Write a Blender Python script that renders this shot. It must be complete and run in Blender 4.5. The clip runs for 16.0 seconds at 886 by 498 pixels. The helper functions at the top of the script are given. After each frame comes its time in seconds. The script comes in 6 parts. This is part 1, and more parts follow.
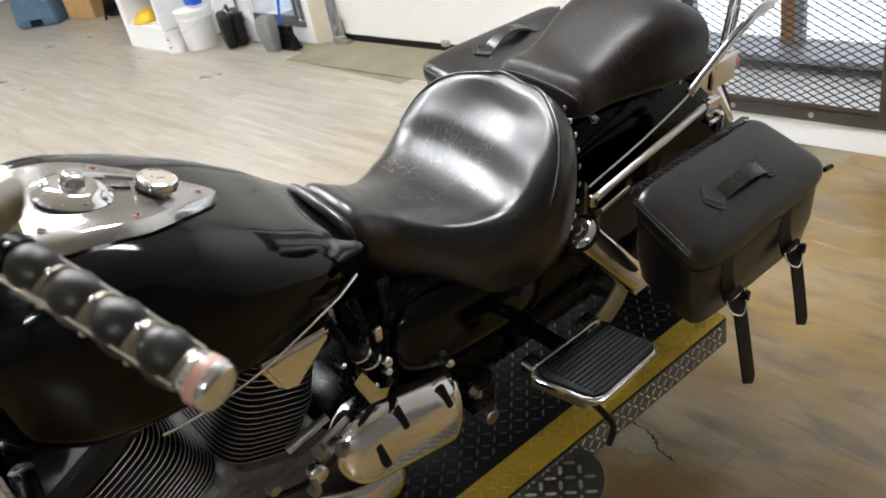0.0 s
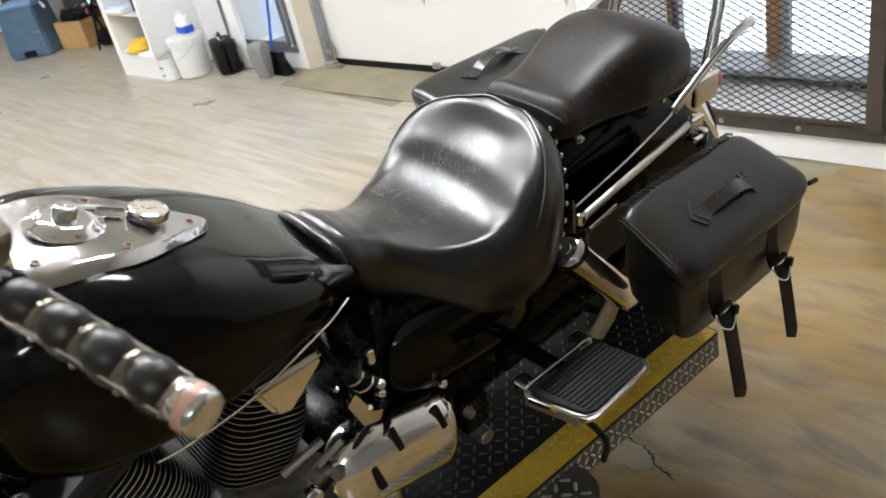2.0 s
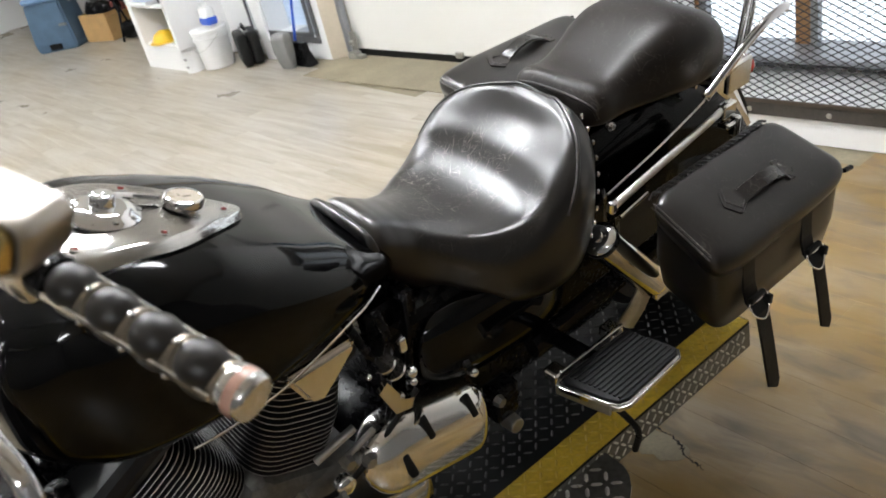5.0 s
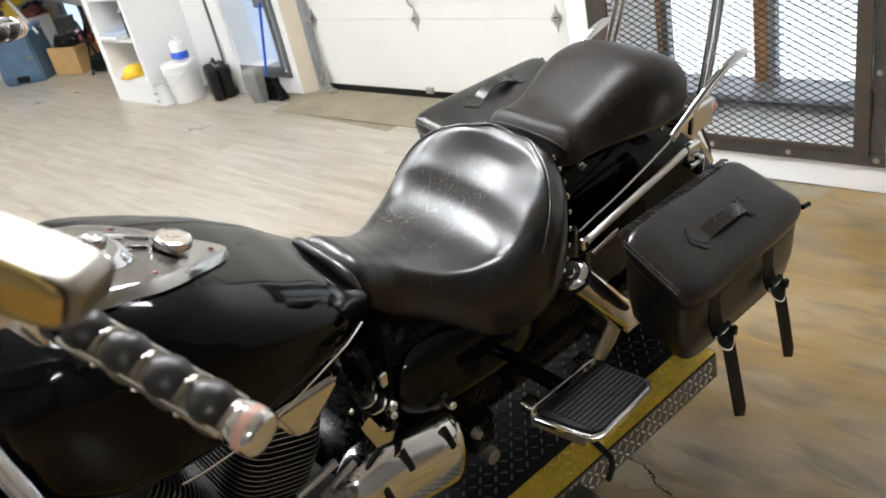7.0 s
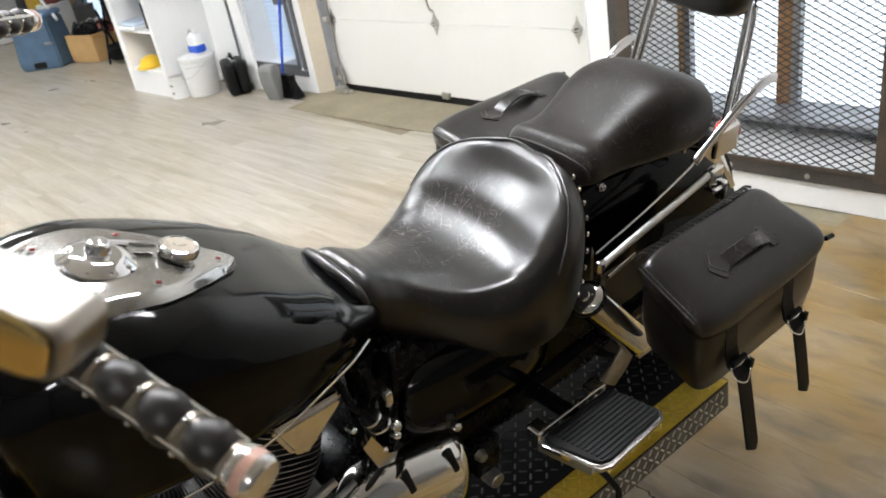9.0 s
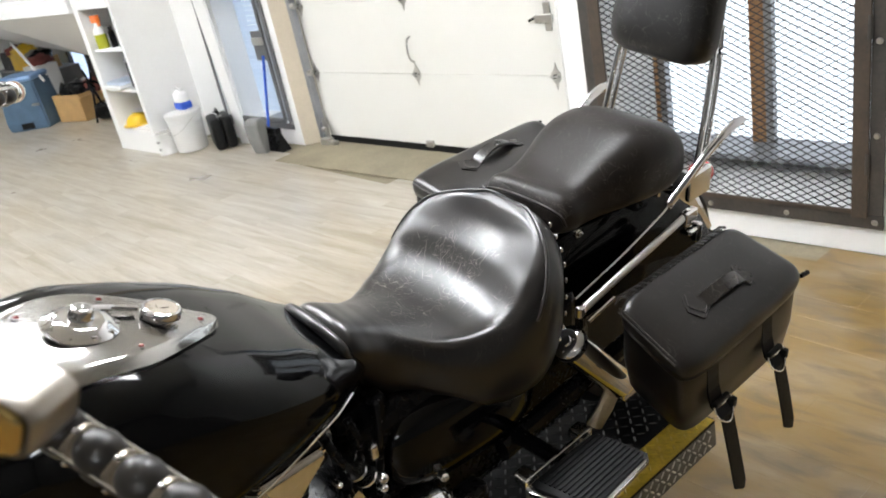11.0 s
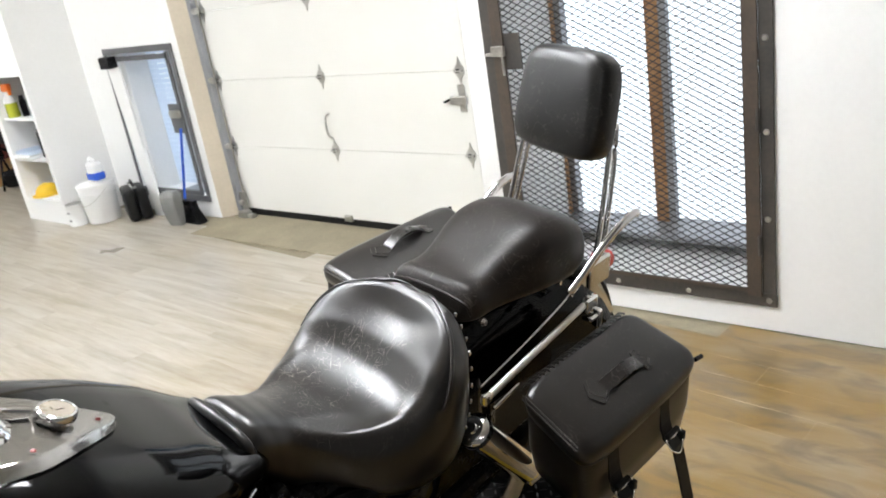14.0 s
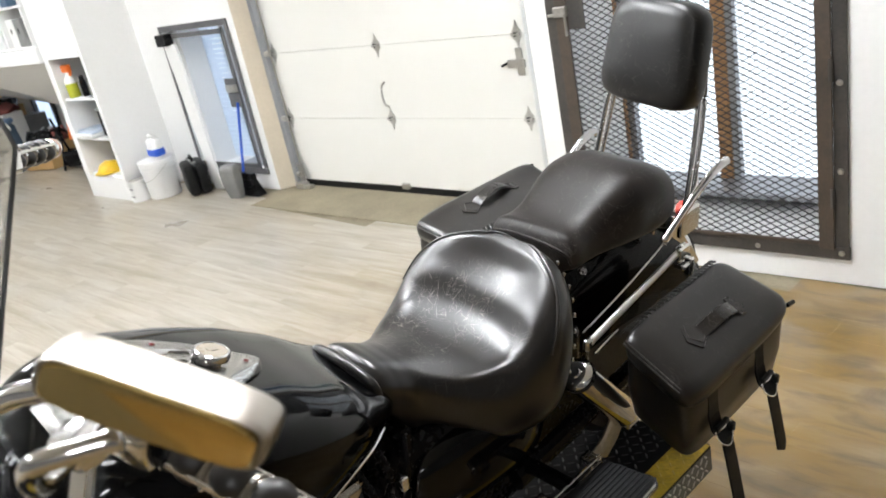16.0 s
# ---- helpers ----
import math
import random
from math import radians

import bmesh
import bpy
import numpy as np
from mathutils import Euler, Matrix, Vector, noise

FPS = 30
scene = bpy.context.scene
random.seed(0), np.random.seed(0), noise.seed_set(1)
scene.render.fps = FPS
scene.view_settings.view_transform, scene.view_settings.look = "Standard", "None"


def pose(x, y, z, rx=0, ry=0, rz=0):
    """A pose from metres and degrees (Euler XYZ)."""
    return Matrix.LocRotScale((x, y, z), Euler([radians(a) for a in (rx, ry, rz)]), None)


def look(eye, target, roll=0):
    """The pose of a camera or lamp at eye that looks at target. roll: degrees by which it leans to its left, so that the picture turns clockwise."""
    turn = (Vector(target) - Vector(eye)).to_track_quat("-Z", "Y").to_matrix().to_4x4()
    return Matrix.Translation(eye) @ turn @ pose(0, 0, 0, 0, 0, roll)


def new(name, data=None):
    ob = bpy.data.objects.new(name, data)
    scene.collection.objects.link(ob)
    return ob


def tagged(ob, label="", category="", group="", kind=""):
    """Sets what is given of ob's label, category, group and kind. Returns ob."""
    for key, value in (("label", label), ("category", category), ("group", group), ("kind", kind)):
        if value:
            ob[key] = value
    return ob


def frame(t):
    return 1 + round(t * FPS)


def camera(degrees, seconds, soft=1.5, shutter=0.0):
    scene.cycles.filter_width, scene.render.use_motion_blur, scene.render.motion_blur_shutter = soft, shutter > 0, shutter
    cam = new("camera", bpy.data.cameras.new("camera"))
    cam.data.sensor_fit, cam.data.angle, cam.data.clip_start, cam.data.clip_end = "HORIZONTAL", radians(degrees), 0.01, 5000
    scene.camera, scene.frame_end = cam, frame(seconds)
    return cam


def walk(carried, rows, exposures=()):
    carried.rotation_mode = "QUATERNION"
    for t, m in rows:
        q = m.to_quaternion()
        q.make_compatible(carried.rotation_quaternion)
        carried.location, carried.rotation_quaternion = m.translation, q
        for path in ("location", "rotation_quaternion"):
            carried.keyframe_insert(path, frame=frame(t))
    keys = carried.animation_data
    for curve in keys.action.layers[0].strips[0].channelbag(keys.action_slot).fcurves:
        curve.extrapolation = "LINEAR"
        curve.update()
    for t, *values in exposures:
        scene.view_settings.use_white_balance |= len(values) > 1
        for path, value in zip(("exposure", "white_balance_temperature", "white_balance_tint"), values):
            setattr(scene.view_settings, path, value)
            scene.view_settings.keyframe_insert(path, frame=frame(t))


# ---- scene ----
cam = camera(57.0, 16.0, 1.75)
PATH = [
    (0, (0.224, -0.092, 1.713), (-1.117, 1.012, 0.723), -12.0),
    (0.5, (0.236, -0.091, 1.703), (-1.07, 1.027, 0.681), -10.6),
    (1, (0.249, -0.095, 1.718), (-1.089, 1.037, 0.753), -11.8),
    (1.5, (0.247, -0.092, 1.721), (-1.1, 1.04, 0.769), -12.3),
    (2, (0.246, -0.091, 1.723), (-1.102, 1.04, 0.773), -13.1),
    (2.5, (0.239, -0.097, 1.721), (-1.122, 1.002, 0.75), -13.3),
    (3, (0.229, -0.103, 1.724), (-1.148, 0.973, 0.752), -13.5),
    (3.5, (0.228, -0.099, 1.717), (-1.131, 0.987, 0.731), -13.9),
    (4, (0.233, -0.101, 1.727), (-1.142, 0.989, 0.768), -14.2),
    (4.2, (0.23, -0.1, 1.717), (-1.148, 0.978, 0.748), -14.7),
    (6.3, (0.23, -0.115, 1.739), (-1.143, 1.007, 0.813), -11.9),
    (6.5, (0.234, -0.117, 1.744), (-1.131, 1.019, 0.823), -12.0),
    (7, (0.249, -0.139, 1.757), (-1.091, 1.034, 0.848), -12.9),
    (7.5, (0.246, -0.146, 1.754), (-1.11, 1.005, 0.839), -12.0),
    (8, (0.235, -0.117, 1.758), (-1.103, 1.023, 0.805), -12.2),
    (8.5, (0.23, -0.124, 1.764), (-1.114, 1.048, 0.859), -11.0),
    (9, (0.207, -0.11, 1.763), (-1.148, 1.055, 0.863), -10.4),
    (9.5, (0.196, -0.095, 1.765), (-1.162, 1.064, 0.864), -10.9),
    (10, (0.205, -0.098, 1.776), (-1.15, 1.093, 0.913), -11.8),
    (10.2, (0.214, -0.106, 1.777), (-1.151, 1.107, 0.96), -11.9),
    (12.3, (0.247, -0.106, 1.792), (-1.089, 1.138, 0.975), -11.2),
    (12.5, (0.246, -0.106, 1.791), (-1.079, 1.141, 0.959), -11.2),
    (13, (0.259, -0.113, 1.807), (-1.039, 1.177, 0.998), -10.2),
    (13.5, (0.271, -0.097, 1.83), (-0.965, 1.293, 1.093), -9.9),
    (14, (0.282, -0.094, 1.835), (-0.957, 1.317, 1.147), -9.3),
    (14.5, (0.281, -0.09, 1.818), (-0.997, 1.266, 1.092), -10.7),
    (15, (0.251, -0.085, 1.798), (-1.063, 1.195, 1.003), -11.0),
    (15.5, (0.237, -0.091, 1.796), (-1.054, 1.188, 0.96), -12.1),
    (15.6, (0.224, -0.120, 1.801), (-1.049, 1.181, 0.974), -11.8),
    (15.7, (0.219, -0.138, 1.816), (-1.067, 1.168, 1.017), -12.1),
    (15.8, (0.216, -0.170, 1.833), (-1.092, 1.140, 1.077), -11.9),
    (15.9, (0.214, -0.205, 1.834), (-1.105, 1.108, 1.103), -11.8),
    (16, (0.22, -0.233, 1.84), (-1.086, 1.09, 1.104), -11.9),
]
cam.data.dof.use_dof, cam.data.dof.focus_distance, cam.data.dof.aperture_fstop = True, 1.8, 8.0
walk(cam, [(t, look(eye, target, roll)) for t, eye, target, roll in PATH])

# ---- light ----
world = bpy.data.worlds.new("sky")
scene.world = world
world.use_nodes = True
wn = world.node_tree.nodes
sky = wn.new("ShaderNodeTexSky")
sky.sky_type, sky.sun_disc, sky.sun_elevation, sky.sun_rotation = "NISHITA", False, radians(40), radians(200)
world.node_tree.links.new(sky.outputs[0], wn["Background"].inputs[0])
wn["Background"].inputs[1].default_value = 0.12


# ---- materials ----
def material(name, colour, rough=0.5, metal=0.0, coat=0.0, spread=0.12, scale=(6.0, 90.0), bump=0.0, bump_scale=None, rough_spread=0.08, tint=None, random=0.0, distance=0.002, spec=0.5):
    """A surface with large stains and fine grain in its colour, gloss and relief; sizes in metres through object coordinates."""
    m = bpy.data.materials.new(name)
    m.use_nodes = True
    nt, nd = m.node_tree, m.node_tree.nodes
    bs = nd["Principled BSDF"]
    bs.inputs["Metallic"].default_value = metal
    bs.inputs["Coat Weight"].default_value = coat
    bs.inputs["Specular IOR Level"].default_value = spec
    bs.inputs["Coat Roughness"].default_value = 0.04
    at = nd.new("ShaderNodeTexCoord")
    big, fine = nd.new("ShaderNodeTexNoise"), nd.new("ShaderNodeTexNoise")
    for n, s in ((big, scale[0]), (fine, scale[1])):
        nt.links.new(at.outputs["Object"], n.inputs["Vector"])
        n.inputs["Scale"].default_value = s
        n.inputs["Detail"].default_value = 4
    both = nd.new("ShaderNodeMath")
    both.operation = "MULTIPLY_ADD"
    both.inputs[1].default_value = 0.4
    nt.links.new(fine.outputs["Fac"], both.inputs[0])
    low = nd.new("ShaderNodeMath")
    low.operation, low.inputs[1].default_value = "MULTIPLY", 0.6
    nt.links.new(big.outputs["Fac"], low.inputs[0])
    nt.links.new(low.outputs[0], both.inputs[2])
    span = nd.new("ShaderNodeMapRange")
    span.inputs["From Min"].default_value, span.inputs["From Max"].default_value = 0.3, 0.7
    nt.links.new(both.outputs[0], span.inputs["Value"])
    mix = nd.new("ShaderNodeMix")
    mix.data_type = "RGBA"
    c = tint or colour
    mix.inputs["A"].default_value = tuple(v * (1 - spread) for v in colour) + (1,)
    mix.inputs["B"].default_value = tuple(min(1, v * (1 + spread)) for v in c) + (1,)
    nt.links.new(span.outputs[0], mix.inputs["Factor"])
    last = mix.outputs["Result"]
    if random:
        info, hsv = nd.new("ShaderNodeObjectInfo"), nd.new("ShaderNodeHueSaturation")
        r = nd.new("ShaderNodeMapRange")
        r.inputs["To Min"].default_value, r.inputs["To Max"].default_value = 1 - random, 1 + random
        nt.links.new(info.outputs["Random"], r.inputs["Value"])
        nt.links.new(r.outputs[0], hsv.inputs["Value"])
        nt.links.new(last, hsv.inputs["Color"])
        last = hsv.outputs[0]
    nt.links.new(last, bs.inputs["Base Color"])
    rr = nd.new("ShaderNodeMapRange")
    rr.inputs["From Min"].default_value, rr.inputs["From Max"].default_value = 0.3, 0.7
    rr.inputs["To Min"].default_value, rr.inputs["To Max"].default_value = max(0.0, rough - rough_spread), min(1, rough + rough_spread)
    nt.links.new(both.outputs[0], rr.inputs["Value"])
    nt.links.new(rr.outputs[0], bs.inputs["Roughness"])
    if bump:
        b = nd.new("ShaderNodeBump")
        b.inputs["Strength"].default_value, b.inputs["Distance"].default_value = bump, distance
        src = fine
        if bump_scale:
            src = nd.new("ShaderNodeTexNoise")
            src.inputs["Scale"].default_value, src.inputs["Detail"].default_value = bump_scale, 3
            nt.links.new(at.outputs["Object"], src.inputs["Vector"])
        nt.links.new(src.outputs["Fac"], b.inputs["Height"])
        nt.links.new(b.outputs[0], bs.inputs["Normal"])
    return m


def leather(name, colour, rough, crease, crease_scale=34.0, grain=0.35, scuff=0.25, worn_at=None):
    """Leather: pebble grain all over and pale, fine creases where it is worn; worn_at: the middle and radius of the most used place."""
    m = material(name, colour, rough, spread=0.12, scale=(5.0, 60.0), rough_spread=0.02)
    nt, nd = m.node_tree, m.node_tree.nodes
    bs = nd["Principled BSDF"]
    at = nd.new("ShaderNodeTexCoord")
    warp, veins, pebble, where = nd.new("ShaderNodeTexNoise"), nd.new("ShaderNodeTexVoronoi"), nd.new("ShaderNodeTexVoronoi"), nd.new("ShaderNodeTexNoise")
    warp.inputs["Scale"].default_value, warp.inputs["Detail"].default_value = 14.0, 5
    veins.feature, veins.inputs["Scale"].default_value = "DISTANCE_TO_EDGE", crease_scale
    pebble.inputs["Scale"].default_value = 420.0
    where.inputs["Scale"].default_value = 9.0
    add = nd.new("ShaderNodeMix")
    add.data_type = "RGBA"
    add.blend_type = "LINEAR_LIGHT"
    add.inputs["Factor"].default_value = 0.10
    nt.links.new(at.outputs["Object"], add.inputs["A"])
    nt.links.new(warp.outputs["Color"], add.inputs["B"])
    for n in (warp, pebble, where):
        nt.links.new(at.outputs["Object"], n.inputs["Vector"])
    nt.links.new(add.outputs["Result"], veins.inputs["Vector"])
    line = nd.new("ShaderNodeMapRange")
    line.inputs["From Min"].default_value, line.inputs["From Max"].default_value = 0.0, 0.05
    line.inputs["To Min"].default_value, line.inputs["To Max"].default_value = 1.0, 0.0
    nt.links.new(veins.outputs["Distance"], line.inputs["Value"])
    gate = nd.new("ShaderNodeMapRange")
    gate.inputs["From Min"].default_value, gate.inputs["From Max"].default_value = 0.36, 0.52
    nt.links.new(where.outputs["Fac"], gate.inputs["Value"])
    used = gate.outputs[0]
    if worn_at:
        gap, ease, both = nd.new("ShaderNodeVectorMath"), nd.new("ShaderNodeMapRange"), nd.new("ShaderNodeMath")
        gap.operation, gap.inputs[1].default_value = "DISTANCE", worn_at[0]
        nt.links.new(at.outputs["Object"], gap.inputs[0])
        ease.inputs["From Min"].default_value, ease.inputs["From Max"].default_value = worn_at[1] * 0.55, worn_at[1]
        ease.inputs["To Min"].default_value, ease.inputs["To Max"].default_value = 1.0, 0.0
        nt.links.new(gap.outputs["Value"], ease.inputs["Value"])
        both.operation = "MULTIPLY"
        nt.links.new(gate.outputs[0], both.inputs[0])
        nt.links.new(ease.outputs[0], both.inputs[1])
        used = both.outputs[0]
    worn = nd.new("ShaderNodeMath")
    worn.operation = "MULTIPLY"
    nt.links.new(line.outputs[0], worn.inputs[0])
    nt.links.new(used, worn.inputs[1])
    h = nd.new("ShaderNodeMath")
    h.operation, h.inputs[1].default_value = "MULTIPLY_ADD", -crease
    nt.links.new(worn.outputs[0], h.inputs[0])
    pb = nd.new("ShaderNodeMath")
    pb.operation, pb.inputs[1].default_value = "MULTIPLY", grain
    nt.links.new(pebble.outputs["Distance"], pb.inputs[0])
    nt.links.new(pb.outputs[0], h.inputs[2])
    # fine pale scuffs: thin winding lines in two sizes
    pale = None
    for size, wide in ((9.0, 0.0042), (19.0, 0.0060)):
        wind = nd.new("ShaderNodeTexNoise")
        wind.inputs["Scale"].default_value, wind.inputs["Detail"].default_value, wind.inputs["Distortion"].default_value = size, 2, 1.6
        nt.links.new(at.outputs["Object"], wind.inputs["Vector"])
        off = nd.new("ShaderNodeMath")
        off.operation, off.inputs[1].default_value = "SUBTRACT", 0.5
        nt.links.new(wind.outputs["Fac"], off.inputs[0])
        size_of = nd.new("ShaderNodeMath")
        size_of.operation = "ABSOLUTE"
        nt.links.new(off.outputs[0], size_of.inputs[0])
        thin = nd.new("ShaderNodeMapRange")
        thin.inputs["From Min"].default_value, thin.inputs["From Max"].default_value = 0.0, wide
        thin.inputs["To Min"].default_value, thin.inputs["To Max"].default_value = scuff, 0.0
        nt.links.new(size_of.outputs[0], thin.inputs["Value"])
        if pale is None:
            pale = thin.outputs[0]
        else:
            top = nd.new("ShaderNodeMath")
            top.operation = "MAXIMUM"
            nt.links.new(pale, top.inputs[0])
            nt.links.new(thin.outputs[0], top.inputs[1])
            pale = top.outputs[0]
    # short straight scratches in five directions, on the used place alone
    for k in range(5 if worn_at else 0):
        turn, mark, fine, top = nd.new("ShaderNodeMapping"), nd.new("ShaderNodeTexNoise"), nd.new("ShaderNodeMapRange"), nd.new("ShaderNodeMath")
        spin = nd.new("ShaderNodeMapping")
        spin.inputs["Rotation"].default_value = (0.3, 0.2, radians(12 + 37 * k))
        turn.inputs["Location"].default_value = (3.7 * k, 1.3 * k, 5.1 * k)
        turn.inputs["Scale"].default_value = (26, 430, 20)
        mark.inputs["Scale"].default_value, mark.inputs["Detail"].default_value, mark.inputs["Distortion"].default_value = 1.0, 1.5, 0.25
        fine.inputs["From Min"].default_value, fine.inputs["From Max"].default_value = 0.68, 0.76
        fine.inputs["To Max"].default_value = scuff
        nt.links.new(at.outputs["Object"], spin.inputs["Vector"])
        nt.links.new(spin.outputs[0], turn.inputs["Vector"])
        nt.links.new(turn.outputs[0], mark.inputs["Vector"])
        nt.links.new(mark.outputs["Fac"], fine.inputs["Value"])
        top.operation = "MAXIMUM"
        nt.links.new(pale, top.inputs[0])
        nt.links.new(fine.outputs[0], top.inputs[1])
        pale = top.outputs[0]
    there = nd.new("ShaderNodeMath")
    there.operation = "MULTIPLY"
    nt.links.new(pale, there.inputs[0])
    nt.links.new(used, there.inputs[1])
    rub = nd.new("ShaderNodeMix")
    rub.data_type = "RGBA"
    rub.inputs["B"].default_value = (0.27, 0.245, 0.225, 1)
    nt.links.new(bs.inputs["Base Color"].links[0].from_socket, rub.inputs["A"])
    nt.links.new(there.outputs[0], rub.inputs["Factor"])
    nt.links.new(rub.outputs["Result"], bs.inputs["Base Color"])
    b = nd.new("ShaderNodeBump")
    b.inputs["Strength"].default_value, b.inputs["Distance"].default_value = 0.14, 0.0010
    nt.links.new(h.outputs[0], b.inputs["Height"])
    nt.links.new(b.outputs[0], bs.inputs["Normal"])
    return m


def glow(name, colour, strength):
    m = bpy.data.materials.new(name)
    m.use_nodes = True
    bs = m.node_tree.nodes["Principled BSDF"]
    bs.inputs["Base Color"].default_value = (*colour, 1)
    bs.inputs["Emission Color"].default_value = (*colour, 1)
    bs.inputs["Emission Strength"].default_value = strength
    return m


def glass(name, colour=(1, 1, 1), rough=0.0, ior=1.45):
    m = bpy.data.materials.new(name)
    m.use_nodes = True
    bs = m.node_tree.nodes["Principled BSDF"]
    bs.inputs["Base Color"].default_value = (*colour, 1)
    bs.inputs["Transmission Weight"].default_value = 1.0
    bs.inputs["Roughness"].default_value = rough
    bs.inputs["IOR"].default_value = ior
    return m


def planks_material():
    """Wood-look floor boards, greyed oak: streaks along x, each board its own tone."""
    m = bpy.data.materials.new("vinyl_plank")
    m.use_nodes = True
    nt, nd = m.node_tree, m.node_tree.nodes
    bs = nd["Principled BSDF"]
    at, info, geo = nd.new("ShaderNodeTexCoord"), nd.new("ShaderNodeObjectInfo"), nd.new("ShaderNodeNewGeometry")
    both = nd.new("ShaderNodeMath")
    both.operation = "ADD"
    nt.links.new(info.outputs["Random"], both.inputs[0])
    nt.links.new(geo.outputs["Random Per Island"], both.inputs[1])
    tone = nd.new("ShaderNodeMath")
    tone.operation = "FRACT"
    nt.links.new(both.outputs[0], tone.inputs[0])
    shift = nd.new("ShaderNodeVectorMath")
    shift.operation = "MULTIPLY_ADD"
    shift.inputs[1].default_value = (0.7, 9.0, 1.0)
    nt.links.new(geo.outputs["Position"], shift.inputs[0])
    off = nd.new("ShaderNodeCombineXYZ")
    far = nd.new("ShaderNodeMath")
    far.operation, far.inputs[1].default_value = "MULTIPLY", 37.0
    nt.links.new(tone.outputs[0], far.inputs[0])
    nt.links.new(far.outputs[0], off.inputs[0])
    nt.links.new(far.outputs[0], off.inputs[2])
    nt.links.new(off.outputs[0], shift.inputs[2])
    streak, grain, stain = nd.new("ShaderNodeTexNoise"), nd.new("ShaderNodeTexNoise"), nd.new("ShaderNodeTexNoise")
    streak.inputs["Scale"].default_value, streak.inputs["Detail"].default_value, streak.inputs["Distortion"].default_value = 1.6, 6, 0.7
    grain.inputs["Scale"].default_value, grain.inputs["Detail"].default_value = 14.0, 5
    stain.inputs["Scale"].default_value, stain.inputs["Detail"].default_value = 1.3, 4
    nt.links.new(shift.outputs[0], streak.inputs["Vector"])
    nt.links.new(shift.outputs[0], grain.inputs["Vector"])
    nt.links.new(geo.outputs["Position"], stain.inputs["Vector"])
    ramp = nd.new("ShaderNodeValToRGB")
    ramp.color_ramp.elements[0].position, ramp.color_ramp.elements[0].color = 0.33, (0.28, 0.242, 0.178, 1)
    ramp.color_ramp.elements[1].position, ramp.color_ramp.elements[1].color = 0.67, (0.475, 0.450, 0.396, 1)
    mid = ramp.color_ramp.elements.new(0.5)
    mid.color = (0.388, 0.353, 0.290, 1)
    s = nd.new("ShaderNodeMath")
    s.operation, s.inputs[1].default_value = "MULTIPLY_ADD", 0.25
    nt.links.new(grain.outputs["Fac"], s.inputs[0])
    s2 = nd.new("ShaderNodeMath")
    s2.operation, s2.inputs[1].default_value = "MULTIPLY", 0.75
    nt.links.new(streak.outputs["Fac"], s2.inputs[0])
    nt.links.new(s2.outputs[0], s.inputs[2])
    nt.links.new(s.outputs[0], ramp.inputs[0])
    hsv = nd.new("ShaderNodeHueSaturation")
    v = nd.new("ShaderNodeMapRange")
    v.inputs["To Min"].default_value, v.inputs["To Max"].default_value = 0.955, 1.035
    nt.links.new(tone.outputs[0], v.inputs["Value"])
    nt.links.new(v.outputs[0], hsv.inputs["Value"])
    sat = nd.new("ShaderNodeMapRange")
    sat.inputs["From Min"].default_value, sat.inputs["From Max"].default_value = 0.3, 0.7
    sat.inputs["To Min"].default_value, sat.inputs["To Max"].default_value = 0.70, 1.20
    nt.links.new(stain.outputs["Fac"], sat.inputs["Value"])
    nt.links.new(sat.outputs[0], hsv.inputs["Saturation"])
    nt.links.new(ramp.outputs[0], hsv.inputs["Color"])
    blot, soil = nd.new("ShaderNodeTexNoise"), nd.new("ShaderNodeMapRange")
    blot.inputs["Scale"].default_value, blot.inputs["Detail"].default_value, blot.inputs["Distortion"].default_value = 3.2, 5, 0.4
    spread = nd.new("ShaderNodeVectorMath")
    spread.operation, spread.inputs[1].default_value = "MULTIPLY", (0.6, 1.5, 1.0)
    nt.links.new(geo.outputs["Position"], spread.inputs[0])
    nt.links.new(spread.outputs[0], blot.inputs["Vector"])
    soil.inputs["From Min"].default_value, soil.inputs["From Max"].default_value = 0.36, 0.62
    soil.inputs["To Min"].default_value, soil.inputs["To Max"].default_value = 0.66, 1.0
    nt.links.new(blot.outputs["Fac"], soil.inputs["Value"])
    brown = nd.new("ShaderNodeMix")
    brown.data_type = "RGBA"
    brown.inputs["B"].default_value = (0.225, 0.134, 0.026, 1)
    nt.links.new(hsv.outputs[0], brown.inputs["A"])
    # trodden dirt round the lift; the x ramp also paints window light at left
    axes, bay, dirt_light = nd.new("ShaderNodeSeparateXYZ"), nd.new("ShaderNodeMapRange"), nd.new("ShaderNodeMath")
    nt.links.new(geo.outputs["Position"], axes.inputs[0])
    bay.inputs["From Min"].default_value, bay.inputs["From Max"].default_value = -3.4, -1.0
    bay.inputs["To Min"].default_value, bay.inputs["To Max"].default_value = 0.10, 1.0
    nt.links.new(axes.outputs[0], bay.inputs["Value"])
    dirt_light.operation = "MULTIPLY"
    nt.links.new(soil.outputs[0], dirt_light.inputs[0])
    nt.links.new(bay.outputs[0], dirt_light.inputs[1])
    nt.links.new(dirt_light.outputs[0], brown.inputs["Factor"])
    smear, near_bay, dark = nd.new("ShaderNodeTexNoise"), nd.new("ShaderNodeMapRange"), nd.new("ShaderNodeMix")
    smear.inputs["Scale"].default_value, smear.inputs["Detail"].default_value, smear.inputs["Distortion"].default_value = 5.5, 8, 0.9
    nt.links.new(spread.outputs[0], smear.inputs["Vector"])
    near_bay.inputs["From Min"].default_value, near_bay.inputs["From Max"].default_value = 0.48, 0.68
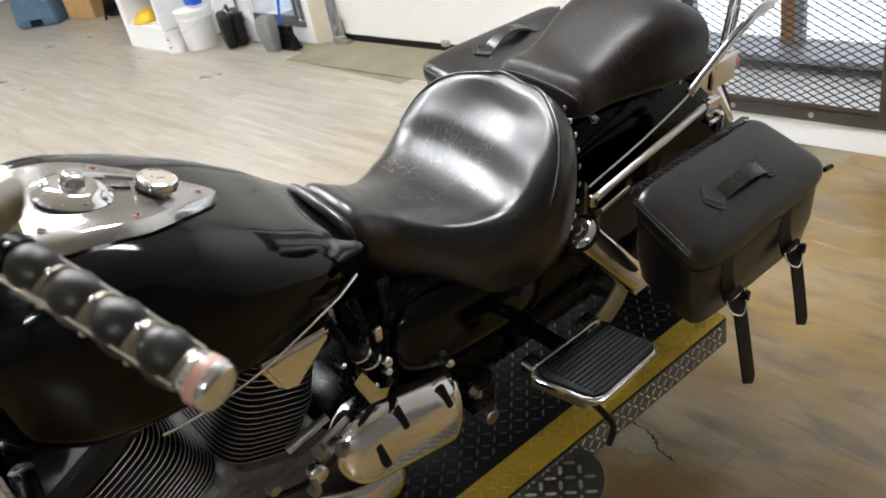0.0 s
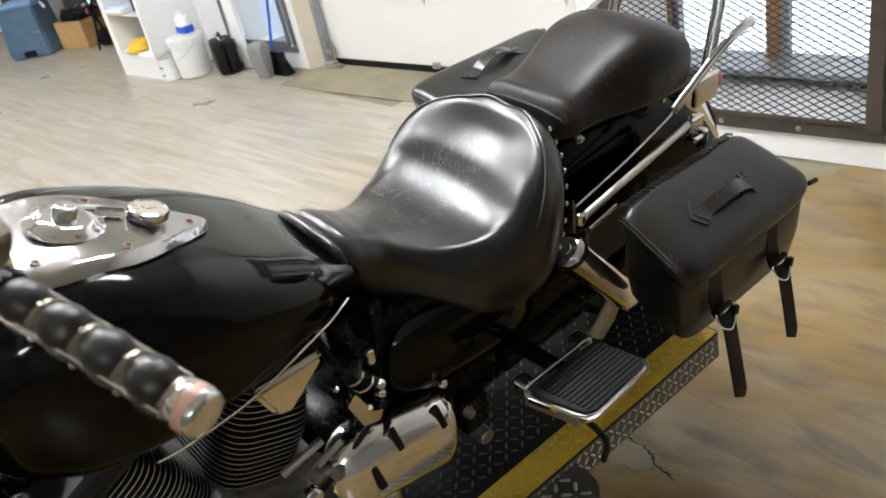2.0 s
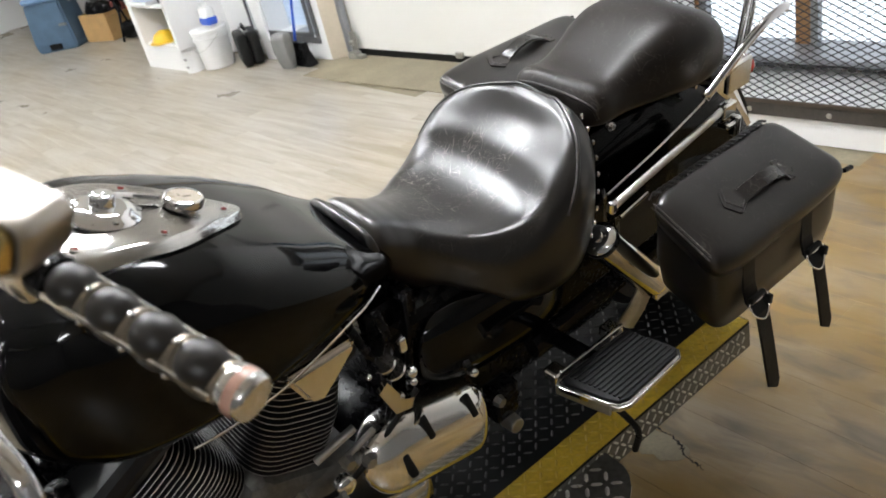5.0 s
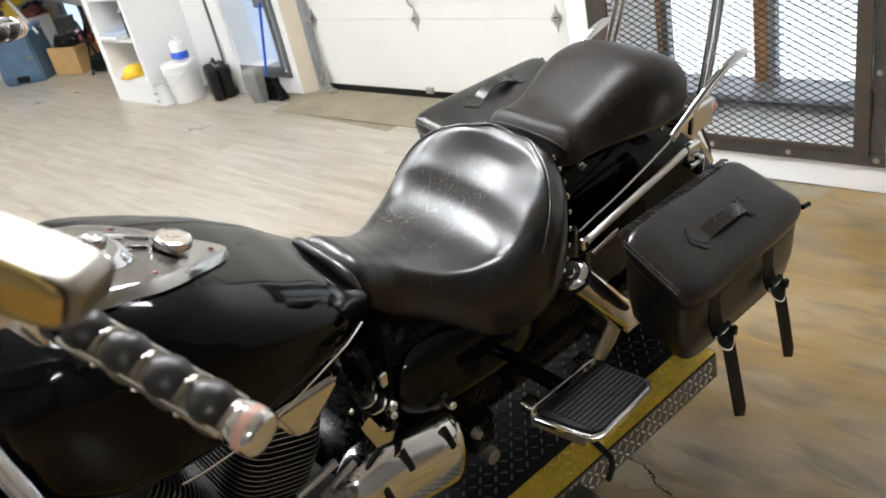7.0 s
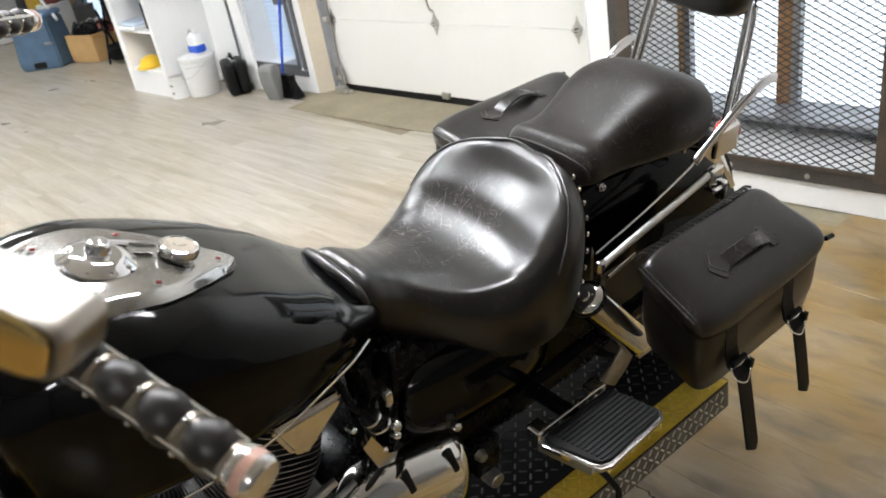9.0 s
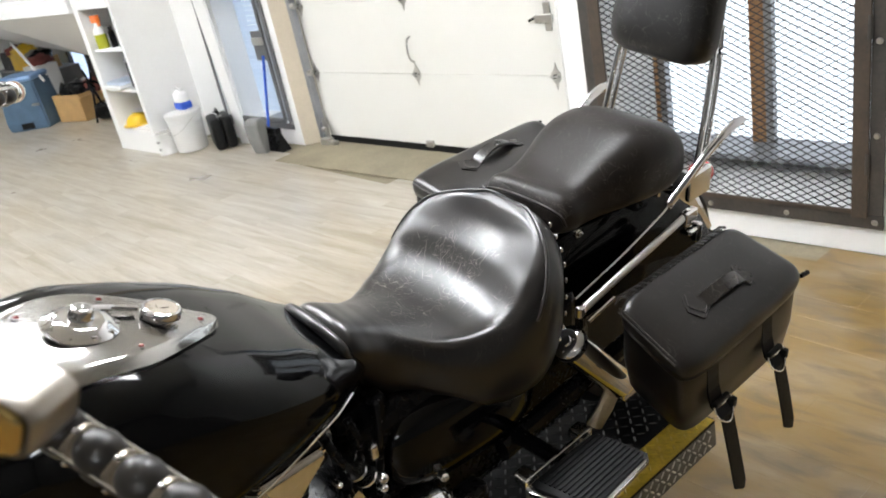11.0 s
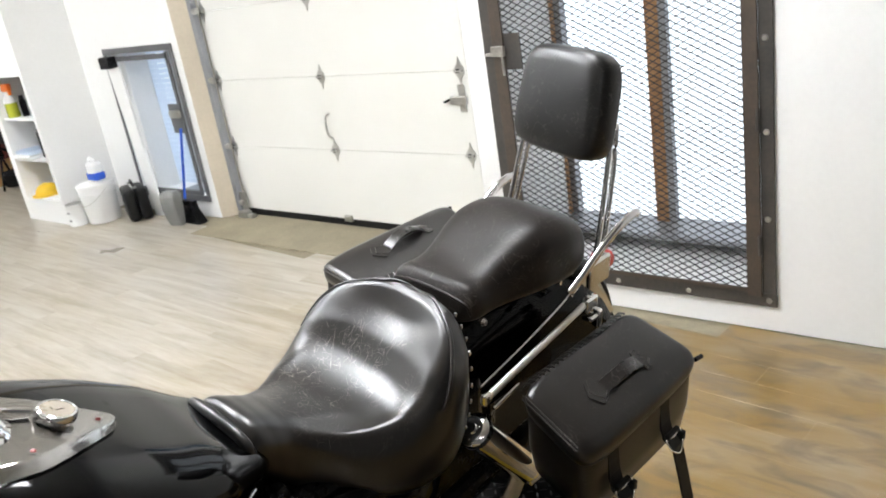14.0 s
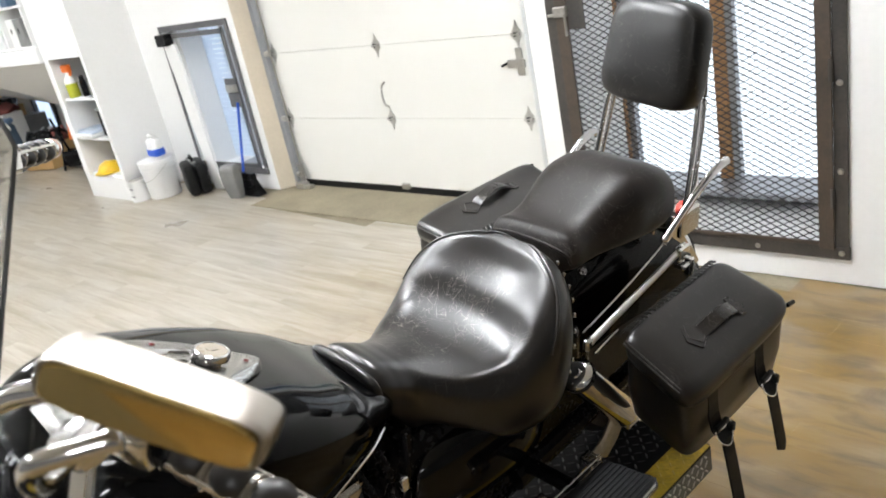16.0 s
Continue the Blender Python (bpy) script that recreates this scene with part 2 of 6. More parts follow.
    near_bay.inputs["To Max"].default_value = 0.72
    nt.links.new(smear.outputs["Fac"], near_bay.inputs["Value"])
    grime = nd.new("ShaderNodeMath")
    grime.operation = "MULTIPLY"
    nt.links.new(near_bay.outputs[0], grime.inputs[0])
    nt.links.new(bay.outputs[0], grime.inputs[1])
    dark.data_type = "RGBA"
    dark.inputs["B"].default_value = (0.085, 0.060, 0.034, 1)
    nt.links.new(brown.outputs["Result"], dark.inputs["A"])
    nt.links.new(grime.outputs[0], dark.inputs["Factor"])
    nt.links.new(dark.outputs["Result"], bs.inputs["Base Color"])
    rr = nd.new("ShaderNodeMapRange")
    rr.inputs["To Min"].default_value, rr.inputs["To Max"].default_value = 0.20, 0.42
    bs.inputs["Specular IOR Level"].default_value = 0.85
    nt.links.new(stain.outputs["Fac"], rr.inputs["Value"])
    nt.links.new(rr.outputs[0], bs.inputs["Roughness"])
    b = nd.new("ShaderNodeBump")
    b.inputs["Strength"].default_value, b.inputs["Distance"].default_value = 0.15, 0.001
    nt.links.new(grain.outputs["Fac"], b.inputs["Height"])
    nt.links.new(b.outputs[0], bs.inputs["Normal"])
    return m


M_WALL = material("white_wall_paint", (0.83, 0.83, 0.82), 0.6, spread=0.03, scale=(1.1, 40), bump=0.12, bump_scale=60)
M_CEIL = material("ceiling_paint", (0.72, 0.715, 0.70), 0.8, spread=0.06, scale=(0.8, 30))
# for the unseen south and east walls: grey set to darken reflections
M_DARKWALL = material("unseen_wall_grey", (0.15, 0.147, 0.142), 0.7, spread=0.1, scale=(1.1, 40))
M_DOOR = material("painted_steel_panel", (0.79, 0.785, 0.745), 0.42, spread=0.025, scale=(2.0, 150), bump=0.10, bump_scale=240)
M_CONC = material("worn_concrete", (0.26, 0.225, 0.155), 0.7, spread=0.28, scale=(3.5, 60), bump=0.3, bump_scale=50)
M_PLANK = planks_material()
M_FRAME = material("dark_steel_frame", (0.050, 0.049, 0.049), 0.5, metal=0.2, spread=0.3, scale=(5, 70), bump=0.2, tint=(0.064, 0.056, 0.048))
M_RUSTY = material("rusty_steel_bar", (0.062, 0.052, 0.046), 0.5, metal=0.2, spread=0.3, scale=(5, 70), bump=0.2, tint=(0.076, 0.056, 0.040))
M_GREYFRAME = material("grey_steel_frame", (0.135, 0.135, 0.138), 0.5, metal=0.2, spread=0.25, scale=(5, 70), bump=0.2)
M_CASE = material("dark_cast_case", (0.19, 0.187, 0.178), 0.5, metal=0.9, spread=0.3, scale=(9, 120), bump=0.3)
M_MESH = material("black_mesh_steel", (0.045, 0.043, 0.042), 0.5, metal=0.5, spread=0.3)
M_OAK = material("varnished_brown_wood", (0.36, 0.185, 0.075), 0.45, spread=0.3, scale=(9, 60), bump=0.15)
M_GALV = material("galvanised_steel", (0.50, 0.49, 0.46), 0.34, metal=0.9, spread=0.25, scale=(12, 90))
M_ALU = material("brushed_metal_post", (0.34, 0.35, 0.37), 0.45, metal=0.6, spread=0.15)
M_RUBBER = material("black_rubber", (0.007, 0.007, 0.007), 0.5, spec=0.22, spread=0.3, bump=0.2)
M_SEAT = leather("black_seat_leather", (0.0055, 0.0043, 0.0037), 0.295, 0.10, 26.0, 0.012, 0.95, ((-0.01, 0.27, 0.62), 0.21))
M_SEAT.node_tree.nodes["Principled BSDF"].inputs["Specular IOR Level"].default_value = 0.74
M_REST = leather("creased_backrest_leather", (0.0075, 0.0068, 0.0066), 0.34, 0.10, 30.0, 0.02, 0.22)
M_PILL = leather("smooth_black_leather", (0.0150, 0.0116, 0.0100), 0.40, 0.03, 18.0, 0.03)
M_PILL.node_tree.nodes["Principled BSDF"].inputs["Specular IOR Level"].default_value = 0.26
M_BAG = leather("black_bag_leather", (0.0075, 0.0058, 0.0050), 0.30, 0.02, 20.0, 0.01, 0.12)
M_BAG.node_tree.nodes["Principled BSDF"].inputs["Specular IOR Level"].default_value = 0.60
M_BAG_WORN = leather("worn_bag_edge", (0.05, 0.046, 0.043), 0.34, 0.3, 60.0, 0.3, 0.9)
M_STRAP = leather("glossy_strap_leather", (0.014, 0.012, 0.011), 0.28, 0.2, 24.0, 0.1)
M_PAINT = material("gloss_black_paint", (0.002, 0.002, 0.0022), 0.08, spec=0.24, coat=0.0, spread=0.1, rough_spread=0.02)
M_CHROME = material("chrome", (0.86, 0.86, 0.87), 0.055, metal=1.0, spread=0.03, rough_spread=0.03)
M_SATIN = material("bright_satin_chrome", (0.93, 0.925, 0.91), 0.30, metal=1.0, spread=0.03, rough_spread=0.04)
M_CHROME_WORN = material("worn_chrome", (0.82, 0.81, 0.79), 0.17, metal=1.0, spread=0.12, rough_spread=0.06)
M_PLATE = material("bright_chrome_plate", (0.93, 0.92, 0.90), 0.13, metal=1.0, spread=0.03, rough_spread=0.04)
M_SLEEVE = material("dull_warm_chrome", (0.34, 0.30, 0.25), 0.30, metal=0.9, spread=0.15, rough_spread=0.06)
M_ALLOY = material("cast_alloy", (0.42, 0.41, 0.39), 0.38, metal=1.0, spread=0.2, bump=0.15)
M_BLACK = material("black_powder_coat", (0.004, 0.004, 0.0045), 0.26, spec=0.16, spread=0.3, bump=0.08)
M_FIN = material("black_fin_coat", (0.010, 0.010, 0.011), 0.4, spec=0.3, spread=0.3)
M_PAD = material("soft_black_rubber", (0.014, 0.0115, 0.0095), 0.42, spread=0.2, bump=0.1)
M_RED = material("red_lens", (0.55, 0.045, 0.035), 0.16, coat=0.6, spread=0.1)
M_AMBER = material("amber_reflector", (0.60, 0.36, 0.29), 0.25, coat=0.2, spread=0.25)
M_YELLOW = material("worn_yellow_paint", (0.62, 0.43, 0.045), 0.45, spread=0.22, scale=(9, 70), bump=0.2)
M_YELLOW_DIRTY = material("dirty_yellow_paint", (0.56, 0.38, 0.028), 0.5, spread=0.35, scale=(14, 90), bump=0.3)
M_SIDE = material("dull_side_plate", (0.20, 0.195, 0.18), 0.42, metal=0.8, spread=0.3, scale=(10, 80), bump=0.2)
M_DECKT = material("worn_deck_tread", (0.060, 0.061, 0.063), 0.40, metal=0.4, spread=0.4, scale=(8, 60))
M_DECK = material("black_deck_plate", (0.008, 0.008, 0.0085), 0.45, spec=0.14, metal=0.0, spread=0.4, scale=(8, 60), bump=0.2)
M_TREAD = material("bright_tread_plate", (0.70, 0.69, 0.66), 0.33, metal=0.9, spread=0.25, scale=(10, 80), bump=0.1)
M_WHITE = material("white_plastic", (0.78, 0.78, 0.77), 0.4, spread=0.05)
M_DKRED = material("dark_red_paint", (0.22, 0.03, 0.025), 0.3, spread=0.2)
M_DIAL = material("cream_dial", (0.42, 0.37, 0.30), 0.3, spread=0.05)
M_BLIND = material("white_blind", (0.74, 0.76, 0.80), 0.6, spread=0.06)
_n = M_BLIND.node_tree
_tr, _mx = _n.nodes.new("ShaderNodeBsdfTranslucent"), _n.nodes.new("ShaderNodeMixShader")
_tr.inputs[0].default_value, _mx.inputs[0].default_value = (0.80, 0.86, 0.94, 1), 0.8
_n.links.new(_n.nodes["Principled BSDF"].outputs[0], _mx.inputs[1])
_n.links.new(_tr.outputs[0], _mx.inputs[2])
_n.links.new(_mx.outputs[0], _n.nodes["Material Output"].inputs[0])
M_BLUE = material("blue_plastic", (0.025, 0.10, 0.55), 0.4, spread=0.15)
M_BIN = material("slate_blue_plastic", (0.075, 0.13, 0.20), 0.5, spread=0.25)
M_GREY = material("grey_plastic", (0.22, 0.22, 0.215), 0.5, spread=0.2)
M_CARD = material("brown_cardboard", (0.46, 0.29, 0.12), 0.8, spread=0.15, scale=(8, 60))
M_GLASSY = glass("clear_acrylic", (0.93, 0.95, 0.95))
M_ORANGE = material("orange_plastic", (0.85, 0.19, 0.03), 0.4, spread=0.1)
M_YPLAST = material("yellow_plastic", (0.72, 0.46, 0.02), 0.45, spread=0.15)
M_RAG = material("mixed_cloth", (0.20, 0.06, 0.05), 0.9, spread=0.5, scale=(9, 60))
M_DAY = glow("overcast_daylight", (0.87, 0.93, 1.0), 1.5)
M_LAMP = glow("lamp_diffuser", (0.945, 0.97, 1.0), 76.0)
M_DAY2 = glow("bright_overcast_daylight", (0.87, 0.93, 1.0), 2.0)


# ---- building helpers ----
def part(name, bm, mat, parent=None, label="", smooth=False, angle=None):
    me = bpy.data.meshes.new(name)
    bmesh.ops.recalc_face_normals(bm, faces=bm.faces)
    bm.to_mesh(me)
    bm.free()
    me.materials.append(mat)
    if smooth or angle:
        me.polygons.foreach_set("use_smooth", [True] * len(me.polygons))
        if angle:
            me.set_sharp_from_angle(angle=radians(angle))
    ob = new(name, me)
    ob.parent = parent
    if label:
        ob["label"] = label
    return ob


def thing(name, at, label, category, group="", kind=""):
    ob = new(name)
    ob.matrix_world = at
    ob.empty_display_size = 0.05
    return tagged(ob, label, category, group, kind)


def box(bm, c, s, bevel=0.0, m=None, seg=2):
    out = bmesh.ops.create_cube(bm, size=1, matrix=Matrix.Translation(c) @ Matrix.Diagonal((*s, 1)))
    vs = out["verts"]
    if bevel:
        es = list({e for v in vs for e in v.link_edges})
        r = bmesh.ops.bevel(bm, geom=es, offset=min(bevel, min(s) * 0.45), segments=seg, profile=0.5, affect="EDGES")
        vs = list({v for f in r["faces"] for v in f.verts} | {v for v in vs if v.is_valid})
    if m is not None:
        bmesh.ops.transform(bm, matrix=m, verts=[v for v in vs if v.is_valid])
    return bm


def boxes(*rows, bevel=0.0, m=None):
    bm = bmesh.new()
    for c, s in rows:
        box(bm, c, s, bevel, m)
    return bm


def aim(p, q):
    d = Vector(q) - Vector(p)
    return Matrix.Translation((Vector(p) + Vector(q)) / 2) @ d.to_track_quat("Z", "Y").to_matrix().to_4x4(), d.length


def rod(bm, p, q, r, r2=None, n=16, bevel=0.0):
    m, l = aim(p, q)
    out = bmesh.ops.create_cone(bm, cap_ends=True, segments=n, radius1=r, radius2=r if r2 is None else r2, depth=l, matrix=m)
    if bevel:
        es = [e for e in {e for v in out["verts"] for e in v.link_edges} if any(len(f.verts) > 4 for f in e.link_faces)]
        bmesh.ops.bevel(bm, geom=es, offset=bevel, segments=2, profile=0.5, affect="EDGES")
    return bm


def ring_faces(bm, rings, caps=True, closed=True):
    vs = [[bm.verts.new(p) for p in r] for r in rings]
    n = len(vs[0])
    for a, b in zip(vs, vs[1:]):
        for i in range(n if closed else n - 1):
            bm.faces.new((a[i], a[(i + 1) % n], b[(i + 1) % n], b[i]))
    if caps and closed:
        bm.faces.new(vs[0][::-1])
        bm.faces.new(vs[-1])
    return bm


def smooth_path(pts, k=6):
    """Catmull-Rom through the points."""
    pts = [Vector(p) for p in pts]
    ext = [pts[0] * 2 - pts[1], *pts, pts[-1] * 2 - pts[-2]]
    out = []
    for i in range(1, len(ext) - 2):
        a, b, c, d = ext[i - 1 : i + 3]
        for j in range(k):
            t = j / k
            out.append(0.5 * (2 * b + (c - a) * t + (2 * a - 5 * b + 4 * c - d) * t * t + (3 * b - a - 3 * c + d) * t**3))
    return out + [pts[-1]]


def tube(bm, pts, r, n=12, flat=None, up=(0, 0, 1)):
    """A bar along points; r: radius or list; flat: second half-width for a flat strip."""
    pts = [Vector(p) for p in pts]
    rings = []
    for i, p in enumerate(pts):
        d = (pts[min(i + 1, len(pts) - 1)] - pts[max(i - 1, 0)]).normalized()
        s = d.cross(Vector(up)).normalized() if abs(d.dot(Vector(up))) < 0.98 else d.cross(Vector((0, 1, 0))).normalized()
        u = s.cross(d).normalized()
        a = r[i] if isinstance(r, (list, tuple)) else r
        b = a if flat is None else flat
        rings.append([p + s * (a * math.cos(2 * math.pi * j / n)) + u * (b * math.sin(2 * math.pi * j / n)) for j in range(n)])
    return ring_faces(bm, rings)


def table(rows, y):
    """Smooth value at y from rows (y, value)."""
    xs, vs = [r[0] for r in rows], [r[1] for r in rows]
    if y <= xs[0]:
        return vs[0]
    for i in range(len(xs) - 1):
        if y <= xs[i + 1]:
            t = (y - xs[i]) / (xs[i + 1] - xs[i])
            a, d = vs[max(i - 1, 0)], vs[min(i + 2, len(vs) - 1)]
            b, c = vs[i], vs[i + 1]
            m0 = 0.5 * (c - a) * (1 if i else 2) * 0.9
            m1 = 0.5 * (d - b) * (1 if i + 2 < len(vs) else 2) * 0.9
            return (2 * t**3 - 3 * t * t + 1) * b + (t**3 - 2 * t * t + t) * m0 + (-2 * t**3 + 3 * t * t) * c + (t**3 - t * t) * m1
    return vs[-1]


def power(v, p):
    return math.copysign(abs(v) ** p, v)


def lathe(bm, profile, m=None, n=24):
    """profile: rows (radius, height) about z."""
    rings = [[Vector((r * math.cos(2 * math.pi * j / n), r * math.sin(2 * math.pi * j / n), h)) for j in range(n)] for r, h in profile]
    if m is not None:
        rings = [[m @ p for p in r] for r in rings]
    return ring_faces(bm, rings)


def wall_with_hole(bm, x0, x1, z0, z1, y0, y1, hole=None):
    if hole is None:
        return box(bm, ((x0 + x1) / 2, (y0 + y1) / 2, (z0 + z1) / 2), (x1 - x0, y1 - y0, z1 - z0))
    a, b, c, d = hole
    for p, q, r, s in ((x0, a, z0, z1), (b, x1, z0, z1), (a, b, z0, c), (a, b, d, z1)):
        if q - p > 1e-4 and s - r > 1e-4:
            box(bm, ((p + q) / 2, (y0 + y1) / 2, (r + s) / 2), (q - p, y1 - y0, s - r))
    return bm


def structure(name, bm, mat, label, category, smooth=False):
    return tagged(part(name, bm, mat, smooth=smooth), label, category, kind="structure")

# ---- the room ----
WALL_R, WALL_L, DOOR_Y = 3.28, 3.708, 3.855

structure("floor", boxes(((-5.2, 0.1, -0.06), (17.0, 11.4, 0.10))), M_CONC, "concrete slab under the floor boards", "floor")
structure("ceiling", boxes(((-5.2, 0.2, 3.45), (17.4, 11.6, 0.1))), M_CEIL, "plain painted workshop ceiling", "ceiling")
structure("wall_south", boxes(((-5.2, -4.55, 1.7), (17.4, 0.1, 3.5))), M_DARKWALL, "plain unseen workshop wall, grey to darken reflections", "wall")
structure("wall_east", boxes(((3.25, -0.6, 1.7), (0.1, 7.8, 3.5))), M_DARKWALL, "plain unseen workshop wall, grey to darken reflections", "wall")
structure("wall_west", boxes(((-13.65, 0.1, 1.7), (0.1, 9.2, 3.5))), M_WALL, "plain white painted workshop wall", "wall")

bm = bmesh.new()
wall_with_hole(bm, -2.32, 3.2, 0, 3.4, WALL_R, WALL_R + 0.16, (-2.14, -0.82, 0.16, 2.35))
structure("wall_north_right", bm, M_WALL, "white painted wall round a caged window niche", "wall")
structure("jamb_right", boxes(((-2.27, 3.72, 1.7), (0.10, 0.56, 3.4))), M_WALL, "white painted side of the garage door bay", "wall")
bm = bmesh.new()
wall_with_hole(bm, -7.0, -5.43, 0, 3.4, WALL_L, WALL_L + 0.12, (-6.55, -5.575, 0.15, 1.43))
structure("wall_north_left", bm, M_WALL, "white painted wall round a low caged window", "wall")
bm = bmesh.new()
ring = [(-5.43, WALL_L), (-5.29, 3.835), (-5.29, 4.0), (-5.43, 4.0)]
ring_faces(bm, [[(x, y, z) for x, y in ring] for z in (0, 3.4)])
structure("jamb_left", bm, material("cream_jamb_paint", (0.60, 0.53, 0.42), 0.55, spread=0.08, scale=(2.0, 40)), "cream painted splayed jamb beside the garage door", "wall")
structure("wall_over_garage_door", boxes(((-3.85, 3.93, 3.1), (3.0, 0.12, 0.68))), M_WALL, "white wall over the garage door", "wall")
bm = bmesh.new()
wall_with_hole(bm, -13.7, -7.0, 0, 3.4, 4.60, 4.70, (-11.95, -11.30, 0.12, 1.25))
structure("wall_north_far", bm, M_WALL, "white wall behind the stored goods", "wall")

# niche and window behind the right cage
bm = boxes(((-2.19, 3.70, 1.25), (0.08, 0.5, 2.4)), ((-0.77, 3.70, 1.25), (0.08, 0.5, 2.4)), ((-1.48, 3.70, 2.40), (1.5, 0.5, 0.08)), ((-1.48, 3.70, 0.115), (1.34, 0.5, 0.08)))
structure("window_niche_lining", bm, M_WALL, "white painted lining of the window niche", "wall")
win = tagged(thing("window_1", Matrix(), "tall window with brown wooden mullion behind steel mesh", "window"), kind="structure")
part("window_sill", boxes(((-1.48, 3.80, 0.235), (1.33, 0.28, 0.03)), bevel=0.006), M_ALU, win, "grey dusty sill")
part("window_apron", boxes(((-1.48, 3.93, 0.188), (1.33, 0.03, 0.066))), M_WALL, win)
part("mullion", boxes(((-1.567, 3.885, 1.30), (0.075, 0.06, 2.1)), bevel=0.005), M_OAK, win, "brown varnished mullion")
part("metal_post", boxes(((-1.505, 3.87, 1.30), (0.04, 0.05, 2.1)), bevel=0.004), M_ALU, win)
part("window_frame", boxes(((-2.13, 3.92, 1.3), (0.05, 0.06, 2.1)), ((-0.84, 3.92, 1.3), (0.05, 0.06, 2.1)), ((-1.48, 3.92, 2.33), (1.34, 0.06, 0.06)), bevel=0.004), M_ALU, win)
bm = boxes(((-2.20, 3.885, 1.3), (0.05, 0.05, 2.1)), ((-2.15, 3.865, 1.3), (0.02, 0.03, 2.1)))
part("side_post", bm, M_OAK, win)
pane = part("pane", boxes(((-1.48, 3.945, 1.28), (1.36, 0.006, 2.1))), M_GLASSY, win)
pane.visible_shadow = False
structure("backdrop", boxes(((-1.48, 4.25, 1.2), (2.0, 0.02, 3.0))), M_DAY, "bright overcast daylight outside the window", "daylight")

# niche and window behind the low left cage
bm = boxes(((-6.50, 3.98, 0.8), (0.08, 0.32, 1.4)), ((-5.53, 3.98, 0.8), (0.08, 0.32, 1.4)), ((-6.0, 3.98, 1.47), (1.0, 0.32, 0.08)), ((-6.0, 3.98, 0.10), (1.0, 0.32, 0.08)))
structure("low_niche_lining", bm, M_WALL, "white painted lining of the low window niche", "wall")
win2 = tagged(thing("window_2", Matrix(), "low window with white blind behind a steel cage", "window"), kind="structure")
part("mullion", boxes(((-6.13, 4.07, 0.8), (0.07, 0.05, 1.3)), bevel=0.004), M_ALU, win2)
for i in range(29):
    part("slat", boxes(((-6.38, 4.05, 0.18 + i * 0.044), (0.44, 0.012, 0.040))), M_BLIND, win2)
part("window_sill", boxes(((-5.85, 4.0, 0.155), (0.55, 0.26, 0.025))), M_ALU, win2)
pane = part("pane", boxes(((-6.06, 4.10, 0.8), (1.07, 0.006, 1.3))), M_GLASSY, win2)
pane.visible_shadow = False
structure("backdrop", boxes(((-6.0, 4.3, 0.9), (1.6, 0.02, 2.0))), M_DAY2, "bright overcast daylight outside the low window", "daylight")


# ---- steel cages over the windows ----
def mesh_screen(x0, x1, z0, z1, y, cw, ch, t=0.0034):
    """Expanded metal: zigzag strands that meet in flat knuckles."""
    bm = bmesh.new()
    rows = int((z1 - z0) / ch)
    cols = int((x1 - x0) / (cw / 2))
    for r in range(rows + 1):
        z = z0 + r * ch
        for side in (1, -1):
            for c in range(cols):
                xa, xb = x0 + c * cw / 2, x0 + (c + 1) * cw / 2
                za = z + (side * ch / 2 if c % 2 else 0)
                zb = z + (0 if c % 2 else side * ch / 2)
                if min(za, zb) < z0 or max(za, zb) > z1:
                    continue
                dx, dz = xb - xa, zb - za
                l = math.hypot(dx, dz)
                ox, oz = -dz / l * t * 0.5, dx / l * t * 0.5
                quad = [(xa + ox, za + oz), (xa - ox, za - oz), (xb - ox, zb - oz), (xb + ox, zb + oz)]
                f = [bm.verts.new((px, y, pz)) for px, pz in quad]
                b = [bm.verts.new((px, y + 0.004, pz)) for px, pz in quad]
                bm.faces.new(f)
                bm.faces.new(b[::-1])
                bm.faces.new((f[0], f[3], b[3], b[0]))
                bm.faces.new((f[2], f[1], b[1], b[2]))
    return bm


def bolt(parent, c, r=0.012, axis=(0, -1, 0), mat=None):
    bm = bmesh.new()
    a = Vector(c)
    d = Vector(axis)
    rod(bm, a, a + d * r * 0.5, r, r * 0.72, 10)
    return part("bolt", bm, mat or M_GALV, parent)


cage = thing("security_cage", pose(-1.48, WALL_R - 0.012, 0), "dark steel framed expanded mesh gate bolted over the window", "gate")
FR = 0.062
X0, X1, Z0, Z1 = -0.705, 0.70, 0.125, 2.36
for n, c, s in (("rail", (0, 0, Z0 + FR / 2), (X1 - X0, 0.012, FR)), ("rail", (0, 0, Z1), (X1 - X0, 0.012, FR)),
                ("stile", (X0 + FR / 2, 0, 1.2585), (FR - 0.004, 0.012, 2.140)), ("stile", (X1 - FR / 2, 0, 1.2585), (FR - 0.004, 0.012, 2.140))):
    part(n, boxes((c, s), bevel=0.002), M_FRAME, cage)
for c, s in (((0.609, -0.012, 1.245), (0.064, 0.014, 2.14)), ((-0.609, -0.012, 1.245), (0.066, 0.014, 2.14)), ((0, -0.010, 0.200), (1.16, 0.010, 0.020)), ((0, -0.010, 2.29), (1.16, 0.010, 0.04))):
    part("gate_bar", boxes((c, s), bevel=0.003), M_RUSTY, cage, "rusty brown gate bar")
tagged(part("mesh_panel", mesh_screen(-0.60, 0.60, 0.19, 2.30, 0.004, 0.058, 0.031, 0.0042), M_MESH, cage), kind="stuff")
part("lock_plate", boxes(((-0.545, -0.008, 1.31), (0.125, 0.006, 0.175)), bevel=0.002), M_FRAME, cage, "brown steel lock plate")
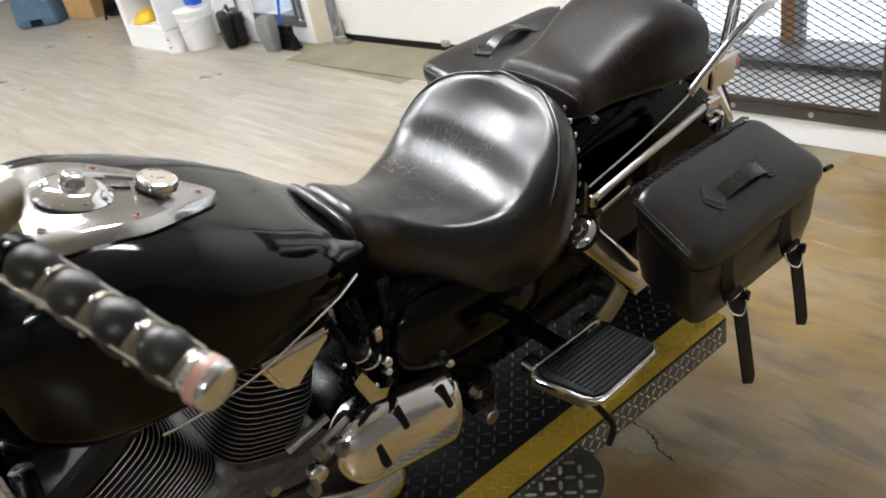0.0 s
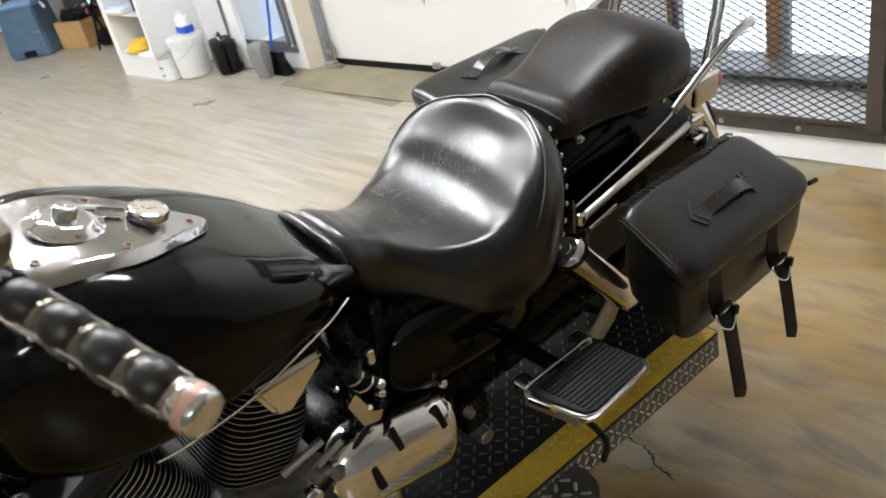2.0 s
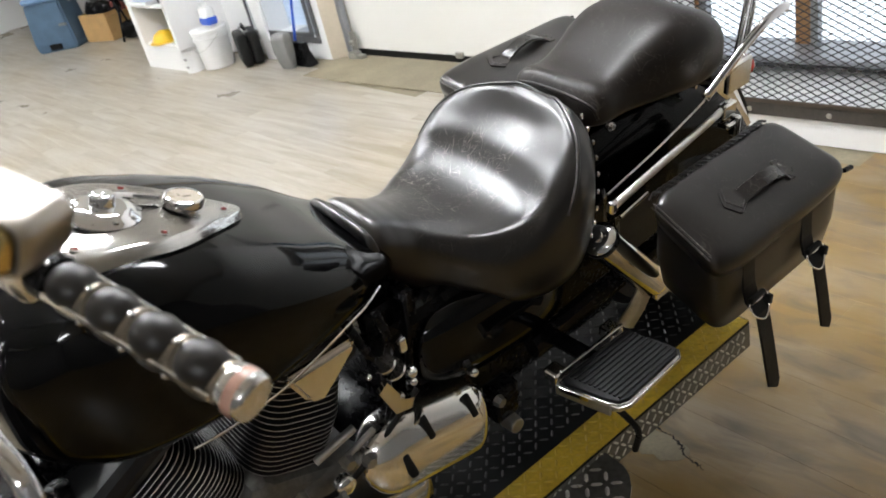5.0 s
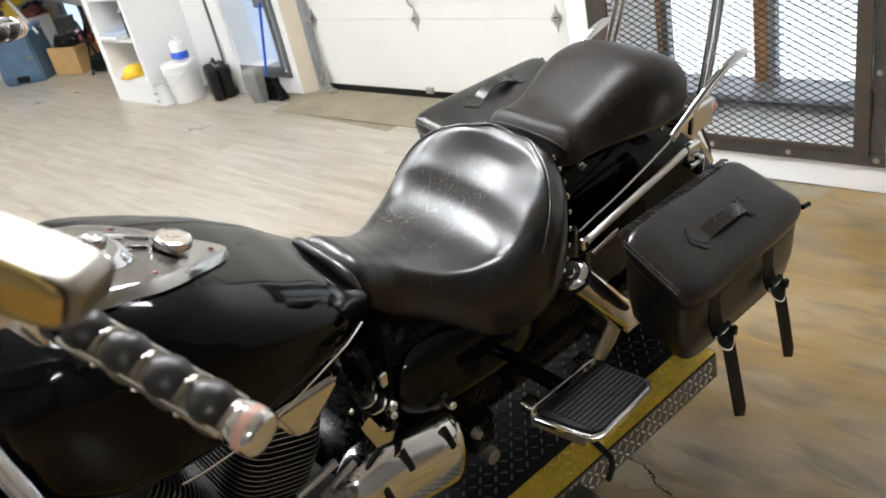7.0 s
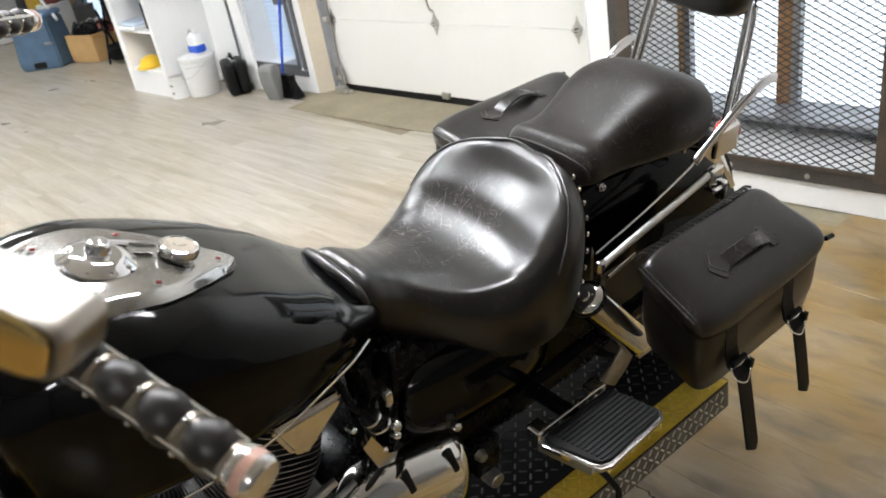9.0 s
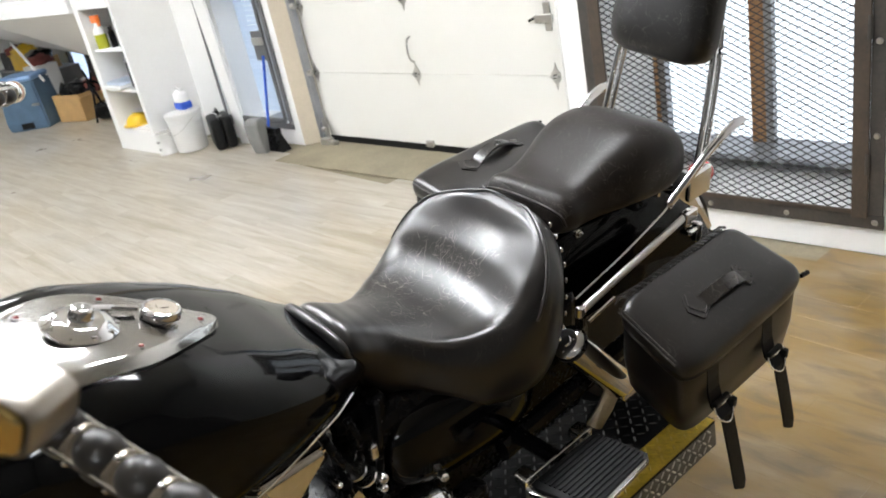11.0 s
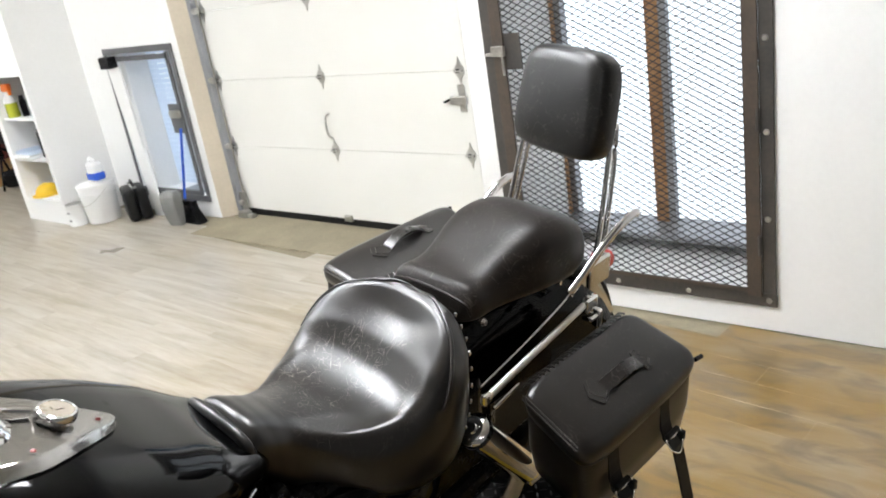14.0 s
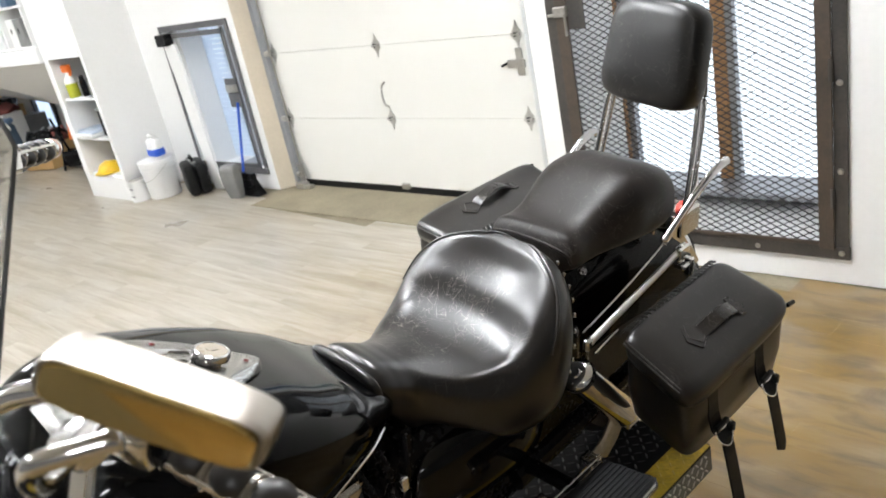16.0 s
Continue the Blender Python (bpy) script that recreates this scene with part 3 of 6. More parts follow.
latch = part("latch", boxes(((-0.605, -0.028, 1.315), (0.075, 0.022, 0.05)), ((-0.66, -0.02, 1.30), (0.05, 0.012, 0.016)), bevel=0.004), M_GALV, cage)
bm = bmesh.new()
tube(bm, smooth_path([(-0.585, -0.04, 1.30), (-0.572, -0.045, 1.285), (-0.572, -0.043, 1.20)]), 0.006, 8)
part("latch_arm", bm, M_GALV, latch)
for i in range(6):
    bolt(cage, (0.668, -0.006, 0.155 + 0.384 * i), 0.014)
for x in (0.298, -0.066, -0.43):
    bolt(cage, (x, -0.006, Z0 + 0.028), 0.013)
for z in (0.42, 0.98, 1.55):
    bm = bmesh.new()
    rod(bm, (0.638, -0.018, z - 0.045), (0.638, -0.018, z + 0.045), 0.009, n=10)
    part("hinge", bm, M_FRAME, cage)

cage2 = thing("security_cage", pose(-5.975, WALL_L - 0.012, 0), "grey steel framed cage gate over the low window", "gate")
for n, c, s in (("rail", (-0.05, 0, 0.165), (1.03, 0.012, 0.05)), ("rail", (-0.05, 0, 1.43), (1.03, 0.012, 0.05)), ("stile", (-0.550, 0, 0.80), (0.03, 0.012, 1.21)), ("stile", (0.445, 0, 0.80), (0.04, 0.012, 1.21)),
                ("gate_bar", (0.385, -0.012, 0.80), (0.035, 0.014, 1.19)), ("gate_bar", (-0.05, -0.012, 1.365), (0.90, 0.014, 0.04)), ("gate_bar", (-0.05, -0.012, 0.215), (0.90, 0.014, 0.035))):
    part(n, boxes((c, s), bevel=0.002), M_GREYFRAME, cage2)
part("lock_plate", boxes(((0.335, -0.03, 0.86), (0.16, 0.01, 0.24)), bevel=0.003), M_GREYFRAME, cage2)
part("lock_case", boxes(((0.35, -0.05, 0.90), (0.13, 0.03, 0.06)), bevel=0.006), M_GALV, cage2)
part("closer_box", boxes(((-0.44, -0.05, 1.345), (0.17, 0.08, 0.10)), bevel=0.012), M_BLACK, cage2, "small black box at the top corner")

# ---- garage door ----
door = tagged(thing("door_1", pose(-4.015, DOOR_Y, 0), "closed white sectional garage door with galvanised hinges", "garage door"), kind="structure")
SEC = 0.532
for i in range(5):
    bm = boxes(((0, 0.02, 0.055 + SEC * (i + 0.5)), (2.50, 0.04, SEC - 0.002)), bevel=0.003)
    part("panel", bm, M_DOOR, door)
part("rubber_seal", boxes(((0, 0.012, 0.028), (2.46, 0.03, 0.05)), bevel=0.006), M_RUBBER, door, "black rubber bottom seal")


def hinge(parent, x, z, flip=1):
    bm = bmesh.new()
    ring = [(0, 0.085), (0.012, 0.045), (0.034, 0.02), (0.034, -0.02), (0.012, -0.045), (0, -0.085), (-0.012, -0.045), (-0.034, -0.02), (-0.034, 0.02), (-0.012, 0.045)]
    ring_faces(bm, [[(x + a, -0.001 - d, z + b) for a, b in ring] for d in (0, 0.005)])
    h = part("hinge", bm, M_GALV, parent)
    bm = bmesh.new()
    rod(bm, (x - 0.03, -0.016, z), (x + 0.03, -0.016, z), 0.011, n=10)
    part("pin", bm, M_GALV, h)
    bm = boxes(((x, -0.014, z), (0.024, 0.022, 0.024)), bevel=0.003)
    part("knuckle", bm, M_BLACK, h)
    return h


for x in (-1.205, -0.03, 1.195):
    for i in range(1, 5):
        hinge(door, x, 0.055 + SEC * i)
bm = bmesh.new()
tube(bm, smooth_path([(-0.028, -0.004, 0.855), (-0.034, -0.035, 0.835), (-0.038, -0.045, 0.77), (-0.036, -0.035, 0.70), (-0.03, -0.004, 0.675)]), 0.007, 8)
part("pull_handle", bm, M_GALV, door, "bare steel pull handle")
part("bottom_bracket", boxes(((-0.03, -0.012, 0.065), (0.07, 0.025, 0.045)), bevel=0.004), M_GALV, door)
lock = part("slide_lock", boxes(((1.165, -0.012, 0.94), (0.13, 0.02, 0.05)), ((1.19, -0.006, 0.95), (0.05, 0.01, 0.17)), bevel=0.004), M_GALV, door)
bm = bmesh.new()
rod(bm, (1.10, -0.02, 0.945), (1.055, -0.02, 0.93), 0.008, n=8)
part("lock_tip", bm, M_BLACK, lock)

track = tagged(thing("door_track", pose(-5.255, DOOR_Y - 0.025, 0), "grey galvanised vertical garage door track", "door track"), kind="structure")
part("rail", boxes(((0, -0.02, 1.45), (0.012, 0.05, 2.8)), ((-0.018, 0.004, 1.45), (0.035, 0.006, 2.8)), ((-0.02, -0.045, 1.45), (0.04, 0.005, 2.8))), M_ALU, track)
part("foot_bracket", boxes(((0.03, -0.02, 0.11), (0.09, 0.012, 0.20)), ((0.05, -0.05, 0.03), (0.10, 0.07, 0.05)), ((0.13, -0.05, 0.02), (0.08, 0.05, 0.03)), bevel=0.004), M_GALV, track)
bm = bmesh.new()
for z in (0.6, 1.13, 1.66, 0.12):
    rod(bm, (0.0, -0.03, z), (0.045, -0.03, z), 0.023, n=12)
part("roller", bm, M_GALV, track)

structure("threshold", boxes(((-3.87, 3.62, 0.0), (3.0, 0.56, 0.010))), M_CONC, "worn brown concrete threshold before the garage door", "threshold")

# ---- shelf block and goods along the left wall ----
shelf = thing("built_in_shelf", Matrix(), "white built-in shelf block with open compartments", "shelf")
SX0, SX1, SY = -7.74, -6.965, 3.14
SM, SL = (SX0 - 6.965) / 2, -6.965 - SX0
for n, c, s in (("side_panel", (-6.985, 3.43, 1.7), (0.04, 0.56, 3.4)), ("side_panel", (SX0 + 0.045, 3.43, 1.7), (0.09, 0.56, 3.4)),
                ("back_panel", (SM, 3.69, 1.7), (SL - 0.14, 0.03, 3.4)), ("kick_panel", (SM + 0.025, 3.165, 0.11), (SL - 0.135, 0.03, 0.22)),
                ("front_panel", (SM + 0.025, 3.165, 2.36), (SL - 0.135, 0.04, 2.02))):
    part(n, boxes((c, s), bevel=0.003), M_WALL, shelf)
for z in (0.225, 0.585, 0.965):
    part("shelf_board", boxes(((SM + 0.025, 3.42, z), (SL - 0.135, 0.48, 0.022)), bevel=0.003), M_WALL, shelf)


def bucket(name, at, r, h, mat, label, lid=True):
    b = thing(name, at, label, "bucket")
    bm = bmesh.new()
    lathe(bm, [(0.0, 0.004), (r * 0.86, 0.004), (r * 0.88, 0.012), (r * 0.97, h * 0.74), (r * 1.03, h * 0.745), (r * 1.03, h * 0.77), (r * 0.98, h * 0.775), (r, h * 0.86), (r * 1.04, h * 0.865), (r * 1.04, h * 0.885), (r, h * 0.89), (r * 1.01, h * 0.95), (r * 0.9, h * 0.955)], n=28)
    part("body", bm, mat, b, smooth=False, angle=40)
    bm = bmesh.new()
    lathe(bm, [(0.0, h * 0.96), (r * 0.9, h * 0.955), (r * 1.05, h * 0.93), (r * 1.06, h * 0.96), (r * 1.02, h * 0.995), (r * 0.92, h), (r * 0.9, h * 0.985), (0.0, h * 0.985)], n=28)
    part("lid", bm, mat, b, angle=40)
    bm = bmesh.new()
    tube(bm, smooth_path([(r * 1.04, 0, h * 0.87), (r * 0.75, -r * 0.8, h * 0.6), (0, -r * 1.08, h * 0.5), (-r * 0.75, -r * 0.8, h * 0.6), (-r * 1.04, 0, h * 0.87)]), 0.0025, 6)
    part("handle", bm, M_GALV, b)
    return b


bucket("bucket", pose(-6.70, 3.36, 0.0), 0.16, 0.36, M_WHITE, "white plastic lidded bucket on the floor")
jug = thing("jug", pose(-6.67, 3.38, 0.36), "white plastic jug with blue label on the bucket", "jug")
bm = boxes(((0, 0, 0.09), (0.15, 0.10, 0.18)), bevel=0.03)
part("body", bm, M_WHITE, jug, angle=50)
bm = bmesh.new()
rod(bm, (0.03, 0, 0.175), (0.03, 0, 0.205), 0.020, n=14)
part("cap", bm, M_WHITE, jug)
part("label", boxes(((0, -0.003, 0.055), (0.166, 0.104, 0.075)), bevel=0.02), M_BLUE, jug, "blue printed label")
bm = bmesh.new()
tube(bm, smooth_path([(-0.055, 0, 0.17), (-0.07, 0, 0.20), (-0.02, 0, 0.21), (0.005, 0, 0.185)]), 0.011, 8)
part("handle", bm, M_WHITE, jug)
can = thing("paint_can", pose(-6.87, 3.20, 0.0), "small white paint can with worn label", "can")
bm = bmesh.new()
lathe(bm, [(0, 0.002), (0.083, 0.002), (0.086, 0.006), (0.083, 0.012), (0.083, 0.185), (0.087, 0.19), (0.087, 0.198), (0.080, 0.20), (0.076, 0.192), (0.0, 0.192)], n=28)
part("body", bm, M_WHITE, can, angle=40)
bm = bmesh.new()
lathe(bm, [(0.0, 0.193), (0.072, 0.193), (0.074, 0.199), (0.06, 0.2), (0.058, 0.194), (0.0, 0.194)], n=24)
part("lid", bm, M_GALV, can)
for dz, w in ((0.13, 0.05), (0.06, 0.04)):
    part("print_bar", boxes(((0.02, -0.0845, dz), (w, 0.006, 0.014))), M_GREY, can)
case = thing("tool_case", pose(-6.35, 3.50, 0.0, 0, 0, -24), "black moulded plastic tool case standing upright", "case")
for dy, n in ((-0.05, "shell"), (0.05, "shell")):
    part(n, boxes(((0, dy, 0.15), (0.34, 0.096, 0.28)), bevel=0.03), M_RUBBER, case, angle=50)
bm = bmesh.new()
tube(bm, smooth_path([(-0.07, 0, 0.30), (-0.065, 0, 0.335), (0, 0, 0.345), (0.065, 0, 0.335), (0.07, 0, 0.30)]), 0.011, 8)
part("handle", bm, M_BLACK, case)
for dx in (-0.12, 0.12):
    part("clasp", boxes(((dx, 0, 0.303), (0.04, 0.05, 0.012)), bevel=0.003), M_GREY, case)
pan = thing("dustpan", pose(-5.71, 3.47, 0.0, 0, 0, 12) @ Matrix.Diagonal((0.74, 1.0, 1.0, 1)), "upright grey plastic dustpan standing on edge", "dustpan")
bm = bmesh.new()
ring_faces(bm, [[(-0.10, -0.03, 0.0), (0.08, -0.03, 0.0), (0.08, 0.02, 0.0), (-0.10, 0.02, 0.0)], [(-0.11, -0.07, 0.15), (0.10, -0.07, 0.15), (0.10, 0.03, 0.15), (-0.11, 0.03, 0.15)], [(-0.11, -0.07, 0.27), (0.11, -0.07, 0.27), (0.11, 0.03, 0.27), (-0.11, 0.03, 0.27)], [(-0.09, -0.045, 0.30), (0.09, -0.045, 0.30), (0.09, 0.03, 0.30), (-0.09, 0.03, 0.30)]])
bmesh.ops.bevel(bm, geom=list(bm.edges), offset=0.008, segments=2, affect="EDGES")
part("pan", bm, M_GREY, pan)
broom = thing("broom", Matrix(), "broom with blue metal handle leaning on the wall", "broom")
bm = bmesh.new()
tube(bm, [(-5.69, 3.57, 0.20), (-5.61, 3.655, 0.78)], 0.012, 10)
part("handle", bm, M_BLUE, broom)
bm = boxes(((-5.665, 3.56, 0.165), (0.26, 0.05, 0.06)), bevel=0.012)
part("head", bm, M_BLACK, broom)
bm = bmesh.new()
ring_faces(bm, [[(-5.83, 3.515, 0.001), (-5.49, 3.515, 0.001), (-5.49, 3.605, 0.001), (-5.83, 3.605, 0.001)], [(-5.79, 3.54, 0.14), (-5.54, 3.54, 0.14), (-5.54, 3.58, 0.14), (-5.79, 3.58, 0.14)]])
part("bristles", bm, M_BLACK, broom)
board = thing("white_board", Matrix(), "long white board leaning against the low window", "board")
bm = bmesh.new()
ring_faces(bm, [[(-6.26, 3.600, 0.0), (-6.13, 3.600, 0.0), (-6.13, 3.620, 0.0), (-6.26, 3.620, 0.0)], [(-6.45, 3.645, 1.30), (-6.27, 3.645, 1.30), (-6.27, 3.665, 1.30), (-6.45, 3.665, 1.30)]])
part("plank", bm, M_WALL, board)

# on the shelves
spray = thing("spray_bottle", pose(-7.55, 3.24, 0.976), "spray bottle of lime liquid with orange trigger", "bottle")
bm = bmesh.new()
lathe(bm, [(0, 0.0), (0.052, 0.0), (0.055, 0.01), (0.055, 0.13), (0.0, 0.13)], n=20)
part("liquid", bm, material("lime_cleaner", (0.42, 0.45, 0.04), 0.2, spread=0.1), spray, angle=40)
bm = bmesh.new()
lathe(bm, [(0.055, 0.131), (0.052, 0.17), (0.022, 0.21), (0.02, 0.235), (0, 0.235)], n=20)
part("bottle", bm, M_WHITE, spray, angle=40)
part("trigger", boxes(((0.0, 0, 0.27), (0.13, 0.045, 0.07)), ((0.05, 0, 0.23), (0.02, 0.03, 0.06)), bevel=0.01), M_ORANGE, spray)
for i, (x, r, h, mt) in enumerate(((-7.40, 0.03, 0.19, M_BLACK), (-7.31, 0.035, 0.16, M_WHITE), (-7.23, 0.03, 0.22, M_GREY), (-7.14, 0.028, 0.15, M_BLACK))):
    o = thing("aerosol_can", pose(x, 3.28 + 0.04 * (i % 2), 0.976), "small upright aerosol can on the shelf", "can", "cans on the shelf")
    bm = bmesh.new()
    lathe(bm, [(0, 0), (r, 0), (r, h * 0.75), (r * 0.6, h * 0.82), (0, h * 0.82)], n=14)
    part("body", bm, mt, o, angle=40)
    bm = bmesh.new()
    lathe(bm, [(0, h * 0.82), (r * 0.7, h * 0.82), (r * 0.7, h), (0, h)], n=14)
    part("cap", bm, M_RUBBER, o, angle=40)
o = thing("bag_of_rags", pose(-7.48, 3.26, 0.596), "folded white towels on the shelf", "towels")
part("towel", boxes(((0, 0, 0.02), (0.34, 0.24, 0.04)), bevel=0.015), M_WHITE, o)
part("towel", boxes(((0.02, 0.01, 0.058), (0.30, 0.22, 0.034)), bevel=0.015), M_BLIND, o)
o = thing("drill_case", pose(-7.15, 3.34, 0.596), "dark grey tool box on the shelf", "box")
part("body", boxes(((0, 0, 0.12), (0.22, 0.2, 0.24)), bevel=0.015), M_BLACK, o)
part("lid", boxes(((0, 0, 0.255), (0.23, 0.21, 0.03)), bevel=0.01), M_GREY, o)
o = thing("hard_hat", pose(-7.42, 3.26, 0.236), "yellow plastic hard hat on the lowest shelf", "helmet")
bm = bmesh.new()
lathe(bm, [(0.145, 0.0), (0.150, 0.008), (0.118, 0.016), (0.112, 0.045), (0.09, 0.080), (0.05, 0.100), (0.0, 0.104)], n=24)
part("shell", bm, M_YPLAST, o, angle=50)
part("ridge", boxes(((0, 0, 0.092), (0.13, 0.03, 0.025)), bevel=0.01), M_YPLAST, o)
o = thing("black_bag", pose(-7.24, 3.40, 0.236), "slumped black bag on the lowest shelf", "bag")
bm = bmesh.new()
bmesh.ops.create_icosphere(bm, subdivisions=3, radius=0.15)
for v in bm.verts:
    v.co = Vector((v.co.x * 1.05, v.co.y * 0.8, max(v.co.z * 1.0, -0.13) + 0.13)) * (1 + 0.12 * noise.noise(v.co * 9))
part("sack", bm, M_RUBBER, o, smooth=True)

# ---- lift ----
DECK = 0.40
lift = thing("motorcycle_lift", pose(-1.062, 0.6, 0, 0, 0, -5.6), "raised motorcycle lift with black and yellow tread plate deck", "lift")
HW, Y0, Y1 = 0.345, -1.55, 0.92


def treads(bm, x0, x1, y0, y1, pitch, place, l=0.023, w=0.0058, h=0.0024, skip=None):
    """Raised lozenges of tread plate, turned this way and that by turns; place maps flat (u, v) to a point and its normal."""
    nu, nv = int((x1 - x0) / pitch), int((y1 - y0) / pitch)
    for i in range(nu):
        for j in range(nv):
            u, v = x0 + (i + 0.5) * pitch, y0 + (j + 0.5) * pitch
            if skip and skip(u, v):
                continue
            a = radians(45 if (i + j) % 2 else -45)
            ca, sa = math.cos(a), math.sin(a)
            rim = [bm.verts.new(place(u + p * ca - q * sa, v + p * sa + q * ca, 0.0)) for p, q in ((l / 2, 0), (l * 0.28, w / 2), (-l * 0.28, w / 2), (-l / 2, 0), (-l * 0.28, -w / 2), (l * 0.28, -w / 2))]
            top = [bm.verts.new(place(u + p * ca, v + p * sa, h)) for p in (l * 0.3, -l * 0.3)]
            bm.faces.new((rim[0], rim[1], top[0]))
            bm.faces.new((rim[1], rim[2], top[1], top[0]))
            bm.faces.new((rim[2], rim[3], top[1]))
            bm.faces.new((rim[3], rim[4], top[1]))
            bm.faces.new((rim[4], rim[5], top[0], top[1]))
            bm.faces.new((rim[5], rim[0], top[0]))
    return bm


part("deck_plate", boxes(((0, (Y0 + Y1) / 2, DECK - 0.006), (2 * HW, Y1 - Y0, 0.012))), M_DECK, lift)
for s in (-1, 1):
    part("side_plate", boxes(((s * (HW - 0.004), (Y0 + Y1) / 2, DECK - 0.047), (0.010, Y1 - Y0, 0.070))), M_SIDE, lift, "bright tread plate side")
    part("edge_stripe", boxes(((s * (HW - 0.038), (Y0 + Y1) / 2, DECK + 0.0005), (0.082, Y1 - Y0 - 0.01, 0.002))), M_YELLOW_DIRTY, lift, "worn yellow painted edge")
    tagged(part("stripe_treads", treads(bmesh.new(), s * (HW - 0.038) - 0.041, s * (HW - 0.038) + 0.041, Y0, Y1, 0.0245, lambda u, v, h: (u, v, DECK + 0.0015 + h)), M_YELLOW, lift), kind="stuff")
    tagged(part("side_treads", treads(bmesh.new(), Y0, Y1, DECK - 0.08, DECK - 0.012, 0.0225, lambda u, v, h, s=s: (s * (HW + 0.001 + h), u, v)), M_TREAD, lift), kind="stuff")
tagged(part("deck_treads", treads(bmesh.new(), -HW + 0.083, HW - 0.083, -0.6, Y1, 0.0265, lambda u, v, h: (u, v, DECK + h)), M_DECKT, lift), kind="stuff")
part("end_plate", boxes(((0, Y1 - 0.004, DECK - 0.047), (2 * HW - 0.02, 0.010, 0.070))), M_TREAD, lift)
bm = bmesh.new()
arc = [(0.385 + 0.0 + 0.12 * math.cos(a), 0.155 + 0.20 * math.sin(a)) for a in [radians(-90 + 12 * i) for i in range(16)]]
ring_faces(bm, [[(x, y, z) for x, y in [(HW - 0.02, -0.045)] + arc + [(HW - 0.02, 0.36)]] for z in (DECK - 0.030, DECK - 0.022)])
wing = part("swing_plate", bm, M_SIDE, lift, "rounded bright tread plate extension")
tagged(part("wing_treads", treads(bmesh.new(), HW + 0.005, HW + 0.155, -0.04, 0.34, 0.030, lambda u, v, h: (u, v, DECK - 0.022 + h), 0.028, 0.009, 0.002, lambda u, v: ((u - 0.385) / 0.112) ** 2 + ((v - 0.155) / 0.19) ** 2 > 1 and u > 0.385), M_TREAD, wing), kind="stuff")
base = part("base_frame", boxes(((-0.28, -0.4, 0.05), (0.06, 1.5, 0.10)), ((-0.05, -0.4, 0.05), (0.06, 1.5, 0.10)), ((-0.165, -1.1, 0.05), (0.2, 0.06, 0.10)), ((-0.165, 0.3, 0.05), (0.2, 0.06, 0.10)), bevel=0.005), M_BLACK, lift)
for x, ya, yb in ((-0.22, -1.0, 0.2), (-0.11, 0.2, -1.0)):
    bm = bmesh.new()
    tube(bm, [(x, ya, 0.10), (x, yb, DECK - 0.02)], 0.03, 8, 0.02)
    part("scissor_arm", bm, M_BLACK, lift)

# ---- motorcycle ----
BIKE = pose(-1.02, 0.6, DECK + 0.02, 0, 9, -5)
bike = thing("motorcycle", BIKE, "black cruiser motorcycle with chrome trim leaning on the lift", "motorcycle")


def lofted(ys, width, top, bottom, side=0.55, crown=0.5, shape=None, n=40, extra=None):
    """A cushion: closed rings across y. width, top, bottom: rows (y, value). shape(u, y): lift of the upper side, u from -1 to 1 across."""
    bm = bmesh.new()
    rings = []
    for y in ys:
        w, zt, zb = table(width, y), table(top, y), table(bottom, y)
        zm = zb + (zt - zb) * side
        ring = []
        for j in range(n):
            a = 2 * math.pi * j / n
            c, s = math.cos(a), math.sin(a)
            if s >= 0:
                x, z = w * power(c, crown), zm + (zt - zm) * power(s, crown + 0.25)
                if shape:
                    z += shape(x / w, y) * s
            else:
                x, z = w * power(c, 0.45), zm + (zm - zb) * power(s, 0.6)
            ring.append((x, y, z))
        rings.append(ring)
    ring_faces(bm, rings)
    if extra:
        for v in bm.verts:
            v.co = Vector(extra(*v.co))
    return bm


def steps(a, b, n):
    return [a + (b - a) * i / (n - 1) for i in range(n)]


# fuel tank
TW = [(-0.62, 0.10), (-0.58, 0.165), (-0.50, 0.205), (-0.40, 0.223), (-0.30, 0.222), (-0.20, 0.209), (-0.10, 0.178), (0.0, 0.124), (0.035, 0.09)]
TT = [(-0.62, 0.81), (-0.58, 0.87), (-0.50, 0.908), (-0.40, 0.904), (-0.30, 0.862), (-0.20, 0.808), (-0.10, 0.744), (0.0, 0.672), (0.035, 0.640)]
TB = [(-0.62, 0.66), (-0.50, 0.61), (-0.30, 0.61), (-0.15, 0.625), (0.035, 0.60)]
tank = part("fuel_tank", lofted(steps(-0.62, 0.035, 40), TW, TT, TB, 0.34, 0.50, n=48), M_PAINT, bike, "gloss black fuel tank", smooth=True)
TANK_LEAN = Matrix.Translation((0.19, 0, 0.64)) @ Matrix.Rotation(radians(6), 4, "Y") @ Matrix.Translation((-0.19, 0, -0.64))
tank.matrix_basis = TANK_LEAN
for s in (-1, 1):
    bm = bmesh.new()
    tube(bm, [(s * (table(TW, y) * 0.975 + 0.003), y, table(TB, y) + 0.018) for y in steps(-0.43, -0.035, 24)], 0.0024, 8)
    part("tank_seam", bm, M_CHROME, tank, "thin bright seam moulding")

# console on the tank: a pointed chrome plate that follows the tank's crown
half = [(-0.53, 0.045), (-0.50, 0.080), (-0.46, 0.100), (-0.42, 0.107), (-0.38, 0.106), (-0.34, 0.100), (-0.30, 0.084), (-0.26, 0.062), (-0.225, 0.039), (-0.210, 0.028), (-0.202, 0.019), (-0.197, 0.012), (-0.194, 0.004)]
CX = 0.020


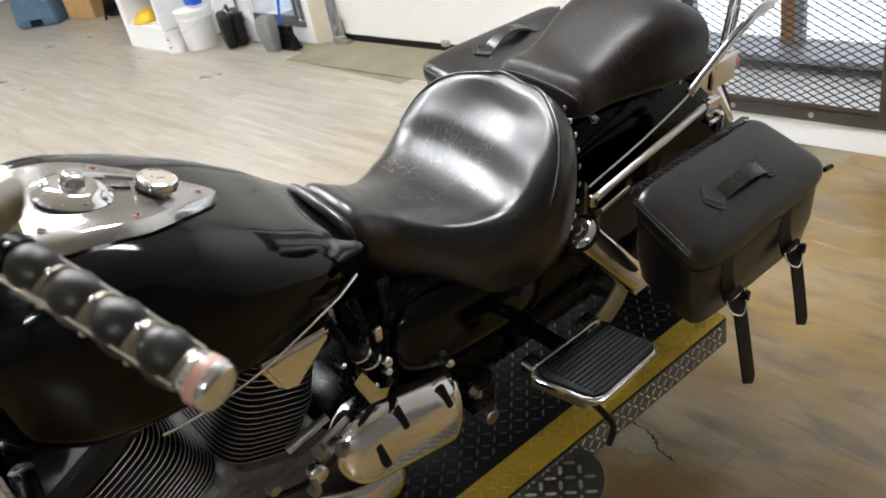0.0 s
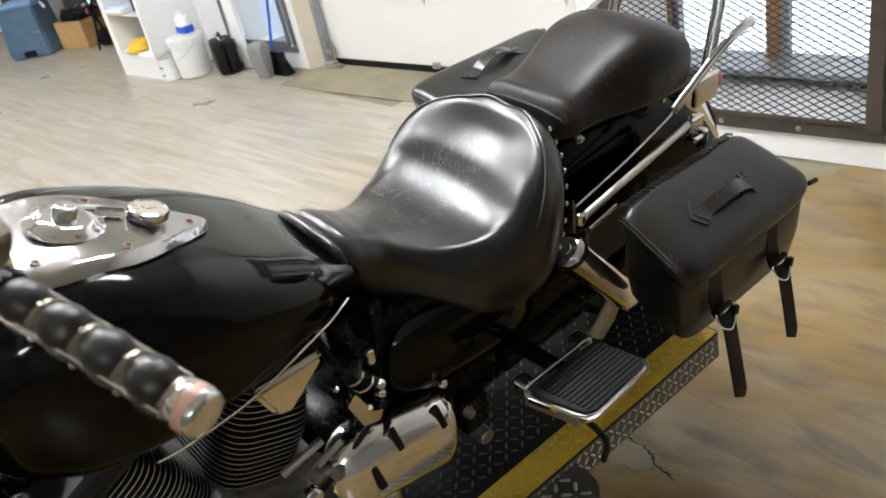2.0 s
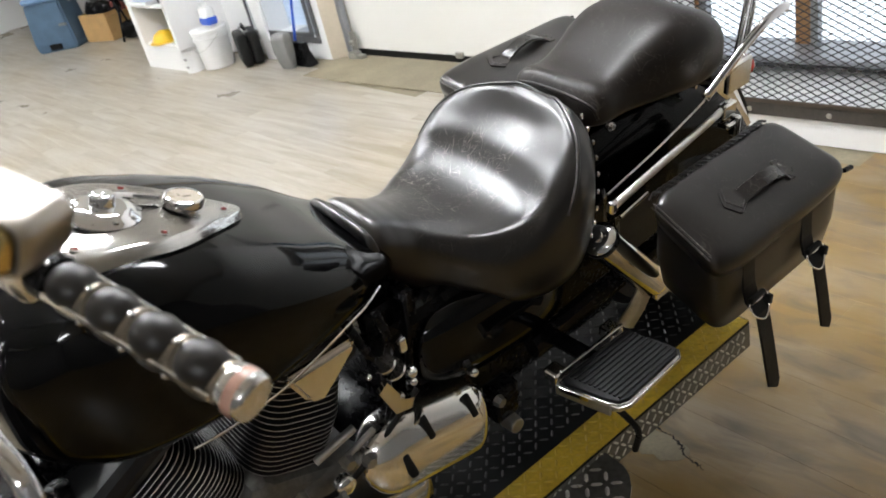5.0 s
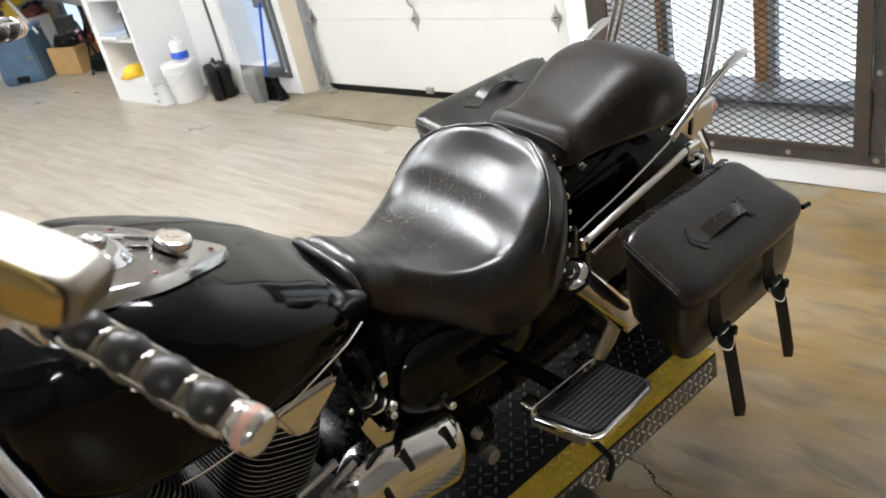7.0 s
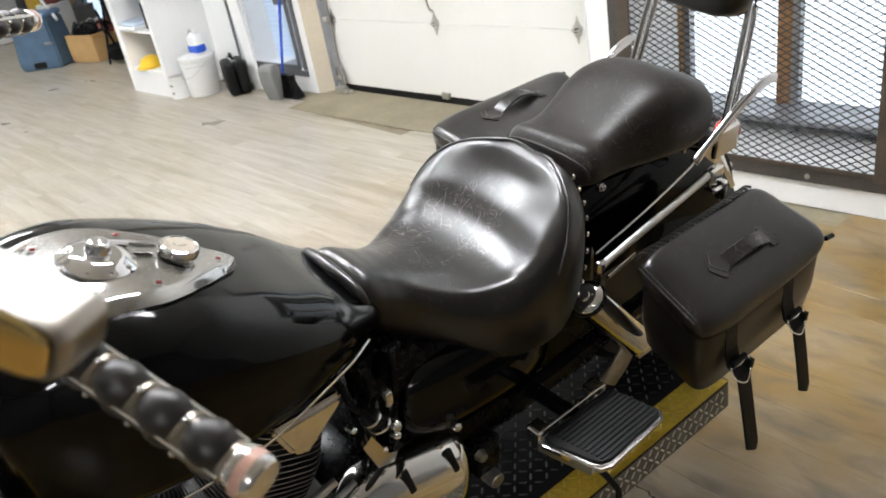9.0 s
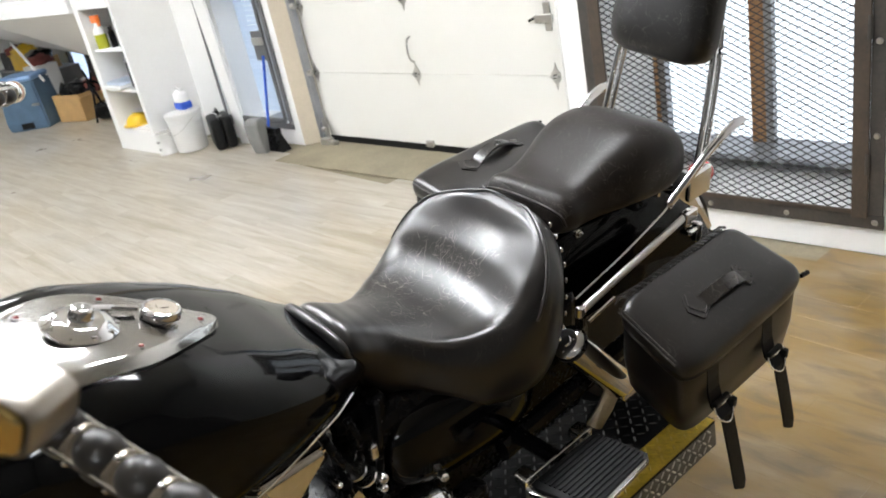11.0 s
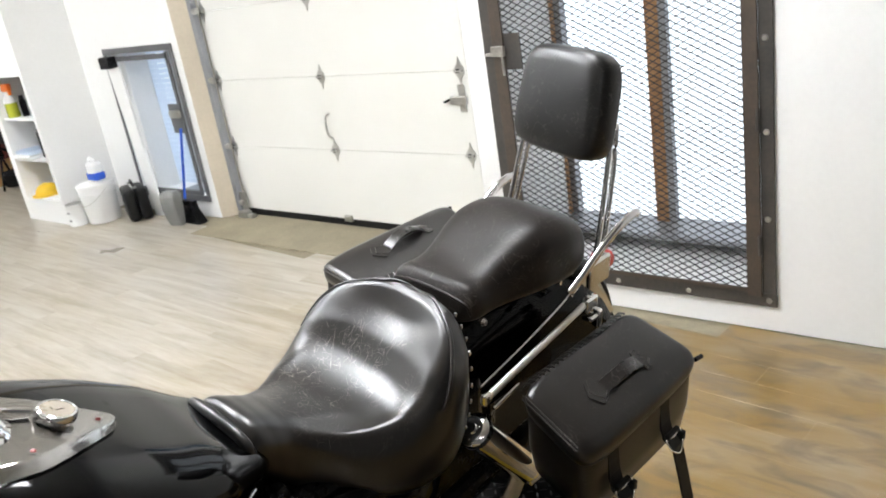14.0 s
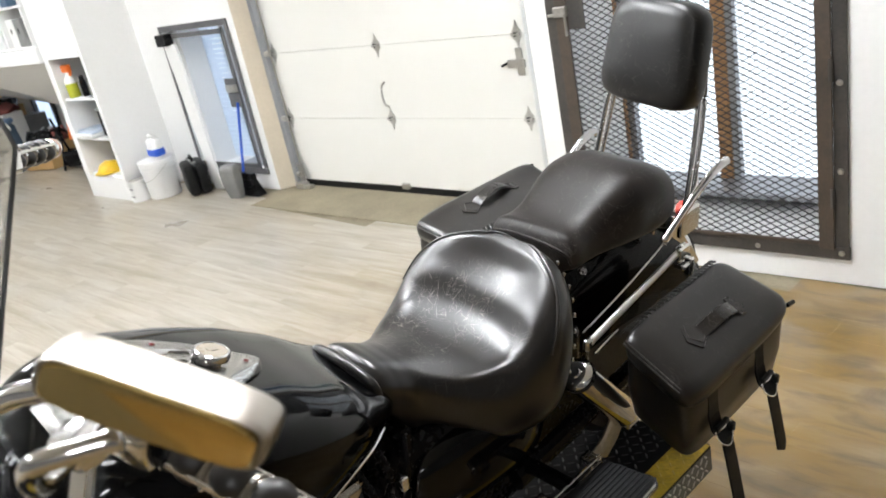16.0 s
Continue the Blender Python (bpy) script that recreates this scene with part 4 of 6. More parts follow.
def on_tank(y, k=0.012, x=0.0):
    w, zt, zb = table(TW, y), table(TT, y), table(TB, y)
    zm = zb + (zt - zb) * 0.34
    c = min(abs(x) / w, 0.999) ** 2.0
    return zm + (zt - zm) * (1 - c * c) ** 0.375 + k


bm = bmesh.new()
rows = []
for y in steps(-0.53, -0.235, 26) + steps(-0.230, -0.206, 9) + steps(-0.204, -0.194, 9):
    w = table(half, y)
    cols = []
    for u in steps(-1, 1, 41):
        band = min(0.016, w * 0.35)
        edge = max(0.0, (abs(u) * w - (w - band)) / band)
        cols.append((CX + u * w, y, on_tank(y, 0.0150 - 0.010 * edge**1.5, CX + u * w)))
    rows.append(cols)
ring_faces(bm, rows, caps=False, closed=False)
bmesh.ops.solidify(bm, geom=list(bm.faces), thickness=-0.011)
console = part("console", bm, M_PLATE, bike, "pointed chrome tank console", angle=35)
console.matrix_basis = TANK_LEAN


def disc_on(y, x, r, h, name, mat, parent, rows=None, tilt=-20, label="", lift_by=0.014, n=32):
    m = Matrix.Translation((x + CX, y, on_tank(y, lift_by, x + CX))) @ Matrix.Rotation(radians(tilt), 4, "X")
    bm = bmesh.new()
    lathe(bm, rows or [(0, 0), (r, 0), (r, h * 0.8), (r * 0.94, h), (0, h)], m, n)
    return part(name, bm, mat, parent, label, angle=40)


gauge = disc_on(-0.277, 0, 0.033, 0.026, "fuel_gauge", M_CHROME, console, [(0.022, -0.004), (0.024, 0.0), (0.021, 0.003), (0.025, 0.0055), (0.0295, 0.0065), (0.0295, 0.0145), (0.0275, 0.0190), (0.0245, 0.0200), (0.0235, 0.0180), (0.0, 0.0178)], label="round gauge with chrome bezel")
disc_on(-0.277, 0, 0.0255, 0.0272, "dial", M_DIAL, gauge, [(0, 0.0178), (0.0234, 0.0178), (0.0234, 0.0188), (0, 0.0188)], label="cream dial")
m = Matrix.Translation((CX, -0.277, on_tank(-0.277, 0.014, CX))) @ Matrix.Rotation(radians(-20), 4, "X")
bm = boxes(((0.003, 0.003, 0.0193), (0.0010, 0.013, 0.0006)), ((-0.003, -0.007, 0.0193), (0.007, 0.0008, 0.0006)), m=m)
part("needle", bm, M_BLACK, gauge)
cap = disc_on(-0.385, 0, 0.05, 0.02, "filler_cap", M_CHROME, console, [(0.050, -0.003), (0.052, 0.001), (0.048, 0.005), (0.043, 0.007), (0.040, 0.011), (0.029, 0.014), (0.026, 0.014), (0.0, 0.015)], label="chrome filler cap")
disc_on(-0.385, 0, 0.02, 0.03, "key_knob", M_CHROME, cap, [(0.016, 0.012), (0.0175, 0.015), (0.0165, 0.018), (0.0165, 0.027), (0.014, 0.030), (0.009, 0.031), (0.0, 0.029)])
for i in range(10):
    a = 2 * math.pi * i / 10
    disc_on(-0.385 + 0.044 * math.sin(a), 0.044 * math.cos(a), 0.004, 0.005, "cap_screw", M_CHROME, cap, [(0, 0.004), (0.0042, 0.004), (0.0042, 0.008), (0.003, 0.0095), (0, 0.0095)], n=8)
for x, y in ((0.070, -0.335), (-0.066, -0.335), (0.008, -0.222), (0.062, -0.445), (-0.062, -0.445)):
    disc_on(y, x, 0.006, 0.004, "screw", M_CHROME, console, [(0.008, 0.0), (0.008, 0.002), (0.0055, 0.0022), (0.0055, 0.0004), (0, 0.0004)], n=12)
    disc_on(y, x, 0.005, 0.004, "screw_head", M_DKRED, console, [(0, 0.0008), (0.0048, 0.0008), (0.003, 0.0035), (0, 0.0042)], n=10, label="small dark red screw head")
bm = bmesh.new()
tube(bm, smooth_path([(CX - 0.018, -0.36, on_tank(-0.36, 0.03)), (CX - 0.022, -0.33, on_tank(-0.33, 0.026)), (CX - 0.018, -0.30, on_tank(-0.30, 0.024))]), 0.005, 8)
part("cap_arm", bm, M_CHROME, cap)

# rider seat
SW = [(-0.012, 0.074), (0.0, 0.088), (0.02, 0.094), (0.05, 0.094), (0.09, 0.098), (0.13, 0.122), (0.18, 0.160), (0.23, 0.192), (0.29, 0.212), (0.35, 0.219), (0.40, 0.216), (0.45, 0.197), (0.485, 0.166), (0.51, 0.122), (0.523, 0.08), (0.53, 0.045)]
ST = [(-0.012, 0.668), (0.0, 0.692), (0.02, 0.700), (0.05, 0.684), (0.09, 0.658), (0.14, 0.632), (0.20, 0.613), (0.25, 0.605), (0.30, 0.605), (0.335, 0.612), (0.365, 0.628), (0.39, 0.650), (0.41, 0.668), (0.435, 0.689), (0.46, 0.711), (0.48, 0.728), (0.497, 0.735), (0.515, 0.712), (0.53, 0.66)]
SB = [(-0.012, 0.618), (0.03, 0.560), (0.08, 0.495), (0.20, 0.424), (0.35, 0.392), (0.45, 0.420), (0.53, 0.53)]


def seat_top(y):
    """The seat's profile, evened out over a few centimetres behind the nose."""
    k = min(max((y - 0.08) / 0.06, 0.0), 1.0) * min(max((0.50 - y) / 0.03, 0.0), 1.0)
    return sum(table(ST, y + d * k) for d in (-0.015, -0.010, -0.005, 0, 0.005, 0.010, 0.015)) / 7


def dish(u, y):
    """The bolster comes forward along both rims; a soft crest parts the sitting hollow from the hollow of the bolster."""
    near = math.exp(-((y - 0.02) / 0.05) ** 2)
    fade = 1 / (1 + math.exp(-(y - 0.15) / 0.02))
    rim = (seat_top(min(y + (0.100 if u > 0 else 0.088) * abs(u) ** 2.3, 0.485 if y < 0.485 else y)) - seat_top(y)) * fade + seat_top(y) - table(ST, y)
    lip = 0.015 * math.exp(-((abs(u) - 0.78) / 0.13) ** 2) * math.exp(-((y - 0.24) / 0.10) ** 2)
    crest = 0.004 * math.exp(-((y - 0.384 + 0.045 * u * u) / 0.022) ** 2) * math.exp(-(u / 0.9) ** 4)
    hollow = 0.007 * math.exp(-((y - 0.446) / 0.026) ** 2) * math.exp(-(u / 0.55) ** 2)
    pan = 0.014 * math.exp(-((y - 0.260) / 0.075) ** 2) * math.exp(-(u / 0.62) ** 2)
    return rim + lip + crest - hollow - pan - near * 0.010 * u * u


def seat_bulge(x, y, z):
    """The far side swells a little more than the near one."""
    return (x * (1 + (0.15 * math.exp(-((y - 0.41) / 0.11) ** 2) if x < 0 else 0)), y, z)


seat = part("rider_seat", lofted(steps(-0.012, 0.53, 110), SW, ST, SB, 0.52, 0.54, dish, n=96, extra=seat_bulge), M_SEAT, bike, "creased black leather rider seat", smooth=True)
seat.matrix_basis = Matrix.Translation((0.20, 0, 0.55)) @ Matrix.Rotation(radians(3.5), 4, "Y") @ Matrix.Translation((-0.20, 0, -0.55))
# piped welt just inside the rear rim
welt = []
for k in range(61):
    a = radians(12 + 156 * k / 60)
    y = 0.30 + 0.208 * math.sin(a) ** 0.8
    w, zt, zb = table(SW, y), table(ST, y), table(SB, y)
    zm = zb + (zt - zb) * 0.52
    x = w * math.cos(a) * 0.97
    u = min(abs(x) / w, 0.995)
    c = math.acos(u ** (1 / 0.54))
    welt.append(seat_bulge(x, y, zm + (zt - zm) * math.sin(c) ** 0.79 + dish(x / w, y) * math.sin(c) + 0.0005))
part("rim_welt", tube(bmesh.new(), welt, 0.0042, 8), M_SEAT, seat, "piped leather welt", smooth=True)
bm = bmesh.new()
tube(bm, smooth_path([(-0.089, -0.002, 0.640), (-0.085, -0.008, 0.662), (-0.072, -0.013, 0.690), (0, -0.017, 0.703), (0.077, -0.013, 0.690), (0.091, -0.008, 0.662), (0.096, -0.002, 0.625)]), 0.0105, 12)
part("nose_piping", bm, M_SEAT, seat, smooth=True)
for x, y, z in smooth_path([(0.116, 0.496, 0.722), (0.154, 0.488, 0.682), (0.180, 0.476, 0.626), (0.198, 0.456, 0.562), (0.205, 0.434, 0.510), (0.203, 0.405, 0.470)], 2):
    bm = bmesh.new()
    bmesh.ops.create_uvsphere(bm, u_segments=8, v_segments=6, radius=0.0050, matrix=Matrix.Translation((x, y, z)) @ Matrix.Diagonal((0.8, 0.75, 1.35, 1)))
    part("stud", bm, M_CHROME, seat, "small chrome stud", smooth=True)

# passenger seat
PW = [(0.538, 0.075), (0.543, 0.098), (0.552, 0.113), (0.566, 0.121), (0.585, 0.123), (0.62, 0.120), (0.66, 0.121), (0.70, 0.128), (0.75, 0.141), (0.80, 0.150), (0.88, 0.154), (0.95, 0.142), (0.995, 0.114), (1.02, 0.06)]
PT = [(0.538, 0.686), (0.543, 0.712), (0.552, 0.735), (0.566, 0.749), (0.580, 0.752), (0.60, 0.749), (0.64, 0.754), (0.68, 0.770), (0.74, 0.796), (0.80, 0.813), (0.88, 0.812), (0.95, 0.788), (0.995, 0.745), (1.02, 0.705)]
PB = [(0.538, 0.668), (0.58, 0.660), (0.70, 0.650), (0.90, 0.636), (0.99, 0.650)]


def pill_top(y):
    """The passenger seat's profile, evened out behind the lip."""
    k = min(max((y - 0.565) / 0.03, 0.0), 1.0) * min(max((1.0 - y) / 0.03, 0.0), 1.0)
    return sum(table(PT, y + d * k) for d in (-0.015, -0.0075, 0, 0.0075, 0.015)) / 5 - table(PT, y)


pill = part("passenger_seat", lofted(steps(0.538, 1.02, 72), PW, PT, PB, 0.38, 0.46, lambda u, y: pill_top(y) + 0.006 * u * u * math.exp(-((y - 0.74) / 0.12) ** 2), n=64), M_PILL, bike, "black leather passenger seat with a rolled front lip", smooth=True)
bm = bmesh.new()
tube(bm, smooth_path([(-0.118, 0.556, 0.692), (-0.106, 0.551, 0.716), (-0.06, 0.548, 0.727), (0, 0.547, 0.730), (0.06, 0.548, 0.727), (0.106, 0.551, 0.716), (0.118, 0.556, 0.692)]), 0.0035, 8)
part("seat_welt", bm, M_PILL, pill, smooth=True)
for s in (-1, 1):
    bm = bmesh.new()
    rod(bm, (s * 0.130, 0.578, 0.672), (s * 0.141, 0.578, 0.672), 0.007, n=12, bevel=0.002)
    rod(bm, (s * 0.126, 0.578, 0.672), (s * 0.134, 0.578, 0.672), 0.010, n=12)
    part("seat_bolt", bm, M_CHROME, pill)
    for y in (0.80, 0.86, 0.91):
        bm = bmesh.new()
        rod(bm, (s * 0.130, y, 0.650), (s * 0.141, y, 0.650), 0.005, n=8)
        part("rivet", bm, M_CHROME, pill)

# rear fender and frame under the seats
FT = [(0.44, 0.62), (0.55, 0.655), (0.70, 0.66), (0.85, 0.648), (1.0, 0.605), (1.12, 0.53), (1.20, 0.44), (1.25, 0.34)]
bm = bmesh.new()
rings = []
for y in steps(0.44, 1.25, 28):
    z = table(FT, y)
    rings.append([(0.118 * power(math.cos(a), 0.7), y - 0.04 * (1 - math.sin(a)) * 0, z - 0.24 * (1 - power(math.sin(a), 0.7))) for a in [math.pi * i / 20 for i in range(21)]])
ring_faces(bm, rings, caps=False, closed=False)
bmesh.ops.solidify(bm, geom=list(bm.faces), thickness=0.004)
part("rear_fender", bm, M_PAINT, bike, "gloss black rear fender", smooth=True)
part("under_tray", boxes(((0, 0.28, 0.46), (0.26, 0.62, 0.14)), bevel=0.03), M_BLACK, bike)
# black box added to block the view of the bright deck through the frame
part("gap_filler", boxes(((0, 0.42, 0.28), (0.18, 0.56, 0.36)), bevel=0.05), M_BLACK, bike)
wheel = part("rear_wheel", lathe(bmesh.new(), [(0.10, -0.055), (0.23, -0.06), (0.30, -0.075), (0.325, -0.05), (0.33, 0), (0.325, 0.05), (0.30, 0.075), (0.23, 0.06), (0.10, 0.055)], Matrix.Translation((0, 0.93, 0.312)) @ Matrix.Rotation(radians(90), 4, "Y"), 40), M_RUBBER, bike, "black rear tyre", angle=40)
bm = lathe(bmesh.new(), [(0.0, -0.05), (0.06, -0.05), (0.22, -0.035), (0.235, -0.05), (0.235, 0.05), (0.22, 0.035), (0.06, 0.05), (0.0, 0.05)], Matrix.Translation((0, 0.93, 0.312)) @ Matrix.Rotation(radians(90), 4, "Y"), 32)
part("rim", bm, M_ALLOY, wheel, angle=40)
for s in (-1, 1):
    bm = bmesh.new()
    tube(bm, [(s * 0.15, 0.30, 0.26), (s * 0.15, 0.95, 0.31)], 0.022, 10, 0.03)
    part("swingarm", bm, M_BLACK, bike)

# side covers
for s in (-1, 1):
    bm = bmesh.new()
    rings = []
    for a in steps(0.0, 1.0, 12):
        ring = []
        for j in range(36):
            t = 2 * math.pi * j / 36
            y, z = 0.215 + 0.205 * power(math.cos(t), 0.7), 0.395 + 0.105 * power(math.sin(t), 0.7) - 0.10 * (0.205 * power(math.cos(t), 0.7))
            k = math.sqrt(max(0.0, 1 - a**2.6))
            ring.append((s * (0.12 + 0.062 * a), 0.215 + (y - 0.215) * k, 0.42 + (z - 0.42) * k))
        rings.append(ring)
    ring_faces(bm, rings[:-1])
    part("side_cover", bm, M_PAINT, bike, "gloss black side cover", smooth=True)

# fender struts, rails and backrest
for s in (-1, 1):
    bm = bmesh.new()
    tube(bm, smooth_path([(s * 0.205, 0.505, 0.548), (s * 0.203, 0.62, 0.566), (s * 0.20, 0.86, 0.602), (s * 0.198, 0.90, 0.612)]), 0.0075, 10, 0.0095)
    strut = part("bag_rail", bm, M_SATIN, bike, "straight chrome bag support rail", smooth=True)
    part("rail_clamp", boxes(((s * 0.20, 0.895, 0.60), (0.02, 0.05, 0.035)), ((s * 0.205, 0.90, 0.565), (0.03, 0.05, 0.014)), ((s * 0.212, 0.915, 0.555), (0.02, 0.02, 0.05)), bevel=0.005), M_CHROME, strut)
    part("rail_foot", boxes(((s * 0.203, 0.50, 0.545), (0.016, 0.024, 0.030)), bevel=0.006), M_CHROME, strut)
    bm = bmesh.new()
    tube(bm, smooth_path([(s * 0.186, 0.505, 0.566), (s * 0.187, 0.66, 0.600), (s * 0.188, 0.80, 0.640), (s * 0.188, 0.845, 0.662)]), 0.0028, 8)
    part("thin_rod", bm, M_CHROME, strut)
    bm = bmesh.new()
    tube(bm, [(s * 0.212, 0.515, 0.515), (s * 0.214, 0.60, 0.533)], 0.0045, 8)
    part("short_rod", bm, M_CHROME, strut)
    # grab rail that sweeps back beside the seat
    bm = bmesh.new()
    tube(bm, smooth_path([(s * 0.188, 0.825, 0.652), (s * 0.190, 0.87, 0.678), (s * 0.192, 0.96, 0.728), (s * 0.196, 1.02, 0.757), (s * 0.198, 1.075, 0.770), (s * 0.198, 1.10, 0.768)]), 0.0085, 12, 0.013)
    part("grab_rail", bm, M_CHROME, bike, "swept chrome grab rail", smooth=True)
    # sissy bar: twin uprights each side
    for dy in (0, 0.030):
        bm = bmesh.new()
        tube(bm, smooth_path([(s * 0.150, 0.985 + dy, 0.64), (s * 0.142, 1.02 + dy, 0.74), (s * 0.132, 1.055 + dy, 0.88), (s * 0.122, 1.085 + dy * 0.6, 0.98)]), 0.0072, 10)
        part("backrest_upright", bm, M_CHROME, bike, smooth=True)
    part("upright_foot", boxes(((s * 0.165, 0.985, 0.64), (0.016, 0.09, 0.07)), bevel=0.006), M_CHROME_WORN, bike, "chrome mounting plate")
bm = bmesh.new()
rings = []
for k, (g, t) in enumerate(((0.86, 0.0), (0.97, 0.005), (1.0, 0.014), (1.0, 0.048), (0.97, 0.066), (0.90, 0.076), (0.70, 0.082), (0.35, 0.085))):
    ring = []
    for j in range(40):
        a = 2 * math.pi * j / 40
        x, z = power(math.cos(a), 0.42) * 0.146 * g, power(math.sin(a), 0.42) * 0.128 * g
        x *= 1 - 0.13 * (z / 0.128) * 0.5 - 0.04
        ring.append((x, -t, z))
    rings.append(ring)
ring_faces(bm, rings)
bmesh.ops.transform(bm, matrix=Matrix.Translation((0.026, 1.072, 1.030)) @ Matrix.Rotation(radians(-9), 4, "Z") @ Matrix.Rotation(radians(-12), 4, "X"), verts=bm.verts)
padm = part("backrest_pad", bm, M_REST, bike, "padded black leather backrest", smooth=True)

# tail light and chrome fin of the rear signal bar
bm = bmesh.new()
bmesh.ops.create_uvsphere(bm, u_segments=20, v_segments=12, radius=0.04, matrix=Matrix.Translation((0.045, 1.20, 0.550)) @ Matrix.Diagonal((0.85, 0.9, 0.75, 1)))
part("tail_light", bm, M_RED, bike, "red tail light lens", smooth=True)
bm = bmesh.new()
ring_faces(bm, [[(0.085, 1.05, 0.60), (0.085, 1.085, 0.585), (0.10, 1.185, 0.41), (0.10, 1.165, 0.405), (0.088, 1.09, 0.50), (0.082, 1.03, 0.56)], [(0.075, 1.05, 0.60), (0.075, 1.085, 0.585), (0.088, 1.185, 0.41), (0.088, 1.165, 0.405), (0.078, 1.09, 0.50), (0.072, 1.03, 0.56)]])
part("signal_bracket", bm, M_CHROME, bike, "chrome signal bracket")

# shock with chrome cover
for s in (-1, 1):
    m, l = aim((s * 0.205, 0.455, 0.492), (s * 0.235, 0.615, 0.290))
    bm = lathe(bmesh.new(), [(0.0, -l / 2 - 0.006), (0.024, -l / 2 - 0.006), (0.032, -l / 2 - 0.002), (0.037, -l / 2 + 0.004), (0.037, l / 2 - 0.02), (0.030, l / 2 - 0.004), (0.022, l / 2), (0.0, l / 2)], m, 28)
    sh = part("shock_cover", bm, M_CHROME, bike, "chrome shock absorber cover", angle=35)
    bm = lathe(bmesh.new(), [(0.0366, -l / 2 + 0.006), (0.0405, -l / 2 + 0.006), (0.0405, -l / 2 + 0.014), (0.0366, -l / 2 + 0.014)], m, 28)
    part("shock_ring", bm, M_BLACK, sh)
    bm = lathe(bmesh.new(), [(0.006, -l / 2 - 0.011), (0.012, -l / 2 - 0.011), (0.013, -l / 2 - 0.006), (0.006, -l / 2 - 0.006)], m, 16)
    part("shock_bolt", bm, M_CHROME, sh)
    bm = bmesh.new()
    tube(bm, [(s * 0.225, 0.60, 0.30), (s * 0.215, 0.575, 0.235), (s * 0.20, 0.555, 0.185)], 0.010, 10, 0.022)
    part("shock_clevis", bm, M_ALLOY, sh, "cast alloy lower bracket")
    part("clevis_tab", boxes(((s * 0.235, 0.635, 0.275), (0.02, 0.05, 0.06)), bevel=0.006), M_CHROME_WORN, sh)

# passenger floorboard
for s in (-1, 1):
    plan = [(0.285, 0.232), (0.30, 0.226), (0.395, 0.252), (0.418, 0.262), (0.427, 0.285), (0.420, 0.452), (0.405, 0.468), (0.30, 0.445), (0.285, 0.43)]
    bm = bmesh.new()
    ring_faces(bm, [[(s * x, y, z) for x, y in plan] for z in (0.285, 0.305)])
    bmesh.ops.bevel(bm, geom=[e for e in bm.edges if abs(e.verts[0].co.z - e.verts[1].co.z) < 1e-5], offset=0.005, segments=2, affect="EDGES")
    fb = part("floorboard", bm, M_CHROME_WORN, bike, "chrome edged passenger floorboard", angle=40)
    bm = bmesh.new()
    c = (0.355, 0.35)
    ring_faces(bm, [[(s * (c[0] + (x - c[0]) * k), c[1] + (y - c[1]) * k2, z) for x, y in plan] for k, k2, z in ((0.90, 0.93, 0.303), (0.90, 0.93, 0.308), (0.88, 0.915, 0.310))])
    pad = part("rubber_pad", bm, M_DECK, fb)
    for i in range(11):
        x = 0.302 + i * 0.0105
        bm = bmesh.new()
        tube(bm, [(s * x, 0.255 + i * 0.002, 0.311), (s * x, 0.435 + i * 0.0015, 0.311)], 0.0030, 6)
        part("rib", bm, M_RUBBER, pad)
    part("board_lip", boxes(((s * 0.345, 0.243, 0.288), (0.12, 0.008, 0.026)), bevel=0.003, m=Matrix.Translation((s * 0.345, 0.243, 0)) @ Matrix.Rotation(radians(s * 13), 4, "Z") @ Matrix.Translation((-s * 0.345, -0.243, 0))), M_ALLOY, fb)
    for py in (0.25, 0.42):
        part("pivot_ear", boxes(((s * 0.268, py, 0.30), (0.04, 0.035, 0.03)), bevel=0.006), M_CHROME_WORN, fb)
    bm = bmesh.new()
    tube(bm, [(s * 0.12, 0.34, 0.28), (s * 0.29, 0.34, 0.29)], 0.018, 12)
    part("mount_arm", bm, M_BLACK, fb)
    bm = boxes(((s * 0.285, 0.34, 0.318), (0.008, 0.19, 0.006)), bevel=0.002)
    part("inner_trim", bm, M_CHROME, fb)
bm = bmesh.new()
tube(bm, smooth_path([(0.36, 0.28, 0.282), (0.415, 0.30, 0.235), (0.43, 0.31, 0.20), (0.415, 0.32, 0.13)]), 0.007, 8)
part("cable", bm, M_RUBBER, bike, "black hanging strap")

# engine: two finned cylinders in a V
CRANK = Vector((0, -0.335, 0.20))


